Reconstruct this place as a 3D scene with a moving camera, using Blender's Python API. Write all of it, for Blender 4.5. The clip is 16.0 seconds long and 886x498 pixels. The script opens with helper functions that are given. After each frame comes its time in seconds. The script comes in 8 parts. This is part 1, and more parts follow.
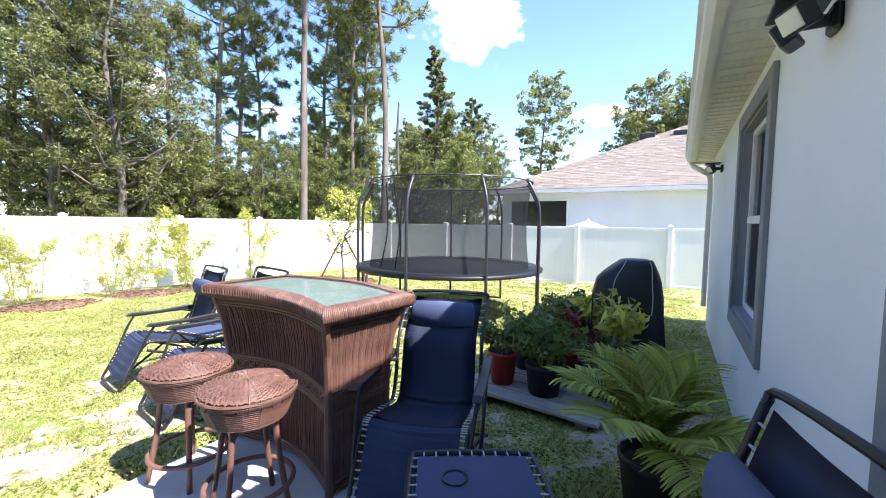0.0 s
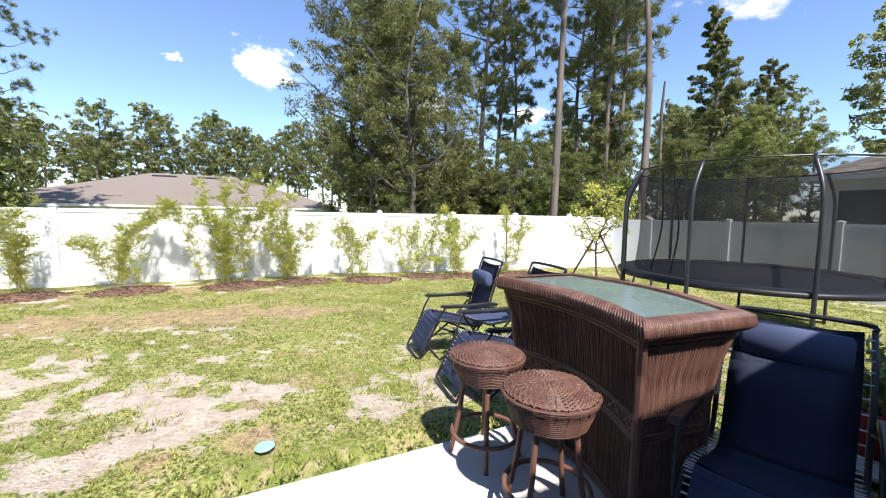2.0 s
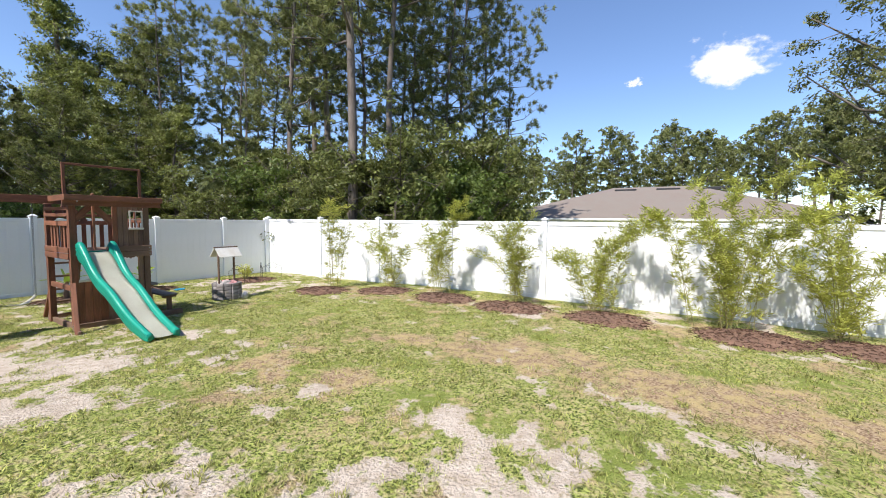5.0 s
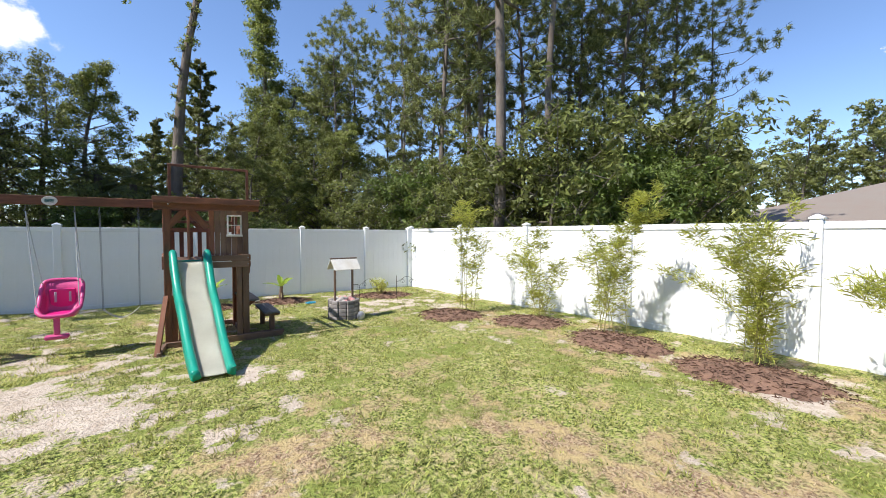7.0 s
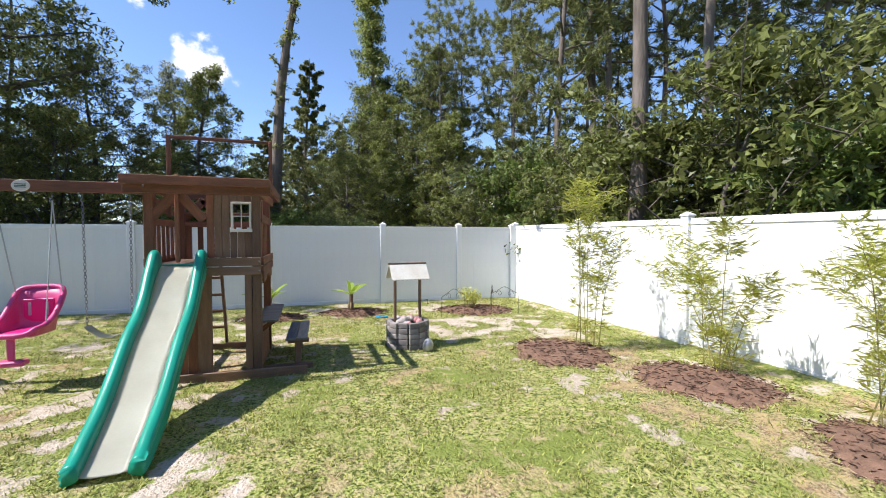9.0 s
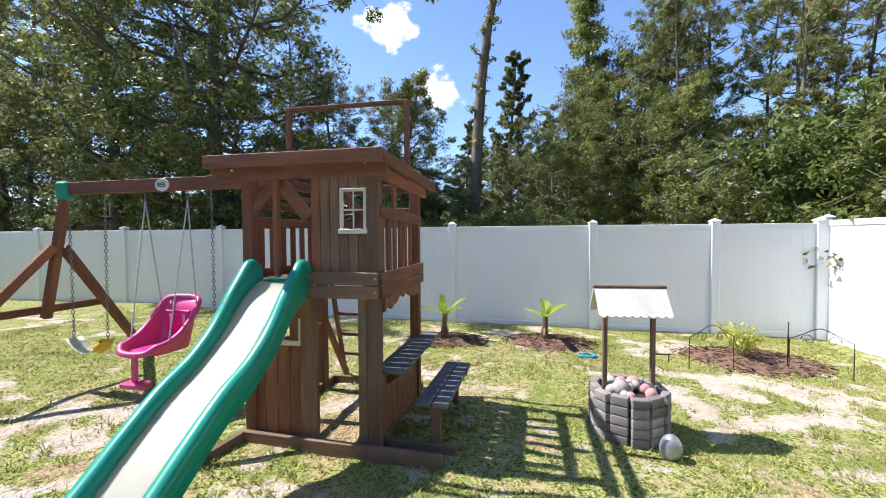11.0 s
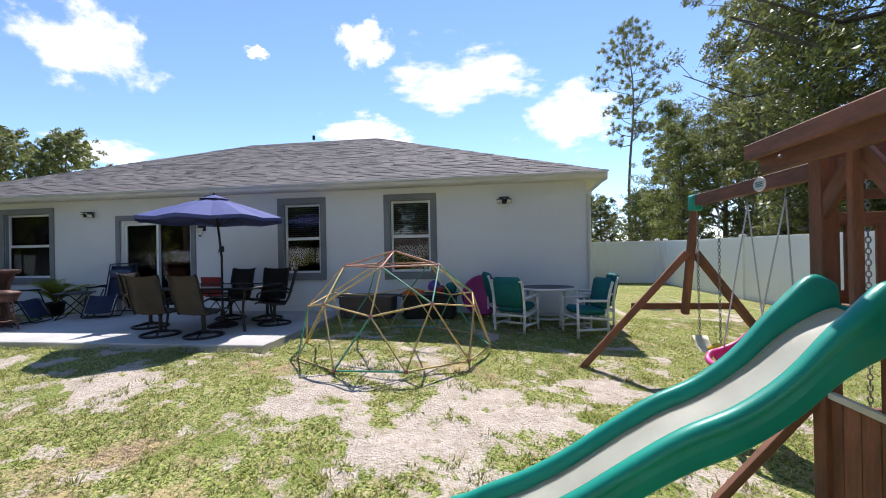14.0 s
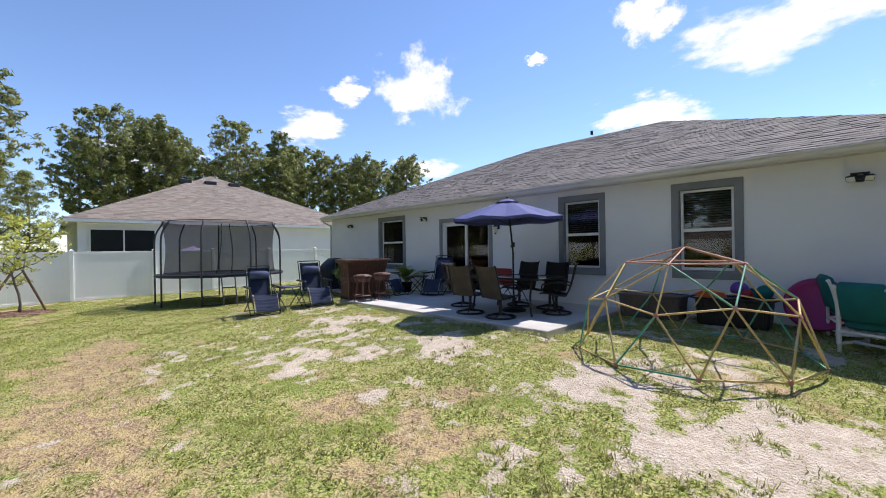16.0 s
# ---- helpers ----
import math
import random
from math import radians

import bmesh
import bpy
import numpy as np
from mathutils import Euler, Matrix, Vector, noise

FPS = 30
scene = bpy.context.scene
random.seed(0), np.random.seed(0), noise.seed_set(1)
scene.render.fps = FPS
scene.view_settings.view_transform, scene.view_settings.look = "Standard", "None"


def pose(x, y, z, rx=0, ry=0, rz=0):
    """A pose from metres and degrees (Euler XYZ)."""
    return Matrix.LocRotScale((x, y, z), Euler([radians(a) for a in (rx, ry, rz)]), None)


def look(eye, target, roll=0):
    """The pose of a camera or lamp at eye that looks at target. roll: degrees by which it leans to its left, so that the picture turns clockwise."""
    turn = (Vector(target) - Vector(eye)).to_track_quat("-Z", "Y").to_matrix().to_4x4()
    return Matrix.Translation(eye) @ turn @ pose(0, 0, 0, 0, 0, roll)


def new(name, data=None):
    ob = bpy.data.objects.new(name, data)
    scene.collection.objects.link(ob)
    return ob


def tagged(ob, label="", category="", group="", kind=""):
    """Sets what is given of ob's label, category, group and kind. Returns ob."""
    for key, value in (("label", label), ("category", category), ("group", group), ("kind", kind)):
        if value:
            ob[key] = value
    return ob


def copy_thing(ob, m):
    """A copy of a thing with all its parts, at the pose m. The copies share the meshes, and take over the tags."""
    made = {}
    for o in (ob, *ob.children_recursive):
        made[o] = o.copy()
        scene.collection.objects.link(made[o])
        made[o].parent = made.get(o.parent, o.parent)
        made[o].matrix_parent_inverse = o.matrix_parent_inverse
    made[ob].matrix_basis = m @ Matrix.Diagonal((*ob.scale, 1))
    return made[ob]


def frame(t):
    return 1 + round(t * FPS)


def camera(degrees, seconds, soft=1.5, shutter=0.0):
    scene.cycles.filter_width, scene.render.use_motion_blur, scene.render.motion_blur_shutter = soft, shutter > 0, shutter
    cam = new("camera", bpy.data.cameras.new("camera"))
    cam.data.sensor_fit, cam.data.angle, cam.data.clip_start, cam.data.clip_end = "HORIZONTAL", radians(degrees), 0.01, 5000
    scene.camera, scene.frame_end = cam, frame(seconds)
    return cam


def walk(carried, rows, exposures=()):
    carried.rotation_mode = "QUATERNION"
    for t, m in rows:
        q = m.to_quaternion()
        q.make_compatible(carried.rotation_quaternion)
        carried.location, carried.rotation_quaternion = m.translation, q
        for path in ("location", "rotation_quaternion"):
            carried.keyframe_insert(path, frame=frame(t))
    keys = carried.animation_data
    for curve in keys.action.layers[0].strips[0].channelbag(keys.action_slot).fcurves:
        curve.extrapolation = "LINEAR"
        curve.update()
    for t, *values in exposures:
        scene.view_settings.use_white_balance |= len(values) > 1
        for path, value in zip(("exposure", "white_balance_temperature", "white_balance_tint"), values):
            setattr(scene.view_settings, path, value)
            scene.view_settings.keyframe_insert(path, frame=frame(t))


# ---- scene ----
cam = camera(95.6, 16.0, 1.0)
EXPOSURES = [(0, 2.1, 6000, 17), (1.5, 1.42, 6100, 16), (3, 1.04, 6300, 15), (5, 0.93, 6150, 15), (8, 1.03, 6150, 14), (10.5, 1.22, 6000, 17), (11.5, 1.33, 6050, 17), (13, 1.25, 5950, 17), (14.5, 0.9, 6000, 17), (16, 0.87, 6100, 17)]
PATH = [
    (0, (-0.456, 6.281, 1.636), (-1.464, 8.004, 1.502), 0.8),
    (0.5, (-0.473, 6.258, 1.641), (-1.665, 7.857, 1.497), 0.9),
    (1, (-0.509, 6.245, 1.642), (-1.908, 7.666, 1.488), 0.8),
    (1.5, (-0.607, 6.241, 1.633), (-2.212, 7.423, 1.472), 0.9),
    (2, (-0.838, 6.195, 1.629), (-2.626, 7.074, 1.458), 0.9),
    (2.5, (-1.231, 6.176, 1.593), (-3.149, 6.714, 1.42), 1.1),
    (3, (-1.661, 6.1, 1.601), (-3.645, 6.286, 1.43), 1.0),
    (3.5, (-2.131, 5.966, 1.634), (-4.116, 5.8, 1.462), 0.9),
    (4, (-2.728, 5.722, 1.616), (-4.66, 5.228, 1.453), 0.7),
    (4.5, (-3.084, 5.505, 1.616), (-4.917, 4.72, 1.464), 0.7),
    (5, (-3.637, 5.223, 1.625), (-5.335, 4.174, 1.487), 0.6),
    (7.5, (-6.282, 3.442, 1.443), (-7.307, 1.726, 1.373), 0.1),
    (8, (-6.712, 2.974, 1.425), (-7.617, 1.192, 1.354), 0.1),
    (10.5, (-7.847, 0.301, 1.389), (-7.795, -1.697, 1.323), -0.2),
    (11, (-7.867, -0.165, 1.4), (-7.467, -2.123, 1.343), -0.3),
    (11.5, (-7.833, -0.577, 1.382), (-7.011, -2.4, 1.348), -0.3),
    (12, (-7.79, -0.822, 1.38), (-6.516, -2.363, 1.357), -0.6),
    (12.5, (-7.854, -0.949, 1.382), (-6.203, -2.078, 1.369), -0.8),
    (13, (-7.966, -0.957, 1.367), (-6.08, -1.62, 1.369), -0.9),
    (13.5, (-8.107, -1.044, 1.372), (-6.114, -1.205, 1.386), -1.0),
    (14, (-8.197, -1.136, 1.411), (-6.215, -0.865, 1.416), -1.1),
    (14.5, (-8.272, -1.206, 1.42), (-6.38, -0.559, 1.43), -1.0),
    (15, (-8.345, -1.207, 1.415), (-6.59, -0.247, 1.425), -0.8),
    (15.5, (-8.408, -1.208, 1.425), (-6.824, 0.012, 1.432), -0.9),
    (16, (-8.506, -1.207, 1.431), (-7.108, 0.223, 1.432), -0.9),
]
walk(cam, [(t, look(eye, target, roll)) for t, eye, target, roll in PATH], EXPOSURES)

# world, sun and exposure
SUN_TO = Vector((0.754, -0.042, 1.0)).normalized()
world = bpy.data.worlds.new("sky_world")
world.use_nodes = True
scene.world = world
wn = world.node_tree.nodes
sky = wn.new("ShaderNodeTexSky")
sky.sky_type = "NISHITA"
sky.sun_disc = False
sky.sun_elevation = math.asin(SUN_TO.z)
sky.sun_rotation = math.atan2(SUN_TO.x, SUN_TO.y)
sky.air_density, sky.dust_density, sky.ozone_density = 0.9, 0.0, 3.0
world.node_tree.links.new(sky.outputs[0], wn["Background"].inputs[0])
wn["Background"].inputs[1].default_value = 0.106
sun = new("sun", bpy.data.lights.new("sun", "SUN"))
sun.data.energy, sun.data.angle, sun.data.color = 3.7, radians(0.6), (1.0, 0.94, 0.83)
sun.matrix_world = look(SUN_TO * 30, (0, 0, 0))

# ---- materials ----
def mat(name, base, rough=0.7, metal=0.0, var=0.15, scale=6.0, fine=60.0, bump=0.2, dist=0.004, island=0.0, obj_var=0.0, spec=0.4, second=None, stretch=(1, 1, 1)):
    """A painted, grown or cast surface: base colour with coarse and fine variation and a fine relief."""
    m = bpy.data.materials.new(name)
    m.use_nodes = True
    nt = m.node_tree
    n, link = nt.nodes, nt.links.new
    b = n["Principled BSDF"]
    b.inputs["Roughness"].default_value, b.inputs["Metallic"].default_value = rough, metal
    b.inputs["Specular IOR Level"].default_value = spec
    tc, mp = n.new("ShaderNodeTexCoord"), n.new("ShaderNodeMapping")
    mp.inputs["Scale"].default_value = stretch
    link(tc.outputs["Object"], mp.inputs[0])
    big, small = n.new("ShaderNodeTexNoise"), n.new("ShaderNodeTexNoise")
    big.inputs["Scale"].default_value, small.inputs["Scale"].default_value = scale, fine
    big.inputs["Detail"].default_value = small.inputs["Detail"].default_value = 4
    for q in (big, small):
        link(mp.outputs[0], q.inputs["Vector"])
    mix = n.new("ShaderNodeMix")
    mix.data_type = "RGBA"
    c2 = second or tuple(c * (1 - 1.6 * var) for c in base)
    mix.inputs[6].default_value, mix.inputs[7].default_value = (*base, 1), (*c2, 1)
    ramp = n.new("ShaderNodeMapRange")
    ramp.inputs[1].default_value, ramp.inputs[2].default_value = 0.35, 0.7
    link(big.outputs[0], ramp.inputs[0])
    link(ramp.outputs[0], mix.inputs[0])
    hsv = n.new("ShaderNodeHueSaturation")
    link(mix.outputs[2], hsv.inputs["Color"])
    v = n.new("ShaderNodeMath")
    v.operation = "MULTIPLY_ADD"
    v.inputs[1].default_value, v.inputs[2].default_value = 2 * var, 1 - var
    link(small.outputs[0], v.inputs[0])
    last = v
    for amount, node, out in ((island, "ShaderNodeNewGeometry", "Random Per Island"), (obj_var, "ShaderNodeObjectInfo", "Random")):
        if amount:
            g = n.new(node)
            a = n.new("ShaderNodeMath")
            a.operation = "MULTIPLY_ADD"
            a.inputs[1].default_value, a.inputs[2].default_value = 2 * amount, 1 - amount
            link(g.outputs[out], a.inputs[0])
            p = n.new("ShaderNodeMath")
            p.operation = "MULTIPLY"
            link(last.outputs[0], p.inputs[0])
            link(a.outputs[0], p.inputs[1])
            last = p
    link(last.outputs[0], hsv.inputs["Value"])
    link(hsv.outputs[0], b.inputs["Base Color"])
    if bump:
        bp = n.new("ShaderNodeBump")
        bp.inputs["Strength"].default_value, bp.inputs["Distance"].default_value = bump, dist
        link(small.outputs[0], bp.inputs["Height"])
        link(bp.outputs[0], b.inputs["Normal"])
    return m


def leafy(name, base, island=0.35, rough=0.55, through_light=0.35):
    """Leaves: a glossy upper side with light passing through."""
    m = mat(name, base, rough, var=0.12, scale=0.6, fine=9, bump=0, island=island, second=tuple(c * 0.62 for c in base))
    nt = m.node_tree
    b, out = nt.nodes["Principled BSDF"], nt.nodes["Material Output"]
    tr, mx = nt.nodes.new("ShaderNodeBsdfTranslucent"), nt.nodes.new("ShaderNodeMixShader")
    src = b.inputs["Base Color"].links[0].from_socket
    nt.links.new(src, tr.inputs[0])
    mx.inputs[0].default_value = through_light
    nt.links.new(b.outputs[0], mx.inputs[1])
    nt.links.new(tr.outputs[0], mx.inputs[2])
    nt.links.new(mx.outputs[0], out.inputs[0])
    return m


M_VINYL = mat("white_vinyl", (0.84, 0.85, 0.86), 0.42, var=0.03, scale=0.7, fine=40, bump=0.05, second=(0.74, 0.75, 0.74))
M_STUCCO = mat("stucco", (0.79, 0.8, 0.8), 0.9, var=0.05, scale=0.8, fine=90, bump=0.5, dist=0.004, second=(0.73, 0.74, 0.75))
M_TRIM = mat("grey_stucco_trim", (0.24, 0.25, 0.26), 0.9, var=0.08, scale=2, fine=90, bump=0.5)
M_WHITE = mat("white_paint", (0.8, 0.8, 0.79), 0.45, var=0.04, bump=0.05)
M_SOFFIT = mat("soffit_vinyl", (0.72, 0.7, 0.64), 0.6, var=0.05, bump=0.1)
M_GUTTER = mat("gutter_aluminium", (0.66, 0.64, 0.59), 0.45, var=0.05, scale=2, bump=0.05)
M_SHINGLE = mat("asphalt_shingle", (0.18, 0.16, 0.145), 0.95, var=0.2, scale=1.2, fine=160, bump=0.6, island=0.28, second=(0.13, 0.12, 0.115))
M_SHINGLE_TAN = mat("tan_asphalt_shingle", (0.21, 0.18, 0.15), 0.95, var=0.2, scale=1.2, fine=120, bump=0.6, island=0.2, second=(0.21, 0.17, 0.14))
M_CONCRETE = mat("broom_finished_concrete", (0.55, 0.53, 0.5), 0.9, var=0.07, scale=1.4, fine=70, bump=0.35, second=(0.45, 0.43, 0.4))
M_DARK = mat("dark_interior", (0.05, 0.05, 0.055), 0.9, var=0.1, bump=0)
M_BARK_PINE = mat("pine_bark", (0.21, 0.175, 0.145), 0.95, var=0.25, scale=4, fine=22, bump=0.8, dist=0.03, stretch=(1, 1, 0.25), second=(0.1, 0.08, 0.065))
M_BARK = mat("grey_bark", (0.17, 0.145, 0.12), 0.95, var=0.25, scale=4, fine=22, bump=0.8, dist=0.03, stretch=(1, 1, 0.3), second=(0.08, 0.07, 0.055))
M_PINE = leafy("pine_needles", (0.27, 0.29, 0.1), 0.5, through_light=0.42)
M_OAK = leafy("oak_leaves", (0.21, 0.235, 0.065), 0.6, rough=0.45, through_light=0.42)
M_VINE = leafy("vine_leaves", (0.28, 0.31, 0.08), 0.6, rough=0.4, through_light=0.42)
M_CEDAR = leafy("cedar_leaves", (0.22, 0.235, 0.08), 0.55, through_light=0.42)
M_BUSH = leafy("bright_leaves", (0.16, 0.22, 0.045), 0.4)
M_BAMBOO = leafy("bamboo_leaves", (0.56, 0.58, 0.13), 0.3, through_light=0.4)
M_PALM = leafy("palm_fronds", (0.4, 0.45, 0.075), 0.4, rough=0.7)
M_FANPALM = leafy("fan_palm_leaves", (0.15, 0.175, 0.06), 0.4, rough=0.5)
M_GRASS = leafy("grass_blades", (0.39, 0.4, 0.107), 0.6, rough=0.6, through_light=0.45)
M_STRAW = leafy("dry_grass_blades", (0.52, 0.42, 0.24), 0.35, rough=0.8)
M_PALEGRASS = leafy("pale_grass_blades", (0.5, 0.5, 0.2), 0.35, rough=0.7)
M_MULCH = mat("bark_mulch", (0.18, 0.105, 0.07), 0.95, var=0.3, scale=9, fine=60, bump=0.8, dist=0.02, island=0.5)
M_GLASS = bpy.data.materials.new("window_glass")
M_GLASS.use_nodes = True
_n = M_GLASS.node_tree.nodes
_gl, _tr, _mx, _fr = (_n.new(k) for k in ("ShaderNodeBsdfGlossy", "ShaderNodeBsdfTransparent", "ShaderNodeMixShader", "ShaderNodeFresnel"))
_gl.inputs["Roughness"].default_value = 0.02
_tr.inputs[0].default_value = (0.5, 0.53, 0.53, 1)
_fr.inputs[0].default_value = 1.6
for _a, _b in ((_fr.outputs[0], _mx.inputs[0]), (_tr.outputs[0], _mx.inputs[1]), (_gl.outputs[0], _mx.inputs[2]), (_mx.outputs[0], _n["Material Output"].inputs[0])):
    M_GLASS.node_tree.links.new(_a, _b)


# ---- mesh helpers ----
def part(name, bm, material, parent=None, label="", smooth=False):
    """Links a bmesh as one mesh object, under a thing or a part."""
    me = bpy.data.meshes.new(name)
    bm.to_mesh(me)
    bm.free()
    me.materials.append(material)
    if smooth:
        me.polygons.foreach_set("use_smooth", [True] * len(me.polygons))
    ob = new(name, me)
    if parent is not None:
        ob.parent = parent
    return tagged(ob, label)


def raw(name, verts, faces, material, parent=None, label=""):
    me = bpy.data.meshes.new(name)
    me.from_pydata(verts, [], faces)
    me.materials.append(material)
    ob = new(name, me)
    if parent is not None:
        ob.parent = parent
    return tagged(ob, label)


def thing(name, label, category, at=(0, 0, 0), rz=0.0, group="", kind=""):
    ob = new(name)
    ob.empty_display_size = 0.1
    ob.matrix_basis = pose(*at, 0, 0, rz)
    return tagged(ob, label, category, group, kind)


def box(bm, x0, y0, z0, x1, y1, z1, bevel=0.0, m=None):
    r = bmesh.ops.create_cube(bm, size=1)
    vs = r["verts"]
    bmesh.ops.transform(bm, matrix=Matrix.Translation(((x0 + x1) / 2, (y0 + y1) / 2, (z0 + z1) / 2)) @ Matrix.Diagonal((abs(x1 - x0), abs(y1 - y0), abs(z1 - z0), 1)), verts=vs)
    if bevel:
        es = list({e for v in vs for e in v.link_edges})
        g = bmesh.ops.bevel(bm, geom=es, offset=bevel, segments=1, affect="EDGES")
        vs = list({v for f in g["faces"] for v in f.verts} | {v for v in vs if v.is_valid})
    if m is not None:
        bmesh.ops.transform(bm, matrix=m, verts=vs)
    return bm


def boxes(*rows, bevel=0.0):
    bm = bmesh.new()
    for r in rows:
        box(bm, *r, bevel=bevel)
    return bm


def beam(p, q, w, h, bevel=0.004, up=(0, 0, 1), bm=None):
    """A squared beam from p to q, w wide across and h high."""
    p, q = Vector(p), Vector(q)
    d = (q - p)
    length = d.length
    d.normalize()
    side = d.cross(Vector(up))
    if side.length < 1e-4:
        side = d.cross(Vector((0, 1, 0)))
    side.normalize()
    top = side.cross(d)
    m = Matrix((side, d, top)).transposed().to_4x4()
    m.translation = p
    bm = bm or bmesh.new()
    return box(bm, -w / 2, 0, -h / 2, w / 2, length, h / 2, bevel, m)


def tube(points, radius, sides=8, bm=None, closed=False, caps=True):
    """A round tube along points; radius is one number or one per point."""
    bm = bm or bmesh.new()
    pts = [Vector(p) for p in points]
    n = len(pts)
    rad = [radius] * n if isinstance(radius, (int, float)) else list(radius)
    rings, side = [], None
    for i, p in enumerate(pts):
        a = pts[(i - 1) % n] if (i or closed) else p
        b = pts[(i + 1) % n] if (i < n - 1 or closed) else p
        d = (b - a)
        d = d.normalized() if d.length > 1e-9 else Vector((0, 0, 1))
        if side is None:
            side = d.orthogonal().normalized()
        side = side - d * side.dot(d)
        side = side.normalized() if side.length > 1e-6 else d.orthogonal().normalized()
        o = d.cross(side)
        rings.append([bm.verts.new(p + (side * math.cos(k * math.tau / sides) + o * math.sin(k * math.tau / sides)) * rad[i]) for k in range(sides)])
    for i in range(n if closed else n - 1):
        r, s = rings[i], rings[(i + 1) % n]
        for k in range(sides):
            bm.faces.new((r[k], r[(k + 1) % sides], s[(k + 1) % sides], s[k]))
    if caps and not closed:
        bm.faces.new(rings[0][::-1])
        bm.faces.new(rings[-1])
    return bm


def smooth_path(points, steps=6):
    """Points along a Catmull-Rom curve through the given ones."""
    p = [Vector(q) for q in points]
    p = [2 * p[0] - p[1]] + p + [2 * p[-1] - p[-2]]
    out = []
    for i in range(1, len(p) - 2):
        for k in range(steps):
            t = k / steps
            a, b, c, d = p[i - 1], p[i], p[i + 1], p[i + 2]
            out.append(0.5 * ((2 * b) + (c - a) * t + (2 * a - 5 * b + 4 * c - d) * t * t + (3 * b - a - 3 * c + d) * t ** 3))
    return out + [p[-2]]


def lathe(profile, sides=24, bm=None, at=(0, 0, 0)):
    """A turned shape from (radius, z) pairs."""
    bm = bm or bmesh.new()
    o = Vector(at)
    rings = [[bm.verts.new(o + Vector((r * math.cos(k * math.tau / sides), r * math.sin(k * math.tau / sides), z))) for k in range(sides)] for r, z in profile]
    for a, b in zip(rings, rings[1:]):
        for k in range(sides):
            bm.faces.new((a[k], a[(k + 1) % sides], b[(k + 1) % sides], b[k]))
    return bm


def extrude_outline(points, depth, bm=None, m=None):
    """A slab from an outline in x, z, depth thick along y."""
    bm = bm or bmesh.new()
    vs = [bm.verts.new((x, -depth / 2, z)) for x, z in points]
    f = bm.faces.new(vs)
    r = bmesh.ops.extrude_face_region(bm, geom=[f])
    top = [v for v in r["geom"] if isinstance(v, bmesh.types.BMVert)]
    bmesh.ops.translate(bm, verts=top, vec=(0, depth, 0))
    bmesh.ops.recalc_face_normals(bm, faces=bm.faces)
    if m is not None:
        bmesh.ops.transform(bm, matrix=m, verts=vs + top)
    return bm


# ---- ground ----
def lerp_table(v, table):
    xs, ys = zip(*table)
    return np.interp(v, xs, ys)


def ground_z(x, y):
    """The lawn falls away from the house and a little towards the side fences, and meets the slab nearly flush."""
    base = (lerp_table(x, ((-60, -0.3), (-12.3, -0.09), (-3.3, 0.0), (-0.1, 0.12), (14, 0.1), (60, -0.2)))
            + lerp_table(y, ((-60, -0.35), (-7.6, -0.15), (-4.6, -0.11), (-2.5, -0.07), (-0.4, 0.0), (8, 0.0), (19.3, -0.26), (60, -0.3))))
    near = lerp_table(x, ((-5.6, 0.0), (-3.4, 1.0), (0.0, 1.0), (1.0, 0.0))) * lerp_table(y, ((-1.2, 0.0), (1.0, 1.0), (8.6, 1.0), (9.8, 0.0)))
    return base + near * np.maximum(0, 0.11 - base)


def gz(x, y):
    return float(ground_z(x, y))


def wave(x, y, s, k):
    """Smooth pseudo-random field between about -1 and 1."""
    return (np.sin(x * s + 1.7 * k) * np.cos(y * s * 1.13 + k) + np.sin((x + y) * s * 0.71 + 2.3 * k) * 0.7 + np.cos((x - 1.4 * y) * s * 1.9 + k * 3.1) * 0.5
            + np.sin(x * s * 3.3 - y * s * 2.7 + k) * 0.35 + np.sin(x * s * 5.1 + y * s * 6.3 + 2 * k) * 0.25) / 2.0


def spot(x, y, cx, cy, rx, ry, a=0.0):
    dx, dy = x - cx, y - cy
    u, v = dx * math.cos(a) + dy * math.sin(a), -dx * math.sin(a) + dy * math.cos(a)
    return np.exp(-((u / rx) ** 2 + (v / ry) ** 2))


def lattice(x, y, s, k):
    """Value noise between 0 and 1 with cells 1 / s metres wide."""
    u, v = x * s + 17.3 * k, y * s + 9.1 * k
    iu, iv = np.floor(u), np.floor(v)
    fu, fv = u - iu, v - iv
    fu, fv = fu * fu * (3 - 2 * fu), fv * fv * (3 - 2 * fv)
    def rnd(a, b):
        q = np.sin(a * 127.1 + b * 311.7 + k * 74.7) * 43758.5453
        return q - np.floor(q)
    return (rnd(iu, iv) * (1 - fu) + rnd(iu + 1, iv) * fu) * (1 - fv) + (rnd(iu, iv + 1) * (1 - fu) + rnd(iu + 1, iv + 1) * fu) * fv


def patchy(x, y, s, k):
    """Three octaves of value noise, about -1 to 1."""
    return (lattice(x, y, s, k) * 0.55 + lattice(x + 0.37 * y, y - 0.37 * x, s * 2.3, k + 1) * 0.3 + lattice(x - 0.2 * y, y + 0.2 * x, s * 5.1, k + 2) * 0.15 - 0.5) * 2.6


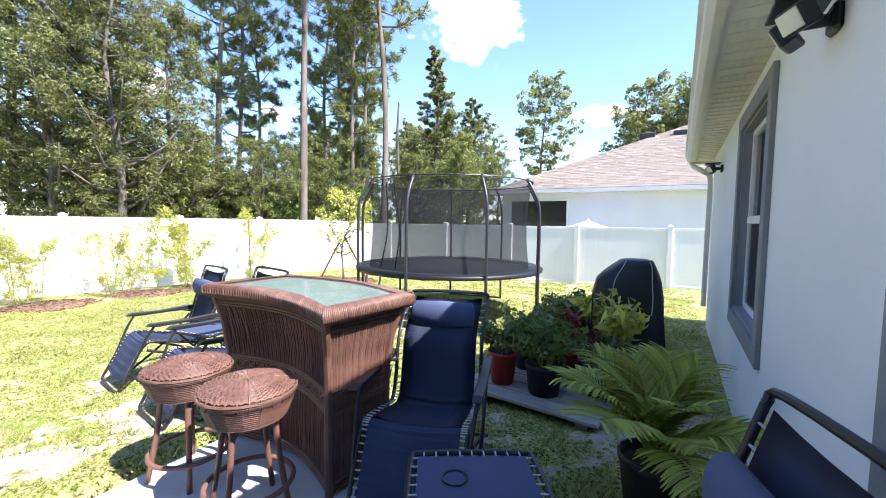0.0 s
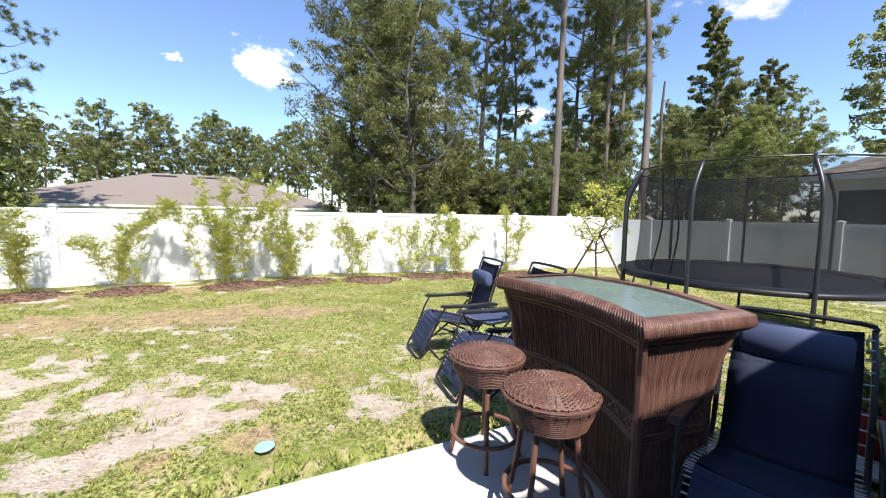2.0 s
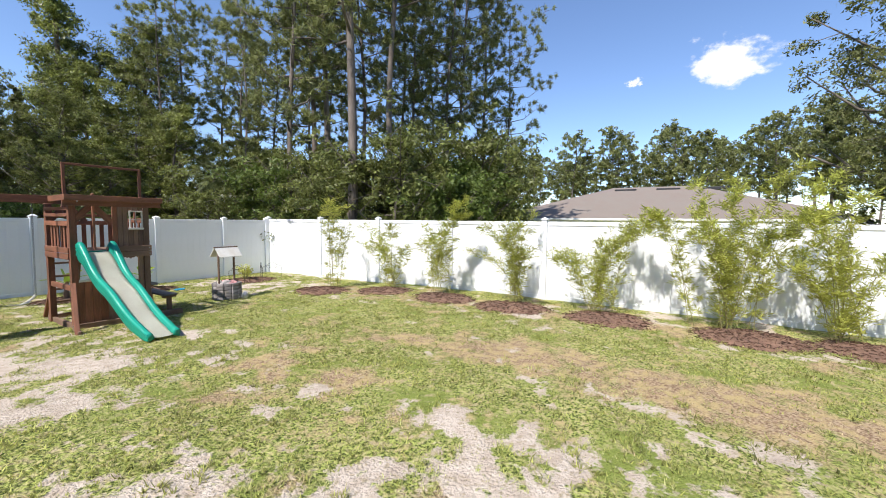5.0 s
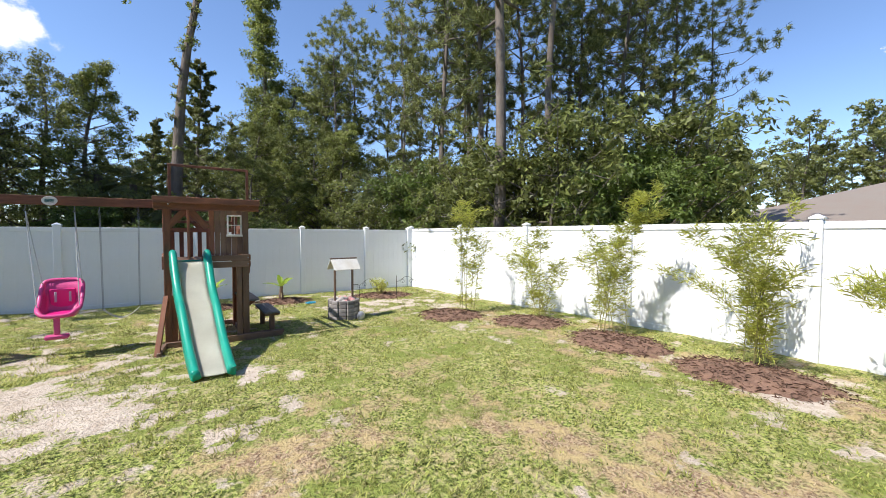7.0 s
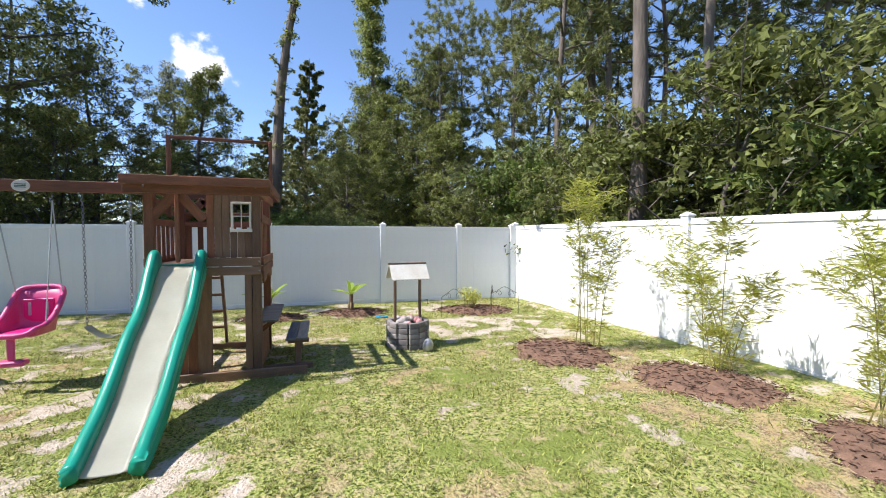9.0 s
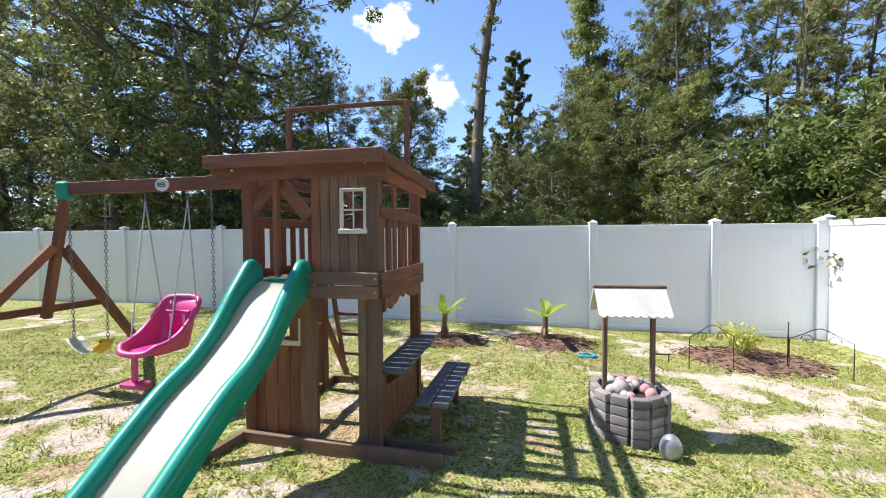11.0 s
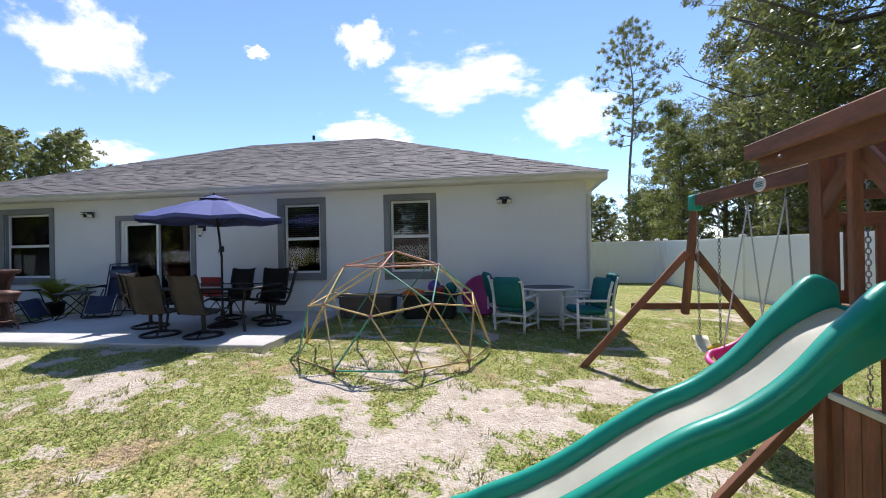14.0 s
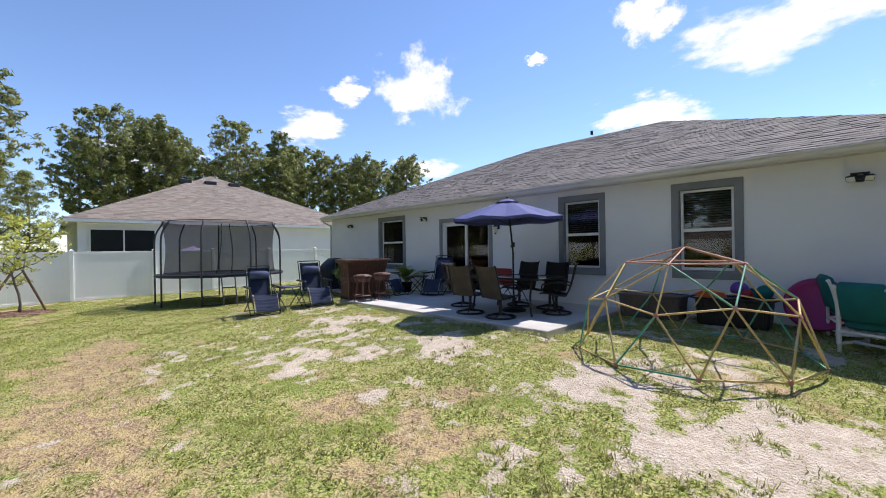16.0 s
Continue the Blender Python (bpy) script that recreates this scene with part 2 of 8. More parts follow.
SAND = ((-4.7, -0.5, 1.3, 1.6, 0.95), (-4.3, -2.7, 0.8, 0.8, 0.75), (-5.5, -0.8, 0.6, 0.5, 0.5), (-9.9, -4.5, 1.2, 0.95, 1.0), (-10.8, -4.6, 0.7, 0.7, 0.8), (-9.3, -6.4, 2.4, 0.5, 0.6),
        (-6.57, 3.55, 0.36, 0.42, 1.0), (-6.5, 4.35, 0.28, 0.3, 0.75), (-6.2, 2.2, 0.28, 0.22, 0.9), (-5.45, 3.6, 0.45, 0.5, 0.8), (-5.75, 6.2, 0.4, 0.55, 0.85),
        (-4.6, 5.45, 0.5, 0.6, 0.9), (-4.5, 3.0, 0.5, 0.5, 0.75), (-3.9, 7.3, 0.35, 0.35, 0.8), 
        (-7.1, -0.65, 0.3, 0.22, 0.85), (-6.2, 0.4, 0.4, 0.28, 0.6), (-4.75, 2.0, 0.5, 0.4, 0.6), (-4.2, 5.4, 0.7, 2.4, 0.35), (-5.1, 5.0, 1.1, 2.4, 0.32))
DRY = ((-6.35, -3.35, 0.5, 0.55, 1.1), (-8.35, 3.9, 0.62, 1.9, 1.0), (-8.05, 5.7, 0.5, 1.1, 0.9), (-8.2, 2.4, 0.5, 0.9, 0.9), (-7.9, 7.0, 0.35, 0.7, 0.6), (-6.45, 1.95, 0.5, 0.6, 0.9), (-6.6, 1.25, 0.4, 0.4, 0.75), (-5.85, 1.75, 0.35, 0.4, 0.7), (-11.2, 4.0, 0.55, 10.0, 0.62), (-10.4, -0.4, 0.5, 1.8, 0.5), (-6.1, 1.0, 1.2, 0.5, 0.3))
LUSH = ((-7.0, 3.3, 0.35, 1.2), (-7.9, -0.2, 1.1, 1.8), (-8.6, 9.0, 2.0, 2.0), (-8.8, 4.0, 1.1, 5.0), (-5.0, 12.5, 5.0, 3.0), (-8.0, 16.0, 4.0, 2.0), (-5.8, 3.0, 0.2, 0.3), (-7.0, 7.2, 0.5, 1.2))


def bare_sand(x, y):
    v = 0.0
    for cx, cy, rx, ry, a in SAND:
        v = v + a * spot(x, y, cx, cy, rx, ry)
    for cx, cy, rx, ry in LUSH:
        v = v - 0.85 * spot(x, y, cx, cy, rx, ry)
    return np.minimum(v, 1.0) * 0.5 + 0.4 * patchy(x, y, 1.4, 1.0) + 0.7 * patchy(x, y, 4.6, 7.0) + 0.14


def dry_turf(x, y):
    v = 0.0
    for cx, cy, rx, ry, a in DRY:
        v = v + a * spot(x, y, cx, cy, rx, ry)
    return np.minimum(v, 1.0) * 0.62 + 0.3 * patchy(x, y, 1.1, 4.0) + 0.5 * patchy(x, y, 3.6, 5.0) + 0.1


def axis(inner0, inner1, step, far):
    a = [inner0 - far * k for k in (1, 0.5, 0.25, 0.12, 0.06, 0.03, 0.015, 0.007)]
    b = list(np.arange(inner0, inner1, step))
    return np.array(a + b + [inner1 + far * k for k in (0, 0.007, 0.015, 0.03, 0.06, 0.12, 0.25, 0.5, 1)])


def build_ground():
    xs, ys = axis(-12.6, 0.4, 0.085, 900.0), axis(-8.0, 19.6, 0.1, 900.0)
    X, Y = np.meshgrid(xs, ys, indexing="ij")
    inside = (X > -12.7) & (X < 0.6) & (Y > -8.1) & (Y < 19.8)
    Z = ground_z(np.clip(X, -60, 60), np.clip(Y, -60, 60)) + np.where(inside, 0.018 * wave(X, Y, 2.3, 3) + 0.008 * wave(X, Y, 9.0, 6), -0.04)
    under = (X > -3.3) & (Y > 1.9) & (Y < 8.6) & (X < 0.7)
    Z = np.where(under, np.minimum(Z, 0.02), Z)
    nx, ny = X.shape
    idx = np.arange(nx * ny).reshape(nx, ny)
    faces = np.stack([idx[:-1, :-1], idx[1:, :-1], idx[1:, 1:], idx[:-1, 1:]], -1).reshape(-1, 4)
    me = bpy.data.meshes.new("ground")
    me.from_pydata(np.stack([X, Y, Z], -1).reshape(-1, 3).tolist(), [], faces.tolist())
    cover = me.color_attributes.new("cover", "FLOAT_COLOR", "POINT")
    bare = np.where(inside, np.clip(bare_sand(X, Y), 0, 1), 0.1)
    dry = np.where(inside, np.clip(dry_turf(X, Y), 0, 1), 0.2)
    cover.data.foreach_set("color", np.stack([bare, dry, 0 * bare, 0 * bare + 1], -1).reshape(-1).astype(np.float32))
    me.polygons.foreach_set("use_smooth", [True] * len(me.polygons))
    m = bpy.data.materials.new("lawn_soil")
    m.use_nodes = True
    n, link = m.node_tree.nodes, m.node_tree.links.new
    b = n["Principled BSDF"]
    b.inputs["Roughness"].default_value, b.inputs["Specular IOR Level"].default_value = 0.95, 0.1
    at = n.new("ShaderNodeVertexColor")
    at.layer_name = "cover"
    sep = n.new("ShaderNodeSeparateColor")
    link(at.outputs[0], sep.inputs[0])
    tc = n.new("ShaderNodeTexCoord")
    def nz(s, d=5):
        q = n.new("ShaderNodeTexNoise")
        q.inputs["Scale"].default_value, q.inputs["Detail"].default_value = s, d
        link(tc.outputs["Object"], q.inputs["Vector"])
        return q
    def mixed(fac, a, c):
        q = n.new("ShaderNodeMix")
        q.data_type = "RGBA"
        for sock, val in ((q.inputs[6], a), (q.inputs[7], c)):
            if isinstance(val, tuple):
                sock.default_value = (*val, 1)
            else:
                link(val, sock)
        link(fac, q.inputs[0])
        return q.outputs[2]
    def edge(sock, lo, hi, add=None, gain=0.6):
        r = n.new("ShaderNodeMapRange")
        r.inputs[1].default_value, r.inputs[2].default_value = lo, hi
        if add is not None:
            a = n.new("ShaderNodeMath")
            a.operation = "MULTIPLY_ADD"
            link(add, a.inputs[0])
            a.inputs[1].default_value = gain
            link(sock, a.inputs[2])
            sock = a.outputs[0]
        link(sock, r.inputs[0])
        return r.outputs[0]
    n1, n2, n3, n4, n5 = nz(1.3), nz(9.0), nz(45.0), nz(160.0), nz(22.0, 7)
    green = mixed(edge(n3.outputs[0], 0.4, 0.6), (0.06, 0.08, 0.02), (0.36, 0.4, 0.105))
    green = mixed(edge(n5.outputs[0], 0.48, 0.64), green, (0.45, 0.41, 0.18))
    green = mixed(edge(n1.outputs[0], 0.48, 0.66), green, (0.2, 0.24, 0.055))
    green = mixed(edge(n2.outputs[0], 0.55, 0.7), green, (0.42, 0.35, 0.19))
    straw = mixed(edge(n3.outputs[0], 0.38, 0.62), (0.2, 0.125, 0.075), (0.46, 0.35, 0.22))
    straw = mixed(edge(n2.outputs[0], 0.45, 0.62), straw, (0.45, 0.35, 0.17))
    sand = mixed(edge(n2.outputs[0], 0.35, 0.7), (0.6, 0.52, 0.43), (0.44, 0.36, 0.28))
    sand = mixed(edge(n5.outputs[0], 0.56, 0.68), sand, (0.36, 0.3, 0.2))
    sand = mixed(edge(n4.outputs[0], 0.55, 0.85), sand, (0.4, 0.33, 0.24))
    both = n.new("ShaderNodeMath")
    both.operation = "ADD"
    link(n2.outputs[0], both.inputs[0])
    link(n5.outputs[0], both.inputs[1])
    col = mixed(edge(sep.outputs[1], 0.85, 1.2, both.outputs[0], 0.6), green, straw)
    col = mixed(edge(sep.outputs[0], 1.22, 1.4, both.outputs[0], 0.85), col, sand)
    link(col, b.inputs["Base Color"])
    bp = n.new("ShaderNodeBump")
    bp.inputs["Strength"].default_value, bp.inputs["Distance"].default_value = 1.0, 0.03
    link(n3.outputs[0], bp.inputs["Height"])
    link(bp.outputs[0], b.inputs["Normal"])
    me.materials.append(m)
    return tagged(new("ground", me), "patchy green lawn with bare sandy spots and dry turf", "ground", kind="structure")


build_ground()


def blades(name, label, material, seed, count, lo, hi, keep, region, width=0.007, bunch=6, spread=0.03):
    """Turf in small bunches of blades, thicker where the lawn is full."""
    rng = np.random.default_rng(seed)
    x0, x1, y0, y1 = region
    heads = count // bunch
    x, y = rng.uniform(x0, x1, heads * 3), rng.uniform(y0, y1, heads * 3)
    sel = rng.uniform(0, 1, x.size) < keep(x, y)
    x, y = np.repeat(x[sel][:heads], bunch), np.repeat(y[sel][:heads], bunch)
    k = x.size
    size = np.repeat(rng.uniform(0.6, 1.3, k // bunch), bunch)
    a = rng.uniform(0, math.tau, k)
    off = np.abs(rng.normal(0, spread, k)) * size
    x, y = x + np.cos(a) * off, y + np.sin(a) * off
    z = ground_z(x, y) + 0.018 * wave(x, y, 2.3, 3) + 0.008 * wave(x, y, 9.0, 6) - 0.004
    h = rng.uniform(lo, hi, k) * size
    lean = rng.uniform(0.4, 1.6, k) * h
    la = a + rng.normal(0, 0.7, k)
    w = width * rng.uniform(0.6, 1.5, k)
    dx, dy = -np.sin(la) * w, np.cos(la) * w
    v = np.stack([np.stack([x - dx, y - dy, z], -1), np.stack([x + dx, y + dy, z], -1), np.stack([x + np.cos(la) * lean, y + np.sin(la) * lean, z + h], -1)], 1).reshape(-1, 3)
    me = bpy.data.meshes.new(name)
    me.vertices.add(3 * k)
    me.vertices.foreach_set("co", v.reshape(-1).astype(np.float32))
    me.loops.add(3 * k)
    me.loops.foreach_set("vertex_index", np.arange(3 * k, dtype=np.int32))
    me.polygons.add(k)
    me.polygons.foreach_set("loop_start", np.arange(0, 3 * k, 3, dtype=np.int32))
    me.update(calc_edges=True)
    me.validate()
    me.materials.append(material)
    return tagged(new(name, me), label, "grass", kind="stuff")


def off_slab(x, y, p):
    return np.where((x > -3.15) & (y > 1.95) & (y < 8.4), 0, p)


def full(x, y):
    open_ = np.clip((0.46 - bare_sand(x, y)) * 5, 0.0, 1) * np.clip((0.55 - dry_turf(x, y)) * 3, 0.1, 1)
    return off_slab(x, y, open_ * np.clip(0.55 + 0.6 * patchy(x, y, 3.2, 11.0), 0.12, 1))


def parched(x, y):
    return off_slab(x, y, np.clip((dry_turf(x, y) - 0.15) * 2.5, 0.12, 1) * np.clip((0.5 - bare_sand(x, y)) * 4, 0, 1))


def fringe(x, y):
    """Pale sparse grass along the edges of the sand."""
    b = bare_sand(x, y)
    return off_slab(x, y, np.where((b > 0.2) & (b < 0.62), 0.6, 0.0))


def tuft_keep(x, y):
    return np.where((lattice(x, y, 4.2, 21.0) > 0.66) & ((x < -3.3) | (y < 1.8)), np.clip(bare_sand(x, y) * 1.6, 0, 1), 0)


blades("grass", "short green lawn grass, patchy and uneven", M_GRASS, 3, 300000, 0.012, 0.036, full, (-12.2, -0.1, -7.5, 13.5), 0.0055)
blades("grass", "short green lawn grass around the trampoline", M_GRASS, 13, 50000, 0.014, 0.04, full, (-12.2, -0.1, 13.5, 19.2), 0.009)
blades("dry_grass", "dry straw-coloured turf between the green", M_STRAW, 4, 90000, 0.008, 0.022, parched, (-12.2, -0.3, -7.5, 14.0), 0.0045)
blades("dry_grass", "thin pale grass at the edges of the sand", M_PALEGRASS, 14, 60000, 0.01, 0.03, fringe, (-11.5, -2.6, -6.5, 10.0), 0.0045)
blades("grass_tufts", "taller tufts of green grass in the bare sand", M_GRASS, 5, 60000, 0.02, 0.05, tuft_keep, (-11.0, -2.6, -6.5, 10.0), 0.005, 14, 0.035)


# ---- fences ----
def fence(name, label, p, q, posts, top, face):
    """White vinyl privacy fence from p to q in plan, with posts at the given distances along it."""
    f = thing(name, label, "fence", kind="structure")
    p, q = Vector((*p, 0)), Vector((*q, 0))
    d = (q - p).normalized()
    ang = math.atan2(d.y, d.x)
    for s in posts:
        o = p + d * s
        g = gz(o.x, o.y) - 0.25
        pb = part("post", boxes((-0.064, -0.064, 0, 0.064, 0.064, top + 0.03 - g), bevel=0.006), M_VINYL, f)
        pb.matrix_basis = pose(o.x, o.y, g, 0, 0, math.degrees(ang))
        bm = bmesh.new()
        box(bm, -0.075, -0.075, 0, 0.075, 0.075, 0.025, 0.004)
        bmesh.ops.create_cone(bm, cap_ends=True, segments=4, radius1=0.098, radius2=0.012, depth=0.04, matrix=Matrix.Translation((0, 0, 0.045)) @ Matrix.Rotation(math.pi / 4, 4, "Z"))
        c = part("cap", bm, M_VINYL, pb)
        c.matrix_basis = pose(0, 0, top + 0.03 - g)
    for a, b in zip(posts, posts[1:]):
        o = p + d * a
        e = p + d * b
        length = b - a - 0.128
        base = min(gz(o.x, o.y), gz(e.x, e.y)) - 0.03
        m = pose(*(o + d * 0.064)[:2], 0, 0, 0, math.degrees(ang))
        k = max(2, round(length / 0.178))
        w = length / k
        board_me = None
        for i in range(k):
            if board_me is None:
                bd = part("board", boxes((0, -0.011, base + 0.08, w - 0.0004, 0.011, top - 0.06), bevel=0.0012), M_VINYL, f)
                board_me = bd.data
            else:
                bd = new("board", board_me)
                bd.parent = f
            bd.matrix_basis = m @ Matrix.Translation((i * w, 0, 0))
        for nm, z0, z1 in (("top_rail", top - 0.09, top), ("bottom_rail", base, base + 0.12)):
            bm = boxes((0, -0.025, z0, length, 0.025, z1), bevel=0.005)
            bmesh.ops.transform(bm, matrix=m, verts=bm.verts)
            part(nm, bm, M_VINYL, f)
    return f


FX, FS, FN = -12.3, -7.6, 19.3
fence("fence_back", "white vinyl privacy fence behind young bamboo", (FX - 0.25, FS), (FX, FN), [0, 2.72] + [2.72 + 2.44 * k for k in range(1, 10)] + [26.9], 1.64, 1)
fence("fence_south", "white vinyl privacy fence along the side of the yard", (FX - 0.25, FS), (11.5, FS), [0.1, 1.6, 3.52] + [3.52 + 2.5 * k for k in range(1, 8)] + [23.6], 1.60, 1)
fence("fence_north", "white vinyl privacy fence behind the trampoline", (FX, FN), (12.0, FN), [0.1, 1.75, 4.35, 6.9, 9.1, 11.65, 14.1, 16.6, 19.1, 21.6, 24.3], 1.55, 1)
fence("fence_gate_side", "white vinyl fence closing the side yard with a gate", (9.0, FS), (9.0, -2.95), [0.1, 2.0, 3.4, 4.6], 1.62, 1)


# ---- house ----
def roof_courses(name, x0, y0, x1, y1, run, rise, z0, material, parent, sides=("w",), course=0.145, tab=0.33, seed=2):
    """Hip roof: solid faces, with shingle courses laid on the chosen sides as raised tabs."""
    cx0, cx1 = x0 + run, x1 - run
    ridge0, ridge1 = y0 + run, y1 - run
    zr = z0 + rise
    v = [(x0, y0, z0), (x1, y0, z0), (x1, y1, z0), (x0, y1, z0), (cx0, ridge0, zr), (cx0, ridge1, zr)]
    if cx1 - cx0 > 0.05:
        v = [(x0, y0, z0), (x1, y0, z0), (x1, y1, z0), (x0, y1, z0), (cx0, ridge0, zr), (cx1, ridge0, zr), (cx1, ridge1, zr), (cx0, ridge1, zr)]
        faces = [(0, 1, 5, 4), (1, 2, 6, 5), (2, 3, 7, 6), (3, 0, 4, 7), (4, 5, 6, 7), (0, 3, 2, 1)]
    else:
        faces = [(0, 1, 4), (1, 2, 5, 4), (2, 3, 5), (3, 0, 4, 5), (0, 3, 2, 1)]
    roof = raw("roof", v, faces, material, parent)
    rng = random.Random(seed)
    verts, fs = [], []
    L = math.hypot(run, rise)
    nrow = int(L / course)
    for s in sides:
        for r in range(nrow):
            u0, u1 = r * course / L, min(1.0, (r * course + course + 0.02) / L)
            if s == "w":
                a0, a1, b0, b1 = y0 + run * u0, y1 - run * u0, y0 + run * u1, y1 - run * u1
            elif s == "s":
                a0, a1, b0, b1 = x0 + run * u0, x1 - run * u0, x0 + run * u1, x1 - run * u1
            else:
                a0, a1, b0, b1 = x0 + run * u0, x1 - run * u0, x0 + run * u1, x1 - run * u1
            pos = a0 - rng.random() * tab
            while pos < a1:
                w = tab * rng.choice((0.45, 0.7, 1.0))
                l0, l1 = max(pos, a0), min(pos + w - 0.006, a1)
                m0, m1 = max(pos, b0), min(pos + w - 0.006, b1)
                pos += w
                if l1 - l0 < 0.02 or m1 - m0 < 0.005:
                    continue
                lift = rng.choice((0.008, 0.008, 0.016))
                k = len(verts)
                if s == "w":
                    q = lambda t, u, dz: (x0 + run * u, t, z0 + rise * u + dz)
                elif s == "s":
                    q = lambda t, u, dz: (t, y0 + run * u, z0 + rise * u + dz)
                else:
                    q = lambda t, u, dz: (t, y1 - run * u, z0 + rise * u + dz)
                verts += [q(l0, u0, 0.001), q(l1, u0, 0.001), q(l0, u0, lift), q(l1, u0, lift), q(m1, u1, 0.003), q(m0, u1, 0.003)]
                fs += [(k, k + 1, k + 3, k + 2), (k + 2, k + 3, k + 4, k + 5)]
    if verts:
        sh = raw("shingles", verts, fs, material, roof)
        tagged(sh, kind="stuff")
    return roof


def wall_with_openings(y0, y1, z0, z1, x0, x1, holes):
    """A wall along y, x0 to x1 thick, with real openings (ya, yb, za, zb)."""
    ys = sorted({y0, y1, *[h[0] for h in holes], *[h[1] for h in holes]})
    bm = bmesh.new()
    for a, b in zip(ys, ys[1:]):
        zs = sorted([(h[2], h[3]) for h in holes if h[0] <= a + 1e-6 and h[1] >= b - 1e-6])
        z = z0
        for lo, hi in zs:
            if lo > z:
                box(bm, x0, a, z, x1, b, lo)
            z = hi
        if z < z1:
            box(bm, x0, a, z, x1, b, z1)
    bmesh.ops.remove_doubles(bm, verts=bm.verts, dist=0.0005)
    return bm


def window(name, label, y0, y1, z0, z1, blind):
    """Recessed single-hung window with a raised grey stucco surround; y0..z1 is the opening."""
    w = thing(name, label, "window", (0, 0, 0), kind="structure")
    t = 0.125
    part("surround", boxes((-0.03, y0 - t, z1, 0.0, y1 + t, z1 + t), (-0.03, y0 - t, z0 - t, 0.0, y1 + t, z0), (-0.03, y0 - t, z0, 0.0, y0, z1), (-0.03, y1, z0, 0.0, y1 + t, z1), bevel=0.004), M_TRIM, w)
    part("reveal", boxes((0.0, y0, z0, 0.11, y0 + 0.012, z1), (0.0, y1 - 0.012, z0, 0.11, y1, z1), (0.0, y0, z1 - 0.012, 0.11, y1, z1), bevel=0.002), M_TRIM, w)
    part("window_sill", boxes((-0.01, y0 + 0.002, z0, 0.11, y1 - 0.002, z0 + 0.03), bevel=0.006), M_TRIM, w)
    a, b, c, d = y0 + 0.014, y1 - 0.014, z0 + 0.03, z1 - 0.014
    mid = (c + d) / 2
    f = 0.045
    part("window_frame", boxes((0.06, a, c, 0.11, a + f, d), (0.06, b - f, c, 0.11, b, d), (0.06, a + f, d - f, 0.11, b - f, d), (0.06, a + f, c, 0.11, b - f, c + f), bevel=0.003), M_WHITE, w)
    part("meeting_rail", boxes((0.05, a + f, mid - 0.03, 0.1, b - f, mid + 0.03), bevel=0.003), M_WHITE, w)
    for z2, z3, xx in ((c + f, mid - 0.03, 0.072), (mid + 0.03, d - f, 0.088)):
        pn = part("pane", boxes((xx, a + f, z2, xx + 0.005, b - f, z3)), M_GLASS, w)
        pn.visible_shadow = False
    if blind:
        bm = bmesh.new()
        z = d - 0.03
        while z > blind:
            box(bm, 0.16, a + 0.02, z - 0.002, 0.2, b - 0.02, z + 0.002, 0, Matrix.Translation((0.18, 0, z)) @ Matrix.Rotation(0.6, 4, "Y") @ Matrix.Translation((-0.18, 0, -z)))
            z -= 0.045
        part("blind", bm, M_WHITE, w)
    return w


HY0, HY1, HX1, WT = -2.88, 14.15, 12.2, 2.70
WINS = [("window_1", "white single-hung window in a raised grey stucco surround", 9.40, 10.67, 0.90, 2.46, 0), ("window_2", "white single-hung window with half-closed blinds and grey surround", 2.63, 3.48, 0.94, 2.47, 1.75), ("window_3", "white single-hung window with closed upper blinds and grey surround", 0.23, 1.1, 0.94, 2.47, 1.72)]
DOOR = (5.70, 7.50, 0.17, 2.22)
house = thing("house", "single-storey white stucco house with grey shingled hip roof", "house", kind="structure")
part("wall", wall_with_openings(HY0, HY1, -0.1, WT + 0.1, 0.0, 0.2, [(w[2], w[3], w[4], w[5]) for w in WINS] + [DOOR]), M_STUCCO, house)
part("wall", boxes((0.2, HY0, -0.1, HX1, HY0 + 0.2, WT + 0.1)), M_STUCCO, house)
part("wall", boxes((0.2, HY1 - 0.2, -0.1, HX1, HY1, WT + 0.1)), M_STUCCO, house)
part("wall", boxes((HX1 - 0.2, HY0 + 0.2, -0.1, HX1, HY1 - 0.2, WT + 0.1)), M_STUCCO, house)
part("partition", boxes((4.2, HY0 + 0.2, 0.17, 4.3, HY1 - 0.2, WT)), M_DARK, house)
part("floor", boxes((0.2, HY0 + 0.2, -0.05, HX1 - 0.2, HY1 - 0.2, 0.16)), M_DARK, house)
OV = 0.3
part("soffit", boxes((-OV, HY0 - OV, WT + 0.02, 0.0, HY1 + OV, WT + 0.045), (0.0, HY0 - OV, WT + 0.02, HX1 + OV, HY0, WT + 0.045), (0.0, HY1, WT + 0.02, HX1 + OV, HY1 + OV, WT + 0.045), (HX1, HY0, WT + 0.02, HX1 + OV, HY1, WT + 0.045)), M_SOFFIT, house)
bm = bmesh.new()
for k in range(120):
    yy = HY0 - OV + 0.07 + k * 0.151
    box(bm, -OV + 0.04, yy - 0.0045, WT + 0.012, -0.005, yy + 0.0045, WT + 0.02)
    if k % 2 == 0:
        for j in range(5):
            box(bm, -OV + 0.06 + j * 0.045, yy + 0.03, WT + 0.0165, -OV + 0.082 + j * 0.045, yy + 0.115, WT + 0.0195)
part("soffit_ribs", bm, M_GUTTER, house)
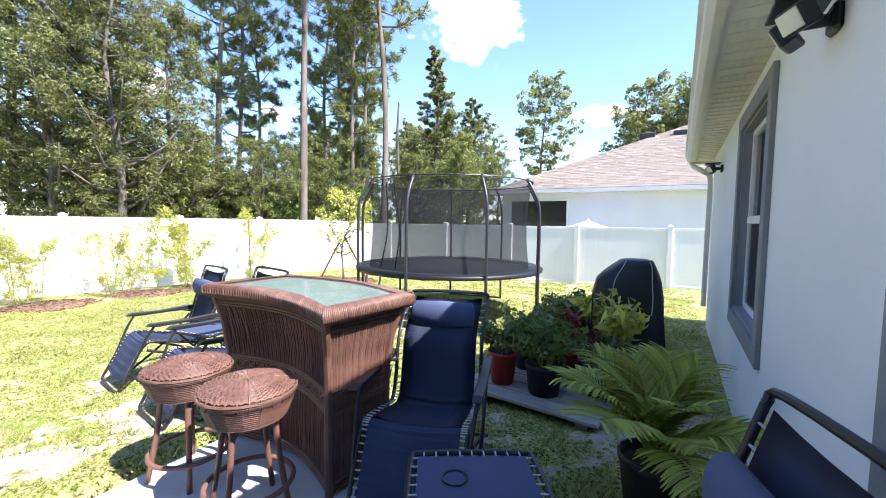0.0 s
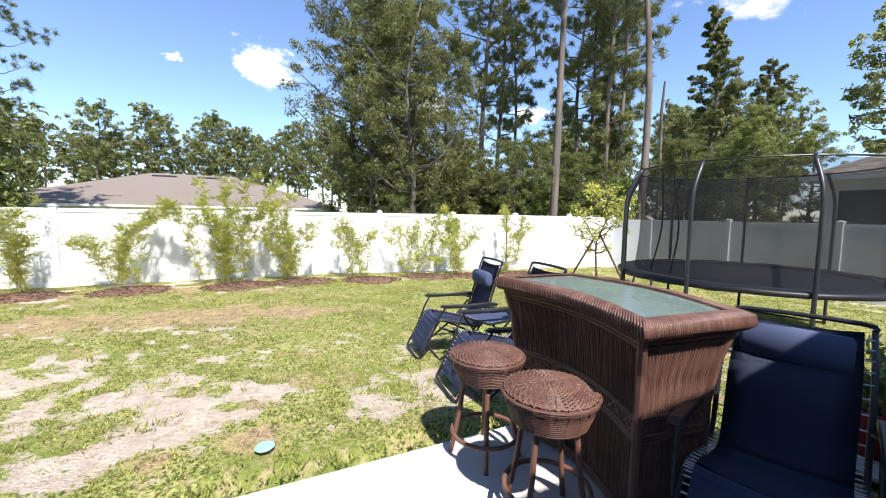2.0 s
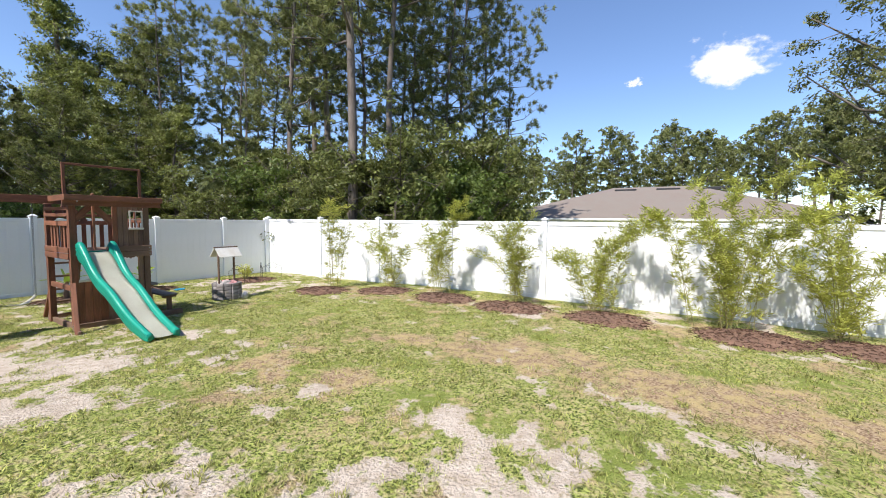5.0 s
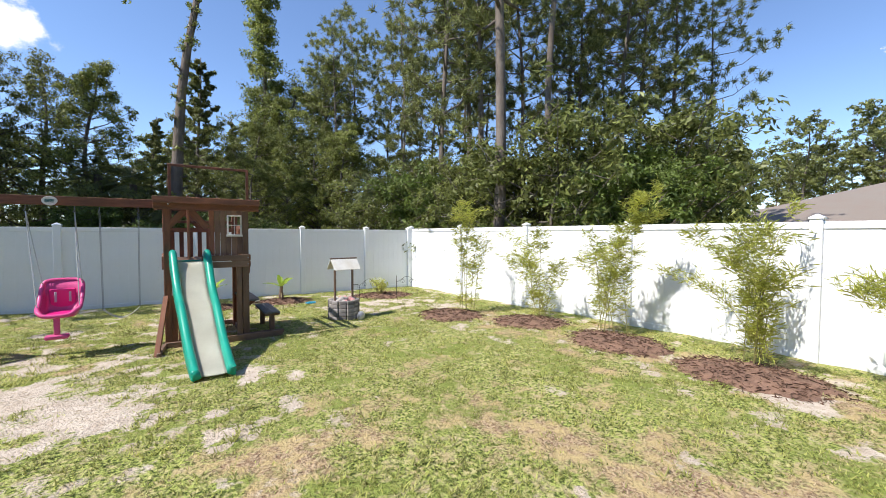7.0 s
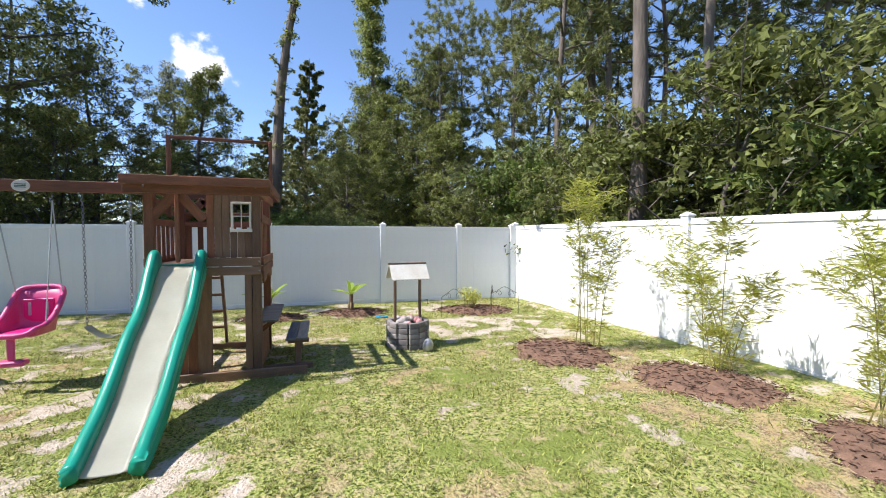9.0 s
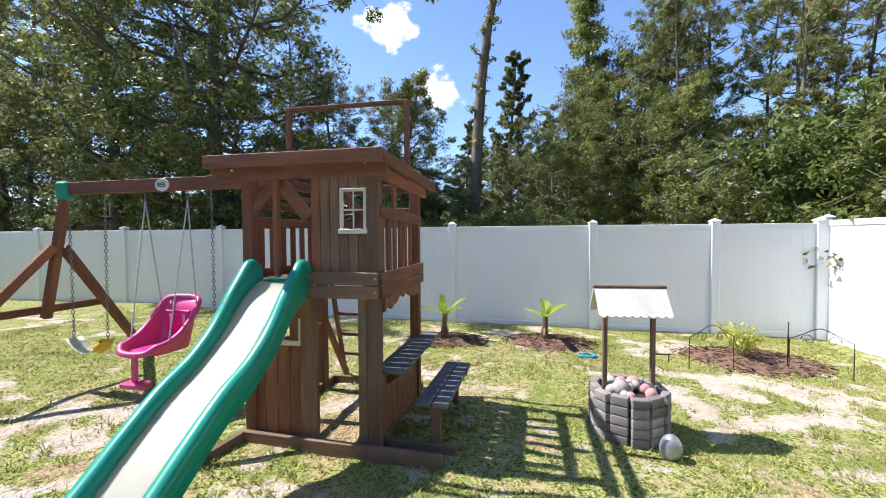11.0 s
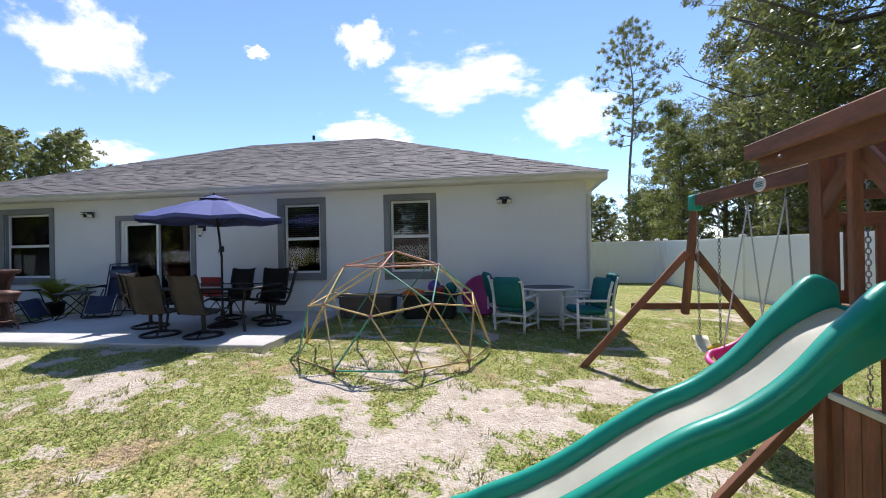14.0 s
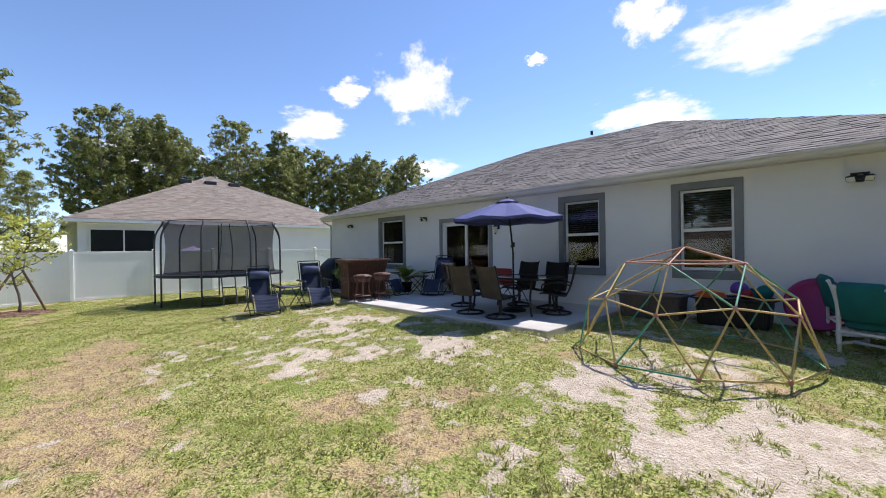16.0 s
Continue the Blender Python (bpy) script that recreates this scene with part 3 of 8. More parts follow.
for prof_y0, prof_y1 in ((HY0 - OV, HY1 + OV),):
    bm = bmesh.new()
    prof = [(-OV, 2.70), (-OV - 0.05, 2.70), (-OV - 0.085, 2.735), (-OV - 0.095, 2.78), (-OV - 0.12, 2.8), (-OV - 0.12, 2.83), (-OV - 0.105, 2.83), (-OV - 0.02, 2.825), (-OV, 2.825)]
    extrude_outline(prof, prof_y1 - prof_y0, bm, pose(0, (prof_y0 + prof_y1) / 2, 0))
    part("gutter", bm, M_GUTTER, house)
part("fascia", boxes((-OV - 0.02, HY0 - OV - 0.02, 2.68, HX1 + OV, HY0 - OV, 2.83), (-OV - 0.02, HY1 + OV, 2.68, HX1 + OV, HY1 + OV + 0.02, 2.83), bevel=0.003), M_GUTTER, house)
ROOF_RUN = (HX1 + 2 * OV + 0.1) / 2
roof_courses("roof", -OV - 0.06, HY0 - OV - 0.04, HX1 + OV + 0.04, HY1 + OV + 0.04, ROOF_RUN, 2.73, 2.835, M_SHINGLE, house, ("w", "s"))
for yy, s in ((HY0 - 0.045, 1), (HY1 + 0.045, -1)):
    ds = smooth_path([(-OV - 0.03, yy - 0.2 * s, 2.71), (-OV + 0.03, yy - 0.12 * s, 2.62), (-0.12, yy, 2.5), (-0.045, yy + 0.02 * s, 2.38), (-0.045, yy + 0.02 * s, 1.5), (-0.045, yy + 0.02 * s, 0.3)], 4)
    part("downspout", tube(ds, 0.042, 6), M_GUTTER, house)
bm = bmesh.new()
lathe([(0.0, 0.14), (0.05, 0.14), (0.05, 0.0)], 8, bm, (5.6, 5.4, 5.5))
part("roof_vent", bm, M_DARK, house)
for w in WINS:
    window(*w)
# sliding glass door
door = thing("door_1", "white framed sliding glass patio door in grey surround", "door", kind="structure")
y0, y1, z0, z1 = DOOR
part("surround", boxes((-0.03, y0 - 0.12, z1, 0.0, y1 + 0.12, z1 + 0.12), (-0.03, y0 - 0.12, 0.16, 0.0, y0, z1), (-0.03, y1, 0.16, 0.0, y1 + 0.12, z1), bevel=0.004), M_TRIM, door)
part("door_frame", boxes((0.03, y0, z0, 0.13, y0 + 0.05, z1), (0.03, y1 - 0.05, z0, 0.13, y1, z1), (0.03, y0 + 0.05, z1 - 0.05, 0.13, y1 - 0.05, z1), (0.03, y0 + 0.05, z0, 0.13, y1 - 0.05, z0 + 0.03), bevel=0.003), M_WHITE, door)
ym = (y0 + y1) / 2
for a, b, xx in ((y0 + 0.05, ym + 0.03, 0.09), (ym - 0.03, y1 - 0.05, 0.05)):
    s = part("sliding_panel", boxes((xx, a, z0 + 0.03, xx + 0.035, a + 0.06, z1 - 0.05), (xx, b - 0.06, z0 + 0.03, xx + 0.035, b, z1 - 0.05), (xx, a + 0.06, z1 - 0.11, xx + 0.035, b - 0.06, z1 - 0.05), (xx, a + 0.06, z0 + 0.03, xx + 0.035, b - 0.06, z0 + 0.1), bevel=0.003), M_WHITE, door)
    g = part("pane", boxes((xx + 0.015, a + 0.06, z0 + 0.1, xx + 0.02, b - 0.06, z1 - 0.11)), M_GLASS, s)
    g.visible_shadow = False

# patio
slab = part("patio_slab", boxes((-3.08, 2.1, -0.1, 0.0, 8.25, 0.15), bevel=0.012), M_CONCRETE)
tagged(slab, "pale concrete patio slab against the house wall", "patio", kind="structure")


# ---- neighbouring houses ----
def far_house(name, label, x0, y0, x1, y1, wall_z, rise, base, roof_mat, windows, sides):
    h = thing(name, label, "house")
    part("wall", boxes((x0, y0, base, x1, y1, wall_z)), M_STUCCO, h)
    o = 0.5
    part("fascia", boxes((x0 - o, y0 - o, wall_z, x1 + o, y1 + o, wall_z + 0.16), bevel=0.01), M_WHITE, h)
    run = min(x1 - x0, y1 - y0) / 2 + o
    for (a, b, c, d, e, f) in windows:
        wn_ = part("window", boxes((a, b, c, d, e, f), bevel=0.01), M_WHITE, h)
        pad = 0.06
        if abs(e - b) < abs(d - a):
            yy = b - 0.004
            m2 = (a + d) / 2
            for p0, p1 in ((a + pad, m2 - 0.03), (m2 + 0.03, d - pad)):
                part("pane", boxes((p0, yy - 0.004, c + pad, p1, yy, f - pad)), M_PANE, wn_)
    roof_courses("roof", x0 - o, y0 - o, x1 + o, y1 + o, run, rise, wall_z + 0.165, roof_mat, h, sides, course=0.2, tab=0.5)
    return h


M_PANE = mat("dark_far_glass", (0.02, 0.022, 0.024), 0.08, var=0.05, bump=0, spec=0.6)
nh = far_house("neighbour_house", "white stucco neighbour house with brown shingled hip roof", -7.6, 24.0, 7.4, 40.0, 2.95, 3.9, -0.4, M_SHINGLE_TAN, [(-7.2, 23.94, 0.3, -4.6, 24.0, 2.68)], ("w", "s"))
for x in (-2.4, -0.9, 0.6):
    part("roof_vent", boxes((x, 29.6, 6.05, x + 0.7, 30.0, 6.35), bevel=0.03), M_DARK, nh)
bh = far_house("back_house", "low house with brown shingled hip roof beyond the back fence", -50.0, -8.6, -34.5, 13.0, 1.8, 2.75, -0.6, M_SHINGLE_TAN, [], ())
for y in (-0.6, 2.6, 5.8):
    part("roof_vent", boxes((-41.6, y, 4.3, -41.2, y + 1.7, 4.52), bevel=0.03), M_DARK, bh)

sh = far_house("far_cottage", "small white house seen low between the trunks", -23.5, -28.0, -17.0, -22.5, 2.9, 0.9, -0.6, M_WHITE, [], ())


# ---- trees ----
def leaf_cloud(points, outward, size, rng, up=0.7, droop=0.0):
    """Small pointed leaves about the given points, turned outwards and to the light."""
    c = np.asarray(points)
    k = len(c)
    n = rng.normal(size=(k, 3)) * 0.75 + outward * 0.7
    n[:, 2] += up
    n /= np.linalg.norm(n, axis=1)[:, None] + 1e-9
    u = np.cross(n, rng.normal(size=(k, 3)))
    u /= np.linalg.norm(u, axis=1)[:, None] + 1e-9
    w = np.cross(n, u)
    u[:, 2] -= droop
    s = size * rng.uniform(0.55, 1.4, (k, 1))
    v = np.stack([c - u * s, c + w * s * 0.75, c + u * s], 1).reshape(-1, 3)
    return v, np.arange(3 * k).reshape(-1, 3)


def numpy_part(name, v, f, material, parent):
    me = bpy.data.meshes.new(name)
    n = f.shape[1]
    me.vertices.add(len(v))
    me.vertices.foreach_set("co", np.asarray(v, np.float32).reshape(-1))
    me.loops.add(f.size)
    me.loops.foreach_set("vertex_index", f.reshape(-1).astype(np.int32))
    me.polygons.add(len(f))
    me.polygons.foreach_set("loop_start", np.arange(0, f.size, n, dtype=np.int32))
    me.update(calc_edges=True)
    me.validate()
    me.materials.append(material)
    ob = new(name, me)
    ob.parent = parent
    return ob


def clumps(centres, radii, per, rng, flat=0.7):
    """Points and outward directions of leaves about many small clumps."""
    out, dirs = [], []
    for c, r in zip(centres, radii):
        d = rng.normal(size=(per, 3))
        d /= np.linalg.norm(d, axis=1)[:, None]
        dirs.append(d.copy())
        d *= (rng.uniform(0.1, 1.0, (per, 1)) ** 0.4) * r * rng.uniform(0.7, 1.15, (per, 1))
        d[:, 2] *= flat
        out.append(np.asarray(c) + d)
    return np.concatenate(out), np.concatenate(dirs)


def trunk_and_limbs(h, r, seed, limb_from, limb_len, limbs, rise=0.3, bend=0.25, leaf_zone=1.0):
    """Bent tapering trunk with tapering limbs; returns the mesh and the limb ends."""
    rg = random.Random(seed)
    n = 9
    pts = [Vector((math.sin(i * 0.9 + seed) * bend * i / n, math.cos(i * 0.7 + seed * 2) * bend * i / n, h * i / n)) for i in range(n + 1)]
    bm = tube(pts, [r * (1.25 if i == 0 else 1) * (1 - 0.86 * i / n) for i in range(n + 1)], 8)
    ends = []
    for k in range(limbs):
        u = limb_from + (0.98 - limb_from) * (k + rg.random()) / limbs
        i = min(n - 1, int(u * n))
        o = pts[i].lerp(pts[i + 1], u * n - i)
        a = k * 2.4 + rg.random()
        ln = limb_len(u) * rg.uniform(0.7, 1.2)
        d = Vector((math.cos(a), math.sin(a), rise * rg.uniform(0.3, 1.5)))
        m1 = o + d * ln * 0.5 + Vector((0, 0, -0.08 * ln))
        e = o + d * ln + Vector((rg.uniform(-0.2, 0.2), rg.uniform(-0.2, 0.2), 0.12 * ln))
        rr = max(0.015, r * (1 - u) * 0.45 + 0.012)
        tube([o, m1, e], [rr, rr * 0.6, rr * 0.25], 5, bm)
        ends.append((o, m1, e, ln))
    return bm, ends, pts


def pine(h, r, seed, crown_from=0.5, spread=1.0, tufts=7):
    """Tall slash pine: bare trunk, open crown of round needle tufts on thin limbs."""
    t = thing("pine_tree", "tall pine with a bare trunk and an open needle crown", "tree")
    shape = lambda u: spread * h * 0.15 * (1.1 - abs(u - 0.72) * 1.7)
    bm, ends, pts = trunk_and_limbs(h, r, seed, crown_from, shape, 36, 0.35, 0.35)
    rng = np.random.default_rng(seed)
    cs, ax = [], []
    for o, m1, e, ln in ends:
        for k in range(tufts):
            q = rng.uniform(0.15, 1.0)
            p = m1.lerp(e, q)
            side = Vector(rng.normal(size=3) * (1, 1, 0.45) + (0, 0, 0.35))
            tip = p + side * 0.2 * ln
            if k < 4:
                tube([p, tip], [0.018, 0.007], 3, bm, caps=False)
            cs.append(np.array(tip))
            ax.append(np.array((tip - o).normalized()) + (0, 0, 0.5))
    part("trunk", bm, M_BARK_PINE, t, smooth=True)
    for k in range(10):
        cs.append(np.array(pts[-1]) + rng.normal(size=3) * (0.35, 0.35, 0.5))
        ax.append(np.array((0, 0, 1.0)))
    per = 40
    c, a = np.repeat(np.array(cs), per, 0), np.repeat(np.array(ax), per, 0)
    d = rng.normal(size=c.shape) + a * 0.55
    d /= np.linalg.norm(d, axis=1)[:, None]
    c = c + rng.normal(size=c.shape) * 0.07
    ln = 0.33 * rng.uniform(0.6, 1.2, (len(c), 1))
    w = np.cross(d, rng.normal(size=d.shape))
    w /= np.linalg.norm(w, axis=1)[:, None] + 1e-9
    w *= 0.026
    v = np.stack([c - w, c + w, c + d * ln], 1).reshape(-1, 3)
    numpy_part("crown", v, np.arange(len(v)).reshape(-1, 3), M_PINE, t)
    return t


def broadleaf(name, label, h, r, seed, material, crown_from, width, leaves, size, limbs=26, clump_r=0.75, bark=None, rise=0.5, twigs=7, top=0.35):
    """Leafy tree: many small leaf clumps on twigs of spreading limbs, with gaps."""
    t = thing(name, label, "tree")
    shape = lambda u: width * (top + 0.9 * math.sin(math.pi * min(1, max(0.05, (u - crown_from) / (1.02 - crown_from)) ** 0.75)))
    bm, ends, pts = trunk_and_limbs(h * 0.95, r, seed, crown_from, shape, limbs, rise, 0.3)
    rng = np.random.default_rng(seed)
    cen, rad = [], []
    for o, m1, e, ln in ends:
        for k in range(twigs):
            p = m1.lerp(e, k / (twigs - 1))
            tip = p + Vector(rng.normal(size=3) * (1, 1, 0.6)) * 0.2 * ln
            if k % 2:
                tube([p, tip], [0.016, 0.006], 3, bm, caps=False)
            cen.append(np.array(tip))
            rad.append(clump_r * rng.uniform(0.35, 0.85))
    part("trunk", bm, bark or M_BARK, t, smooth=True)
    for k in range(6):
        cen.append(np.array(pts[-1]) + rng.normal(size=3) * 0.3 * clump_r)
        rad.append(clump_r * 0.6)
    p, d = clumps(cen, rad, max(6, leaves // len(cen)), rng)
    v, f = leaf_cloud(p, d, size, rng)
    numpy_part("crown", v, f, material, t)
    return t


def conifer(h, r, seed, width, leaves, label="dark cedar with drooping sprays of foliage"):
    t = thing("cedar_tree", label, "tree")
    shape = lambda u: width * (1.12 - u)
    bm, ends, pts = trunk_and_limbs(h, r, seed, 0.1, shape, 60, 0.5, 0.3)
    part("trunk", bm, M_BARK, t, smooth=True)
    rng = np.random.default_rng(seed)
    cen, rad = [], []
    for o, m1, e, ln in ends:
        for k in range(6):
            cen.append(np.array(m1.lerp(e, k / 5)) + rng.normal(size=3) * 0.14 * ln)
            rad.append(max(0.14, ln * rng.uniform(0.1, 0.2) + 0.08))
    p, d = clumps(cen, rad, max(6, leaves // len(cen)), rng, 0.55)
    v, f = leaf_cloud(p, d, 0.08, rng, 0.5, 0.35)
    numpy_part("crown", v, f, M_CEDAR, t)
    return t


def fan_palm(h, seed):
    """Cabbage palm: rough trunk with a head of fan leaves."""
    t = thing("cabbage_palm", "cabbage palm with a round head of fan leaves", "tree")
    rg = random.Random(seed)
    part("trunk", tube([(0, 0, 0), (0.05, 0.02, h * 0.5), (0, 0, h)], [0.2, 0.17, 0.16], 9), M_BARK, t)
    vs, fs = [], []
    for k in range(46):
        a, el = k * 2.4, rg.uniform(-0.8, 1.3)
        d = Vector((math.cos(a) * math.cos(el), math.sin(a) * math.cos(el), math.sin(el)))
        base = Vector((0, 0, h)) + d * rg.uniform(0.5, 0.9)
        side = d.cross(Vector((0, 0, 1))).normalized()
        for j in range(23):
            f = (j - 11) / 11
            tip = base + (d * math.cos(f * 1.5) + side * math.sin(f * 1.5)).normalized() * rg.uniform(0.6, 0.85) + Vector((0, 0, -0.25))
            o = side.cross(d) * 0.008 + side * 0.022
            i = len(vs)
            vs += [base - o, base + o, tip]
            fs.append((i, i + 1, i + 2))
        i = len(vs)
        vs += [Vector((0, 0, h)) - side * 0.015, Vector((0, 0, h)) + side * 0.015, base]
        fs.append((i, i + 1, i + 2))
    numpy_part("crown", np.array([tuple(v) for v in vs]), np.array(fs), M_FANPALM, t)
    return t


def plant_at(tree, x, y, scale, turn, tilt=0.0):
    m = pose(x, y, gz(max(-60, min(60, x)), max(-60, min(60, y))) - 0.1, tilt, tilt * 0.6, turn)
    c = copy_thing(tree, m)
    c.scale = (scale * 0.98, scale, scale)
    return c


P = [pine(20, 0.17, 11, 0.36, 1.0, 9), pine(20, 0.17, 12, 0.5, 0.85, 8), pine(20, 0.15, 13, 0.3, 1.1, 9), pine(20, 0.15, 16, 0.2, 0.75, 10)]
O = [broadleaf("oak_tree", "dense dark leafy oak beyond the fence", 12, 0.26, 21, M_OAK, 0.12, 3.0, 34000, 0.076, 44, 0.72), broadleaf("oak_tree", "vine-covered leafy tree beyond the fence", 12, 0.2, 22, M_VINE, 0.06, 1.75, 32000, 0.074, 46, 0.62), broadleaf("oak_tree", "tall shaggy tree with dark hanging foliage", 14, 0.24, 23, M_CEDAR, 0.15, 3.0, 34000, 0.07, 44, 0.7, None, 0.25)]
O.append(broadleaf("oak_tree", "wide spreading oak with long dark level limbs", 12, 0.3, 24, M_OAK, 0.1, 3.3, 60000, 0.072, 54, 0.8, None, 0.12, 10, 0.4))
B = [broadleaf("bushy_tree", "bushy full tree, leafy down to the ground", 12, 0.18, 31, M_CEDAR, 0.05, 1.9, 38000, 0.06, 56, 0.55), broadleaf("shrub", "low sunlit undergrowth shrub", 4, 0.07, 32, M_BUSH, 0.03, 1.5, 8500, 0.08, 26, 0.5), broadleaf("shrub", "low dark undergrowth shrub", 4.5, 0.08, 33, M_OAK, 0.03, 1.8, 8500, 0.085, 26, 0.55)]
FP = [broadleaf("far_pine", "distant pine with a rounded crown", 16, 0.2, 71, M_PINE, 0.42, 2.3, 4800, 0.21, 34, 0.62, M_BARK_PINE, 0.35), broadleaf("far_pine", "distant slender pine behind the houses", 16, 0.18, 72, M_PINE, 0.3, 1.7, 4800, 0.2, 34, 0.58, M_BARK_PINE, 0.35), broadleaf("far_oak", "distant leafy tree in thick woods", 12, 0.2, 73, M_OAK, 0.08, 2.8, 7500, 0.17, 36, 0.8)]
C = [conifer(12, 0.16, 41, 2.0, 28000)]
F = [fan_palm(5.0, 51)]
IVY = broadleaf("ivy_clad_pine", "leaning pine trunk clad in ivy", 16, 0.26, 61, M_VINE, 0.1, 0.16, 5200, 0.055, 70, 0.24, M_BARK_PINE, 0.5, 4, 0.6)
VINE = broadleaf("ivy_clad_pine", "tall trunk wrapped in a thick column of vines", 16, 0.2, 62, M_VINE, 0.05, 0.6, 30000, 0.08, 70, 0.6, M_BARK_PINE, 0.4, 6, 0.5)
DEAD = thing("dead_pine", "thin dead pine trunk with a broken top", "tree")
part("trunk", tube([(0, 0, 0), (0.08, 0.05, 4), (0, 0, 8), (0.1, 0, 9.6)], [0.11, 0.1, 0.08, 0.05], 7), M_BARK, DEAD)
# positions: kind, variant, x, y, height
WEST = ((0, -13.9, -4.9, 22), (1, -17.9, -6.3, 22), (0, -22.8, -6.3, 17), (2, -24, -6.2, 18), (0, -25.5, -5.5, 16), (2, -26.9, -4.8, 14), (1, -19.6, -13.3, 22), (0, -18.7, -11.4, 22), (2, -16.1, -11, 20), (0, -27.2, -10.4, 17), (1, -15.8, 19.3, 24), (0, -22.1, 19, 23), (2, -22.4, 20.5, 22), (3, -16.8, 23.9, 22))
NORTHWEST = ((3, -17, 25.1, 21), (1, -14.3, 23.5, 24), (2, -19.8, 25.3, 22), (0, -22.2, 27, 22), (3, -21, 28.1, 20), (2, -30.9, 21.5, 14), (0, -27, 15.5, 19), (3, -24, 23, 20))
SOUTHWEST = ((0, -15.4, -20, 15), (2, -18.2, -20, 14), (3, -17.7, -17, 14), (2, -20.7, -20, 14), (0, -19.7, -17, 13), (0, -21, -11, 19), (1, -25.7, -11.7, 18), (2, -24.9, -17, 12), (3, 10.6, -12, 16), (1, 33.2, -14, 23), (2, 7.0, -15.5, 15), (1, 3.5, -18, 14), (3, -20.3, -14.3, 15), (2, -22.5, -15, 15), (0, -23.5, -9, 17), (3, -16.2, -14.6, 13), (2, -27, -14, 15), (1, -14.2, -18.5, 13))
rt = random.Random(5)
for row in (WEST, NORTHWEST, SOUTHWEST):
    for k, x, y, h in row:
        plant_at(P[k], x, y, h / 20, rt.uniform(0, 360), rt.uniform(-1.5, 1.5))
SOUTH_TALL = ((3, 1.6, -11.2, 13), (2, 5.4, -11.0, 13), (2, 8.4, -12.6, 11), (1, -14.2, -20.5, 12.5), (0, -12.6, -21.5, 11), (1, -11.2, -19.5, 9.5), (2, -0.6, -14.5, 8), (1, 14.1, -10.6, 8), (0, 14.8, -13.7, 10), (1, 20.5, -13, 11.5), (0, 17.6, -14.5, 9), (1, 23.5, -13.5, 9), (0, 11.9, -14, 9), (2, -2.4, -16, 8), (0, 4.2, -14.5, 9))
SOUTH_LOW = ((1, -3.9, -14, 7.6), (1, -10.2, -14.2, 5.5), (0, -8.8, -13.5, 4.8), (1, -13.3, -15.6, 7.5), (0, -9.6, -16.5, 7), (0, -12.6, -17.5, 7.5), (0, -15.5, -16, 6), (0, -1.0, -11.6, 5))
WEST_LOW = ((0, -18, -14, 6), (0, -17.2, -9.5, 5.2), (0, -20.5, -7.5, 5.5), (0, -22, -3.8, 5), (0, -19, -11.2, 5.5), (0, -17.6, 18.5, 6), (0, -19.8, 21.5, 6.5), (0, -16.5, 21.8, 5.5), (0, -21.6, 17.5, 6), (0, -18.5, 25, 6.5), (0, -13.5, 25.5, 6), (1, -10.6, 25.5, 6.8), (1, -9.3, 27.5, 6.2), (1, -12.2, 28, 7.5))
for k, x, y, h in (*SOUTH_TALL, *SOUTH_LOW, *WEST_LOW):
    plant_at(O[k], x, y, h / (12, 12, 14, 12)[k], rt.uniform(0, 360))
for x, y, h in ((-20.8, 12.0, 13), (-18.3, 13.1, 12), (-24.0, 11.7, 16), (-22.5, 13.8, 14), (-19.5, 15.5, 11)):
    plant_at(B[0], x, y, h / 12, rt.uniform(0, 360))
for x, y, h in ((-7.3, -18, 10), (-9.0, -19, 7.5), (-17.2, 33.6, 16), (-13.5, 32.0, 11), (-5.6, -16.5, 6.5)):
    plant_at(C[0], x, y, h / 12, rt.uniform(0, 360))
for x, y, h in ((-5.1, -12.3, 3.3), (-12.95, -11.6, 3.7), (-4.2, -12.9, 3.6), (-6.0, -12.2, 2.6)):
    plant_at(F[0], x, y, h / 5, rt.uniform(0, 360))
for k, x, y, h in ((0, -12.6, 46.5, 17), (0, -6, 61, 16), (1, -1.7, 61.3, 15)):
    plant_at(FP[k], x, y, h / 16, rt.uniform(0, 360))
plant_at(IVY, -6.0, -13.2, 1.0, 20, 0).rotation_euler.y = radians(-5.2)
plant_at(VINE, -10.9, -21.5, 1.12, 40, 0)
plant_at(DEAD, -16.1, 27.1, 1.0, 0)
plant_at(B[1], -14.6, -11.0, 0.62, 30)
# undergrowth along the outside of the fences
for k in range(84):
    s = rt.random()
    if k < 28:
        x, y = FX - rt.uniform(1.6, 6.5), rt.uniform(-13, -1.5)
    elif k < 56:
        x, y = FX - rt.uniform(3, 13), rt.uniform(14.5, 30)
    else:
        x, y = rt.uniform(-12, 12), FS - rt.uniform(2.6, 7)
    plant_at(B[1 if s < 0.45 else 2], x, y, rt.uniform(0.4, 0.7) if k >= 56 else rt.uniform(0.6, 1.1), rt.uniform(0, 360))
# far woods behind the neighbouring houses
def crown_arrays(tree):
    """Vertices and faces of a tree's crown and trunk, for woods too far and thick to count."""
    out = []
    for name in ("crown", "trunk"):
        me = [o for o in tree.children if o.name.startswith(name)][0].data
        v = np.empty(len(me.vertices) * 3, np.float32)
        me.vertices.foreach_get("co", v)
        out.append((v.reshape(-1, 3), [tuple(p.vertices) for p in me.polygons] if name == "trunk" else np.array([tuple(p.vertices) for p in me.polygons])))
    return out


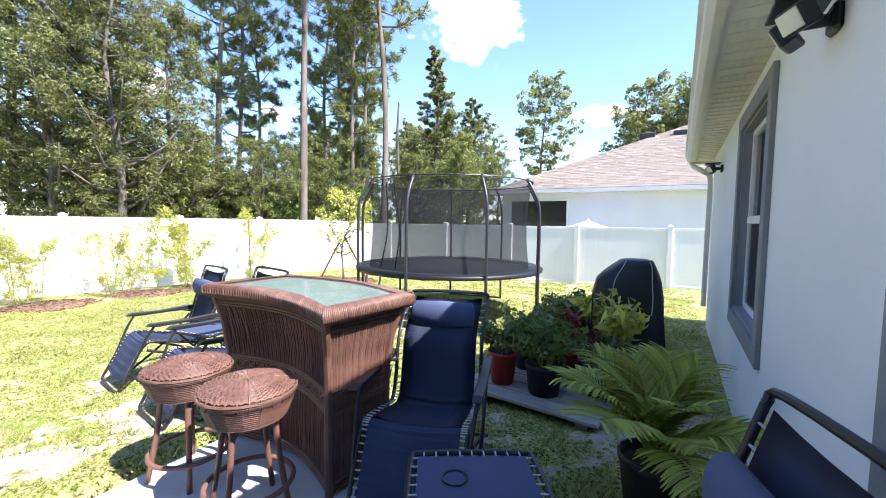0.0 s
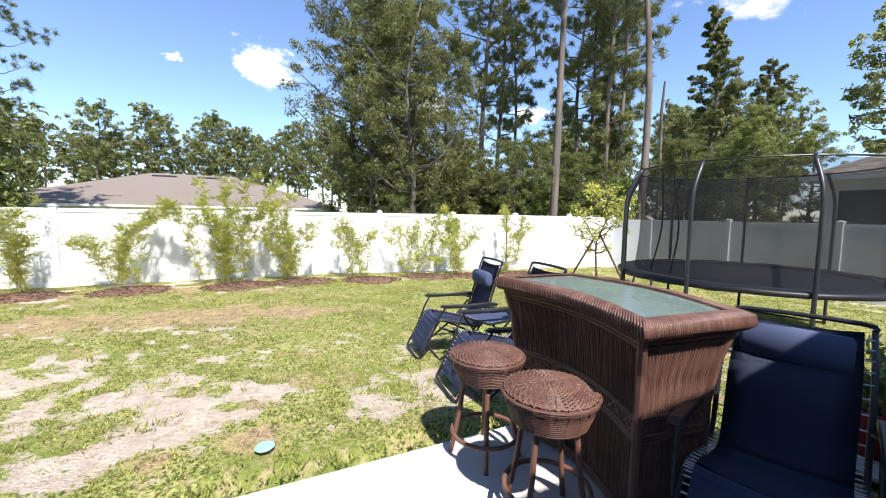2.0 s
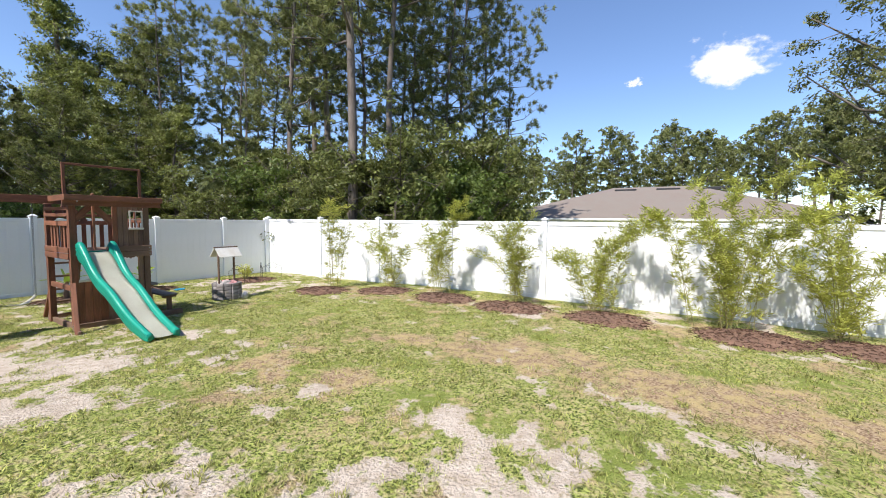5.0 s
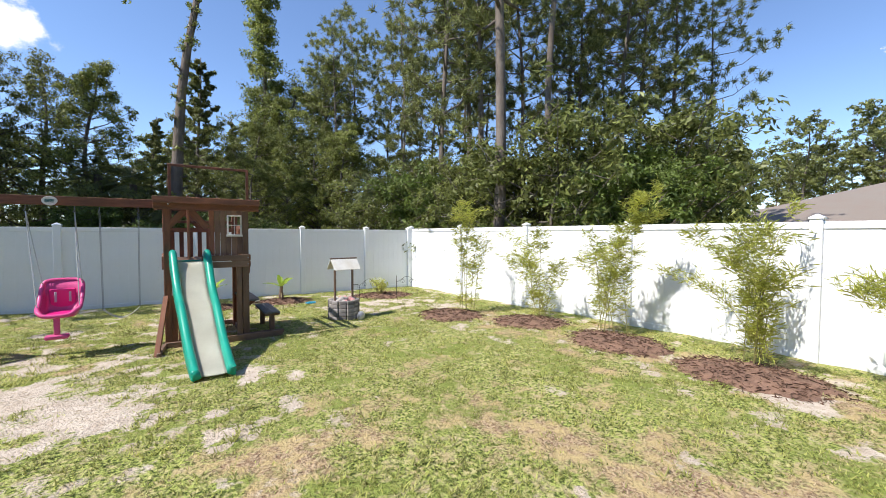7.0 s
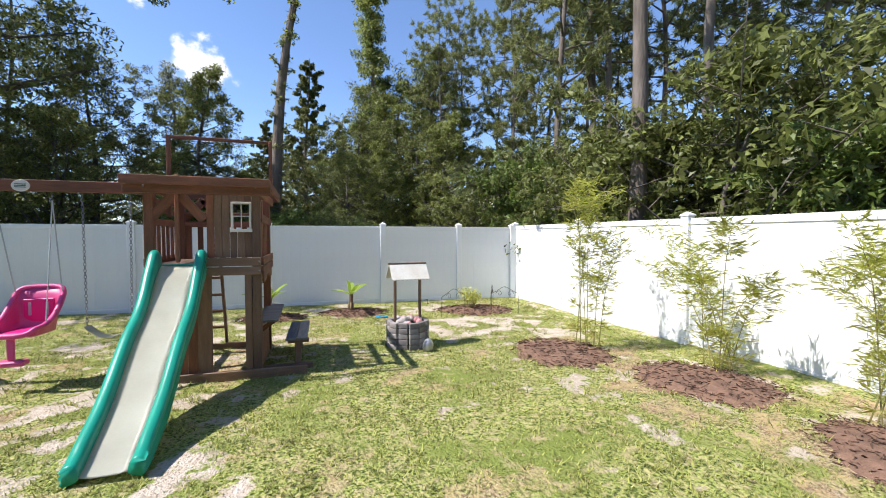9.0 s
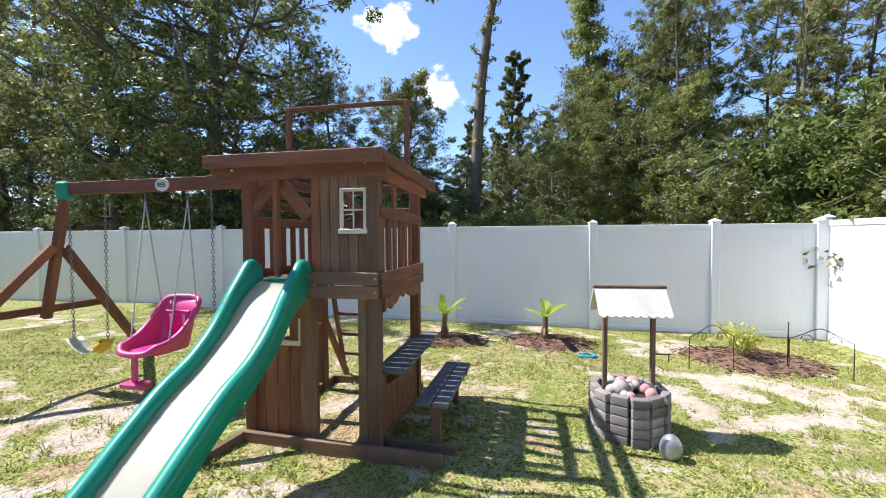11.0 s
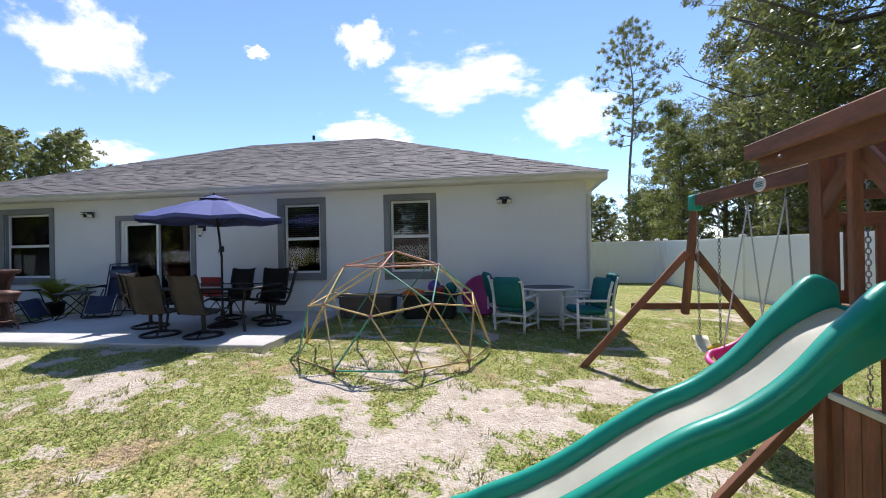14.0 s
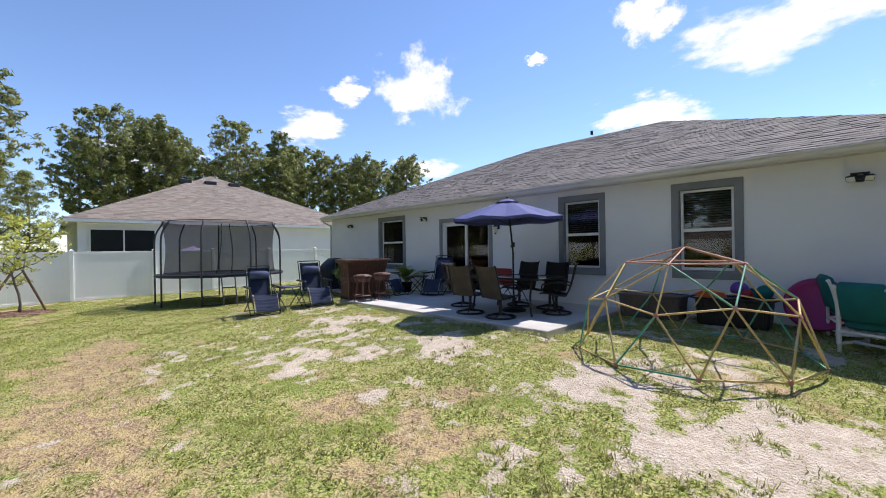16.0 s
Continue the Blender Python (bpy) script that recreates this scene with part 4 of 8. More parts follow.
def far_woods(name, label, rows, seed, kinds, heights, material=None):
    """Woods too far and thick to count: many crowns and trunks in one mesh each."""
    rg = random.Random(seed)
    src = [crown_arrays(k) for k in kinds]
    for idx, kind in enumerate(kinds):
        vs, fs, tv, tf, off, toff = [], [], [], [], 0, 0
        (cv, cf), (bv, bf) = src[idx]
        cf = cf[::2] if len(cf) > 9000 else cf
        for x, y, h, w in rows:
            if int(abs(x) * 10 + abs(y) * 7) % len(kinds) != idx:
                continue
            s, a = h / heights[idx], rg.uniform(0, math.tau)
            rot = np.array(((math.cos(a), math.sin(a), 0), (-math.sin(a), math.cos(a), 0), (0, 0, 1))) * s
            vs.append(cv @ rot + (x, y, -0.4))
            fs.append(cf + off)
            off += len(cv)
            tv += (bv @ rot + (x, y, -0.4)).tolist()
            tf += [tuple(i + toff for i in f) for f in bf]
            toff += len(bv)
        if not vs:
            continue
        t = thing(name, label, "woods", kind="stuff")
        numpy_part("foliage", np.concatenate(vs), np.concatenate(fs), [o for o in kind.children if o.name.startswith("crown")][0].data.materials[0], t)
        raw("trunks", tv, tf, M_BARK_PINE, t)


rw = random.Random(9)
far_woods("far_woods", "distant mixed pine woods behind the low house", [(-62 - rw.uniform(0, 16), -30 + k * 1.35, rw.uniform(12.0, 17.5), rw.uniform(3.4, 5)) for k in range(58)], 1, [FP[0], FP[1], FP[0]], (16, 16, 16))
far_woods("far_woods", "distant pines behind the neighbour house", [(-6 + k * 1.45 + rw.uniform(-1, 1), 58 + rw.uniform(0, 12), rw.uniform(15.5, 21.5), rw.uniform(3.4, 5)) for k in range(36)], 2, [FP[0], FP[1], FP[0]], (16, 16, 16))
far_woods("far_woods", "distant woods beyond the north-west corner", [(-46 + rw.uniform(0, 26), 36 + rw.uniform(0, 24), rw.uniform(9, 15), rw.uniform(3.4, 5)) for k in range(24)], 3, [FP[0], FP[2]], (16, 12))
far_woods("far_woods", "thick dark woods behind the side fence", [(-30 + k * 1.7, -22 - rw.uniform(0, 10), rw.uniform(5.5, 8.5), rw.uniform(3.2, 5)) for k in range(34)], 4, [FP[2], FP[2]], (12, 12))
far_woods("far_woods", "low woods beyond the side gate", [(25 + rw.uniform(0, 10), -17 + k * 1.05, rw.uniform(5.0, 7.8), rw.uniform(3.2, 4.6)) for k in range(15)], 7, [FP[2], FP[2]], (12, 12))
far_woods("far_woods", "thick dark woods behind the back corner", [(-32 - rw.uniform(0, 8), -26 + k * 1.5, rw.uniform(6, 9), rw.uniform(3.2, 4.6)) for k in range(13)], 6, [FP[2], FP[1]], (12, 16))

for ob in (*P, *O, *B, *C, *F, *FP, IVY, VINE, DEAD):
    for o in (ob, *ob.children_recursive):
        bpy.data.objects.remove(o)



# ---- materials of the things ----
M_CEDARWOOD = mat("stained_cedar_boards", (0.26, 0.105, 0.058), 0.75, var=0.25, scale=2.5, fine=26, bump=0.35, dist=0.004, stretch=(6, 6, 1), obj_var=0.22, second=(0.12, 0.06, 0.035))
M_GREYWOOD = mat("weathered_wood", (0.215, 0.135, 0.092), 0.85, var=0.25, scale=2.5, fine=26, bump=0.4, dist=0.004, stretch=(6, 6, 1), obj_var=0.2, second=(0.13, 0.08, 0.055))
M_PLANK = mat("pale_weathered_plank", (0.36, 0.33, 0.3), 0.9, var=0.22, scale=3, fine=30, bump=0.4, stretch=(6, 6, 1), obj_var=0.15)
M_OLDGREY = mat("grey_weathered_plank", (0.16, 0.155, 0.15), 0.85, var=0.25, scale=3, fine=30, bump=0.4, stretch=(6, 6, 1), obj_var=0.15)
M_GREENPLASTIC = mat("green_moulded_plastic", (0.012, 0.31, 0.215), 0.36, var=0.06, scale=3, fine=200, bump=0.12, dist=0.001, second=(0.01, 0.26, 0.18))
M_CREAM = mat("cream_moulded_plastic", (0.7, 0.69, 0.58), 0.4, var=0.05, scale=3, bump=0.05, second=(0.62, 0.6, 0.49))
M_PINK = mat("pink_moulded_plastic", (0.62, 0.075, 0.24), 0.42, var=0.07, bump=0.05)
M_HOTPINK = mat("hot_pink_seat", (0.75, 0.02, 0.22), 0.42, var=0.05, bump=0.05)
M_YELLOW = mat("yellow_plastic", (0.75, 0.47, 0.03), 0.4, var=0.08, bump=0.05)
M_TEAL = mat("teal_fabric", (0.008, 0.13, 0.13), 0.85, var=0.12, scale=5, fine=220, bump=0.4, dist=0.002)
M_CHAIN = mat("galvanised_chain", (0.3, 0.3, 0.31), 0.4, 0.9, var=0.15)
M_BLACKMETAL = mat("black_powder_coat", (0.02, 0.02, 0.022), 0.42, var=0.1, bump=0.1)
M_DARKTUBE = mat("dark_grey_tube", (0.07, 0.07, 0.075), 0.38, 0.5, var=0.12, bump=0.05)
M_NAVY = mat("navy_mesh_sling", (0.055, 0.072, 0.135), 0.75, var=0.1, scale=4, fine=420, bump=0.4, dist=0.001)
M_NAVYPAD = mat("navy_padded_fabric", (0.075, 0.097, 0.18), 0.85, var=0.12, scale=5, fine=300, bump=0.4, dist=0.002)
M_CORD = mat("white_lacing_cord", (0.5, 0.51, 0.52), 0.6, var=0.08, bump=0)
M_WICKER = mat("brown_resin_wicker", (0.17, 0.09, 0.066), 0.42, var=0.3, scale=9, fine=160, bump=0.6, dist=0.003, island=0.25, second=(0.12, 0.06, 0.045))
# same wicker, darkened: the shade between strands is put into the backing's colour
M_WICKERSHADE = mat("shaded_wicker", (0.085, 0.045, 0.033), 0.55, var=0.3, scale=9, fine=160, bump=0.5)
M_CANE = mat("brown_cane_pole", (0.2, 0.1, 0.07), 0.45, var=0.2, scale=6, fine=40, bump=0.15)
M_TABLEGLASS = mat("rippled_green_glass", (0.2, 0.27, 0.24), 0.1, var=0.12, scale=8, fine=35, bump=0.15, dist=0.004, spec=0.8)
M_TANSLING = mat("tan_mesh_sling", (0.17, 0.135, 0.105), 0.75, var=0.1, fine=380, bump=0.4, dist=0.001)
M_DARKSLING = mat("dark_brown_mesh_sling", (0.045, 0.037, 0.035), 0.75, var=0.1, fine=380, bump=0.4, dist=0.001)
M_BRONZE = mat("dark_bronze_metal", (0.03, 0.025, 0.022), 0.45, 0.3, var=0.12)
M_UMBRELLA = mat("blue_umbrella_canvas", (0.085, 0.1, 0.27), 0.85, var=0.08, scale=3, fine=260, bump=0.25, dist=0.001)
M_COVER = mat("black_vinyl_cover", (0.012, 0.012, 0.013), 0.45, var=0.2, scale=6, fine=120, bump=0.2)
M_PIPING = mat("grey_piping", (0.35, 0.35, 0.36), 0.5, var=0.05, bump=0)
M_RED = mat("red_plastic", (0.3, 0.02, 0.022), 0.45, var=0.12, bump=0.08)
M_BLACKPOT = mat("black_nursery_pot", (0.018, 0.018, 0.02), 0.55, var=0.15, bump=0.08)
M_BLUEPOT = mat("blue_glazed_pot", (0.015, 0.035, 0.16), 0.18, var=0.12, bump=0.05)
M_CLAY = mat("terracotta", (0.3, 0.12, 0.065), 0.85, var=0.15, bump=0.3)
M_SOIL = mat("potting_soil", (0.045, 0.032, 0.024), 0.95, var=0.3, scale=20, fine=90, bump=0.9, dist=0.01)
M_PVC = mat("white_pvc_pipe", (0.76, 0.75, 0.72), 0.35, var=0.05, scale=4, bump=0.03)
M_BRICK = mat("whitewashed_block", (0.34, 0.31, 0.29), 0.9, var=0.2, scale=7, fine=60, bump=0.6, obj_var=0.35, second=(0.12, 0.11, 0.11))
M_TIN = mat("white_painted_board", (0.72, 0.71, 0.66), 0.6, var=0.12, scale=4, fine=50, bump=0.2, second=(0.6, 0.56, 0.48))
M_STONE = mat("pale_stones", (0.5, 0.46, 0.42), 0.85, var=0.25, scale=8, fine=50, bump=0.5, obj_var=0.3)
M_PINKSTONE = mat("pink_shells", (0.6, 0.3, 0.29), 0.7, var=0.2, scale=8, bump=0.3)
M_SILVERSTONE = mat("silver_painted_stone", (0.45, 0.46, 0.47), 0.4, 0.5, var=0.2, scale=14, bump=0.4)
M_PURPLE = mat("magenta_plastic", (0.3, 0.012, 0.13), 0.38, var=0.08, bump=0.04)
M_ORANGE = mat("orange_plastic", (0.6, 0.11, 0.015), 0.45, var=0.1, bump=0.04)
M_VIOLET = mat("violet_ball", (0.12, 0.05, 0.3), 0.35, var=0.1, bump=0.03)
M_HOSE = mat("green_hose", (0.03, 0.25, 0.17), 0.45, var=0.1, bump=0.05)
M_BLUEROPE = mat("blue_rope", (0.02, 0.3, 0.5), 0.5, var=0.1, bump=0.05)
M_LENS = mat("lamp_lens", (0.75, 0.74, 0.62), 0.15, var=0.08, fine=220, bump=0.3)
M_BANANA = leafy("banana_leaf", (0.3, 0.42, 0.05), 0.2, rough=0.35)
M_CULM = mat("bamboo_culm", (0.3, 0.27, 0.1), 0.5, var=0.2, scale=4, fine=20, bump=0.1)
M_RED_STRUT = mat("faded_red_paint", (0.42, 0.17, 0.11), 0.55, var=0.15, fine=50, bump=0.2, second=(0.5, 0.3, 0.2))
M_YEL_STRUT = mat("faded_yellow_paint", (0.58, 0.4, 0.1), 0.55, var=0.15, fine=50, bump=0.2, second=(0.5, 0.4, 0.24))
M_GRN_STRUT = mat("faded_green_paint", (0.06, 0.31, 0.19), 0.55, var=0.15, fine=50, bump=0.2, second=(0.16, 0.34, 0.24))
M_NODE = mat("faded_plastic_joint", (0.45, 0.2, 0.17), 0.6, var=0.15, bump=0.1)
M_NET = bpy.data.materials.new("trampoline_net")
M_NET.use_nodes = True
_n = M_NET.node_tree.nodes
_d, _t, _m = _n.new("ShaderNodeBsdfDiffuse"), _n.new("ShaderNodeBsdfTransparent"), _n.new("ShaderNodeMixShader")
_d.inputs[0].default_value = (0.03, 0.03, 0.033, 1)
_m.inputs[0].default_value = 0.52
for _a, _b in ((_t.outputs[0], _m.inputs[1]), (_d.outputs[0], _m.inputs[2]), (_m.outputs[0], _n["Material Output"].inputs[0])):
    M_NET.node_tree.links.new(_a, _b)


def wood(parent, name, p, q, w, h, material=None, bevel=0.004, up=(0, 0, 1), label=""):
    """One squared board whose grain runs along it: modelled upright, then turned into place."""
    p, q = Vector(p), Vector(q)
    d = q - p
    length = d.length
    d.normalize()
    side = d.cross(Vector(up))
    if side.length < 1e-4:
        side = d.cross(Vector((0, 1, 0)))
    side.normalize()
    top = side.cross(d)
    m = Matrix((side, top, d)).transposed().to_4x4()
    m.translation = p
    ob = part(name, boxes((-w / 2, -h / 2, 0, w / 2, h / 2, length), bevel=bevel), material or M_CEDARWOOD, parent, label)
    ob.matrix_basis = m
    return ob


# ---- playhouse tower ----
def playhouse():
    t = thing("playhouse_tower", "reddish-brown cedar playhouse tower on posts over the lawn", "playset")
    L, R, F, K = -5.87, -6.84, -2.81, -3.86     # left, right, front, back
    DZ = 1.072
    for x, y, z1, w in ((L, F, 1.95, 0.085), (R, F, 1.9, 0.085), (L, K, 1.85, 0.085), (R, K, 1.85, 0.085)):
        wood(t, "post", (x, y, gz(x, y)), (x, y, z1), w, w, M_GREYWOOD if y == F and x == R else M_CEDARWOOD)
    wood(t, "post", (R + 0.085, F, -0.08), (R + 0.085, F, DZ - 0.06), 0.07, 0.05, M_GREYWOOD)
    wood(t, "post", (L - 0.47, F + 0.01, -0.08), (L - 0.47, F + 0.01, DZ - 0.02), 0.13, 0.04, M_GREYWOOD)
    # ground sills
    for a, b in (((L + 0.05, F + 0.06, -0.07), (R - 0.5, F + 0.1, -0.08)), ((R, F, -0.08), (R, K - 0.2, -0.1)), ((L, K - 0.22, -0.1), (R, K - 0.22, -0.1)), ((L, F, -0.08), (L, K - 0.2, -0.1))):
        wood(t, "ground_sill", a, b, 0.045, 0.1, M_GREYWOOD)
    wood(t, "ground_sill", (L + 0.05, F + 0.06, -0.07), (L + 0.12, F + 0.55, -0.08), 0.045, 0.09, M_GREYWOOD)
    wood(t, "brace", (L + 0.14, F + 0.52, -0.1), (L + 0.02, F + 0.02, 0.62), 0.06, 0.04, M_CEDARWOOD)
    wood(t, "brace", (L - 0.02, K - 0.5, -0.12), (L - 0.02, K, 0.6), 0.06, 0.04)
    wood(t, "rail", (L, F, 0.52), (L, K, 0.52), 0.04, 0.08)
    # deck boards and rim
    k = 9
    for i in range(k):
        y = F + (K - F) * (i + 0.5) / k
        wood(t, "deck_board", (L + 0.03, y, DZ + 0.012), (R - 0.03, y, DZ + 0.012), 0.104, 0.024, M_GREYWOOD)
    for z in (DZ - 0.05, DZ + 0.045):
        wood(t, "rim_board", (L - 0.40, F + 0.055, z), (R - 0.045, F + 0.055, z), 0.026, 0.088, M_GREYWOOD)
        wood(t, "rim_board", (R - 0.057, F + 0.042, z), (R - 0.057, K - 0.05, z), 0.026, 0.088, M_CEDARWOOD)
        wood(t, "rim_board", (L + 0.05, F, z), (L + 0.05, K, z), 0.026, 0.088)
    # scalloped apron under the right rim
    pts = [(0, 0)] + [(i * 0.9 / 18, -0.10 + 0.03 * abs(math.sin(i * math.pi / 3)) + (0.045 if 5 < i < 13 else 0)) for i in range(19)] + [(0.9, 0)]
    ap = part("apron", extrude_outline(pts, 0.022), M_CEDARWOOD, t)
    ap.matrix_basis = pose(R - 0.056, F - 0.02, DZ - 0.095, 0, 0, -90)
    # front wall of vertical boards with a window
    x0, x1 = L - 0.50, R + 0.04
    n = 6
    for i in range(n):
        a = x0 + (x1 - x0) * i / n
        b = x0 + (x1 - x0) * (i + 1) / n
        xm = (a + b) / 2
        zt = 1.86
        if -6.79 - 0.02 < xm < -6.60 + 0.02:
            wood(t, "wall_board", (xm, F + 0.01, DZ + 0.09), (xm, F + 0.01, 1.46), abs(b - a) - 0.005, 0.02, M_GREYWOOD, 0.002, (0, 1, 0))
            wood(t, "wall_board", (xm, F + 0.01, 1.725), (xm, F + 0.01, zt), abs(b - a) - 0.005, 0.02, M_GREYWOOD, 0.002, (0, 1, 0))
        else:
            wood(t, "wall_board", (xm, F + 0.01, DZ + 0.09), (xm, F + 0.01, zt), abs(b - a) - 0.005, 0.02, M_CEDARWOOD if i in (0, 5) else M_GREYWOOD, 0.002, (0, 1, 0))
    wx0, wx1, wz0, wz1 = -6.795, -6.60, 1.44, 1.745
    f = 0.022
    win = part("window_frame", boxes((wx0, F + 0.018, wz0, wx0 + f, F + 0.038, wz1), (wx1 - f, F + 0.018, wz0, wx1, F + 0.038, wz1), (wx0 + f, F + 0.018, wz1 - f, wx1 - f, F + 0.038, wz1), (wx0 - 0.01, F + 0.018, wz0 - 0.01, wx1 + 0.01, F + 0.045, wz0 + f), ((wx0 + wx1) / 2 - 0.005, F + 0.02, wz0 + f, (wx0 + wx1) / 2 + 0.005, F + 0.032, wz1 - f), (wx0 + f, F + 0.021, 1.59, wx1 - f, F + 0.031, 1.602), bevel=0.003), M_TIN, t, "chipped cream-painted toy window frame")
    # roof frame
    for z, h, y in ((1.92, 0.085, -2.54), (1.85, 0.10, -2.62)):
        wood(t, "roof_beam", (-5.72, y, z), (-7.0, y, z), 0.035, h)
    wood(t, "roof_beam", (-6.985, -2.56, 1.92), (-6.985, -4.05, 1.89), 0.032, 0.085)
    wood(t, "roof_beam", (-5.74, -2.56, 1.92), (-5.74, -4.05, 1.89), 0.032, 0.085)
    wood(t, "roof_beam", (-5.72, -4.05, 1.89), (-7.0, -4.05, 1.89), 0.035, 0.085)
    wood(t, "roof_beam", (-6.9, -2.68, 1.85), (-6.9, -4.0, 1.83), 0.03, 0.09)
    # arch brackets and king post on the open bay, gable brackets at the back
    for y in (F + 0.02, K):
        wood(t, "arch_bracket", (L + 0.0, y, 1.55), (L - 0.25, y, 1.84), 0.03, 0.09)
        wood(t, "arch_bracket", (L - 0.48, y, 1.55), (L - 0.24, y, 1.84), 0.03, 0.09)
    wood(t, "king_post", (L - 0.25, F + 0.05, DZ + 0.05), (L - 0.25, F + 0.05, 2.0), 0.032, 0.05, M_CEDARWOOD)
    # rear and side pickets with rails
    for i in range(8):
        x = L - 0.08 - i * 0.125
        wood(t, "picket", (x, K, DZ + 0.02), (x, K, 1.52), 0.06, 0.02, None, 0.003, (0, 1, 0))
    wood(t, "rail", (L, K + 0.02, 1.53), (R, K + 0.02, 1.53), 0.03, 0.07)
    wood(t, "rail", (L, K + 0.02, 1.66), (R, K + 0.02, 1.66), 0.03, 0.04)
    for i in range(6):
        y = F - 0.12 - i * 0.145
        wood(t, "picket", (R - 0.01, y, DZ + 0.06), (R - 0.01, y, 1.55 if i != 2 else 1.8), 0.062, 0.02, None, 0.003, (1, 0, 0))
    wood(t, "rail", (R - 0.04, F + 0.01, 1.585), (R - 0.04, K - 0.03, 1.565), 0.03, 0.085)
    # open side towards the swings: pickets, rail and slats
    for i in range(6):
        y = F - 0.13 - i * 0.145
        wood(t, "picket", (L + 0.01, y, DZ + 0.06), (L + 0.01, y, 1.5), 0.062, 0.02, None, 0.003, (1, 0, 0))
    for z, h in ((1.53, 0.075), (1.66, 0.05), (1.76, 0.05)):
        wood(t, "rail", (L + 0.035, F, z), (L + 0.035, K, z), 0.026, h)
    # frame standing on the roof
    for x in (-5.92, -6.95):
        wood(t, "mast", (x, -3.25, 1.6 if x > -6 else 1.86), (x, -3.25, 2.49), 0.038, 0.038)
    wood(t, "mast_rail", (-5.90, -3.25, 2.475), (-6.97, -3.25, 2.475), 0.03, 0.035)
    # lower left wall boards, counter and its apron
    for i in range(4):
        x = L - 0.06 - i * 0.1
        wood(t, "wall_board", (x, F + 0.005, -0.05), (x, F + 0.005, 0.62 if i < 3 else DZ - 0.08), 0.095, 0.02, M_CEDARWOOD, 0.002, (0, 1, 0))
    part("counter_frame", boxes((L - 0.42, F + 0.0, 0.62, L - 0.02, F + 0.03, 0.655), (L - 0.42, F + 0.0, 0.655, L - 0.39, F + 0.03, 0.82), bevel=0.004), M_TIN, t, "pale painted service-hatch frame")
    part("side_panel", boxes((R - 0.02, F - 0.06, -0.05, R, K + 0.04, 0.44), bevel=0.003), M_CEDARWOOD, t)
    ct = part("counter", extrude_outline([(0, -0.09), (0.04, -0.11), (1.12, -0.11), (1.17, -0.07), (1.17, 0.07), (1.13, 0.11), (0.04, 0.11), (0, 0.08)], 0.025), M_OLDGREY, t, "grey weathered counter plank")
    ct.matrix_basis = pose(R - 0.09, F - 0.02, 0.455, 90, 0, -90)
    for y in (F - 0.2, K + 0.1):
        wood(t, "bracket", (R, y, 0.32), (R - 0.16, y, 0.435), 0.035, 0.05)
    # ladder at the back
    for x in (-5.92, -6.28):
        wood(t, "ladder_rail", (x, K - 0.42, gz(x, K)), (x, K - 0.06, DZ + 0.02), 0.03, 0.06, M_GREYWOOD)
    for i in range(4):
        u = (i + 0.6) / 4.6
        wood(t, "rung", (-5.92, K - 0.42 + 0.36 * u, (DZ) * u), (-6.28, K - 0.42 + 0.36 * u, DZ * u), 0.03, 0.035, M_GREYWOOD)
    # bolt heads
    for x, y, z in ((R - 0.03, F + 0.071, DZ - 0.05), (R - 0.03, F + 0.071, DZ + 0.045), (L - 0.44, F + 0.071, DZ + 0.045), (R - 0.02, -2.6, 1.885), (L - 0.02, -2.6, 1.865)):
        bm = bmesh.new()
        bmesh.ops.create_uvsphere(bm, u_segments=8, v_segments=5, radius=0.011)
        b = part("bolt", bm, M_CHAIN, t)
        b.location = (x, y, z)
    return t


playhouse()


# picnic bench beside the tower
bench = thing("picnic_bench", "grey weathered two-plank bench beside the playhouse", "bench")
for dx in (-0.06, 0.06):
    wood(bench, "seat_plank", (-7.225 + dx, -2.86, 0.225), (-7.255 + dx, -3.86, 0.215), 0.112, 0.03, M_OLDGREY)
for y in (-2.97, -3.72):
    wood(bench, "leg", (-7.24, y, gz(-7.24, y) - 0.03), (-7.24, y, 0.19), 0.07, 0.06, M_GREYWOOD)
    wood(bench, "cross_rail", (-7.13, y, 0.188), (-7.36, y, 0.188), 0.04, 0.05, M_GREYWOOD)
wood(bench, "foot_beam", (-6.84, -2.9, -0.085), (-7.4, -2.9, -0.09), 0.05, 0.07, M_GREYWOOD)


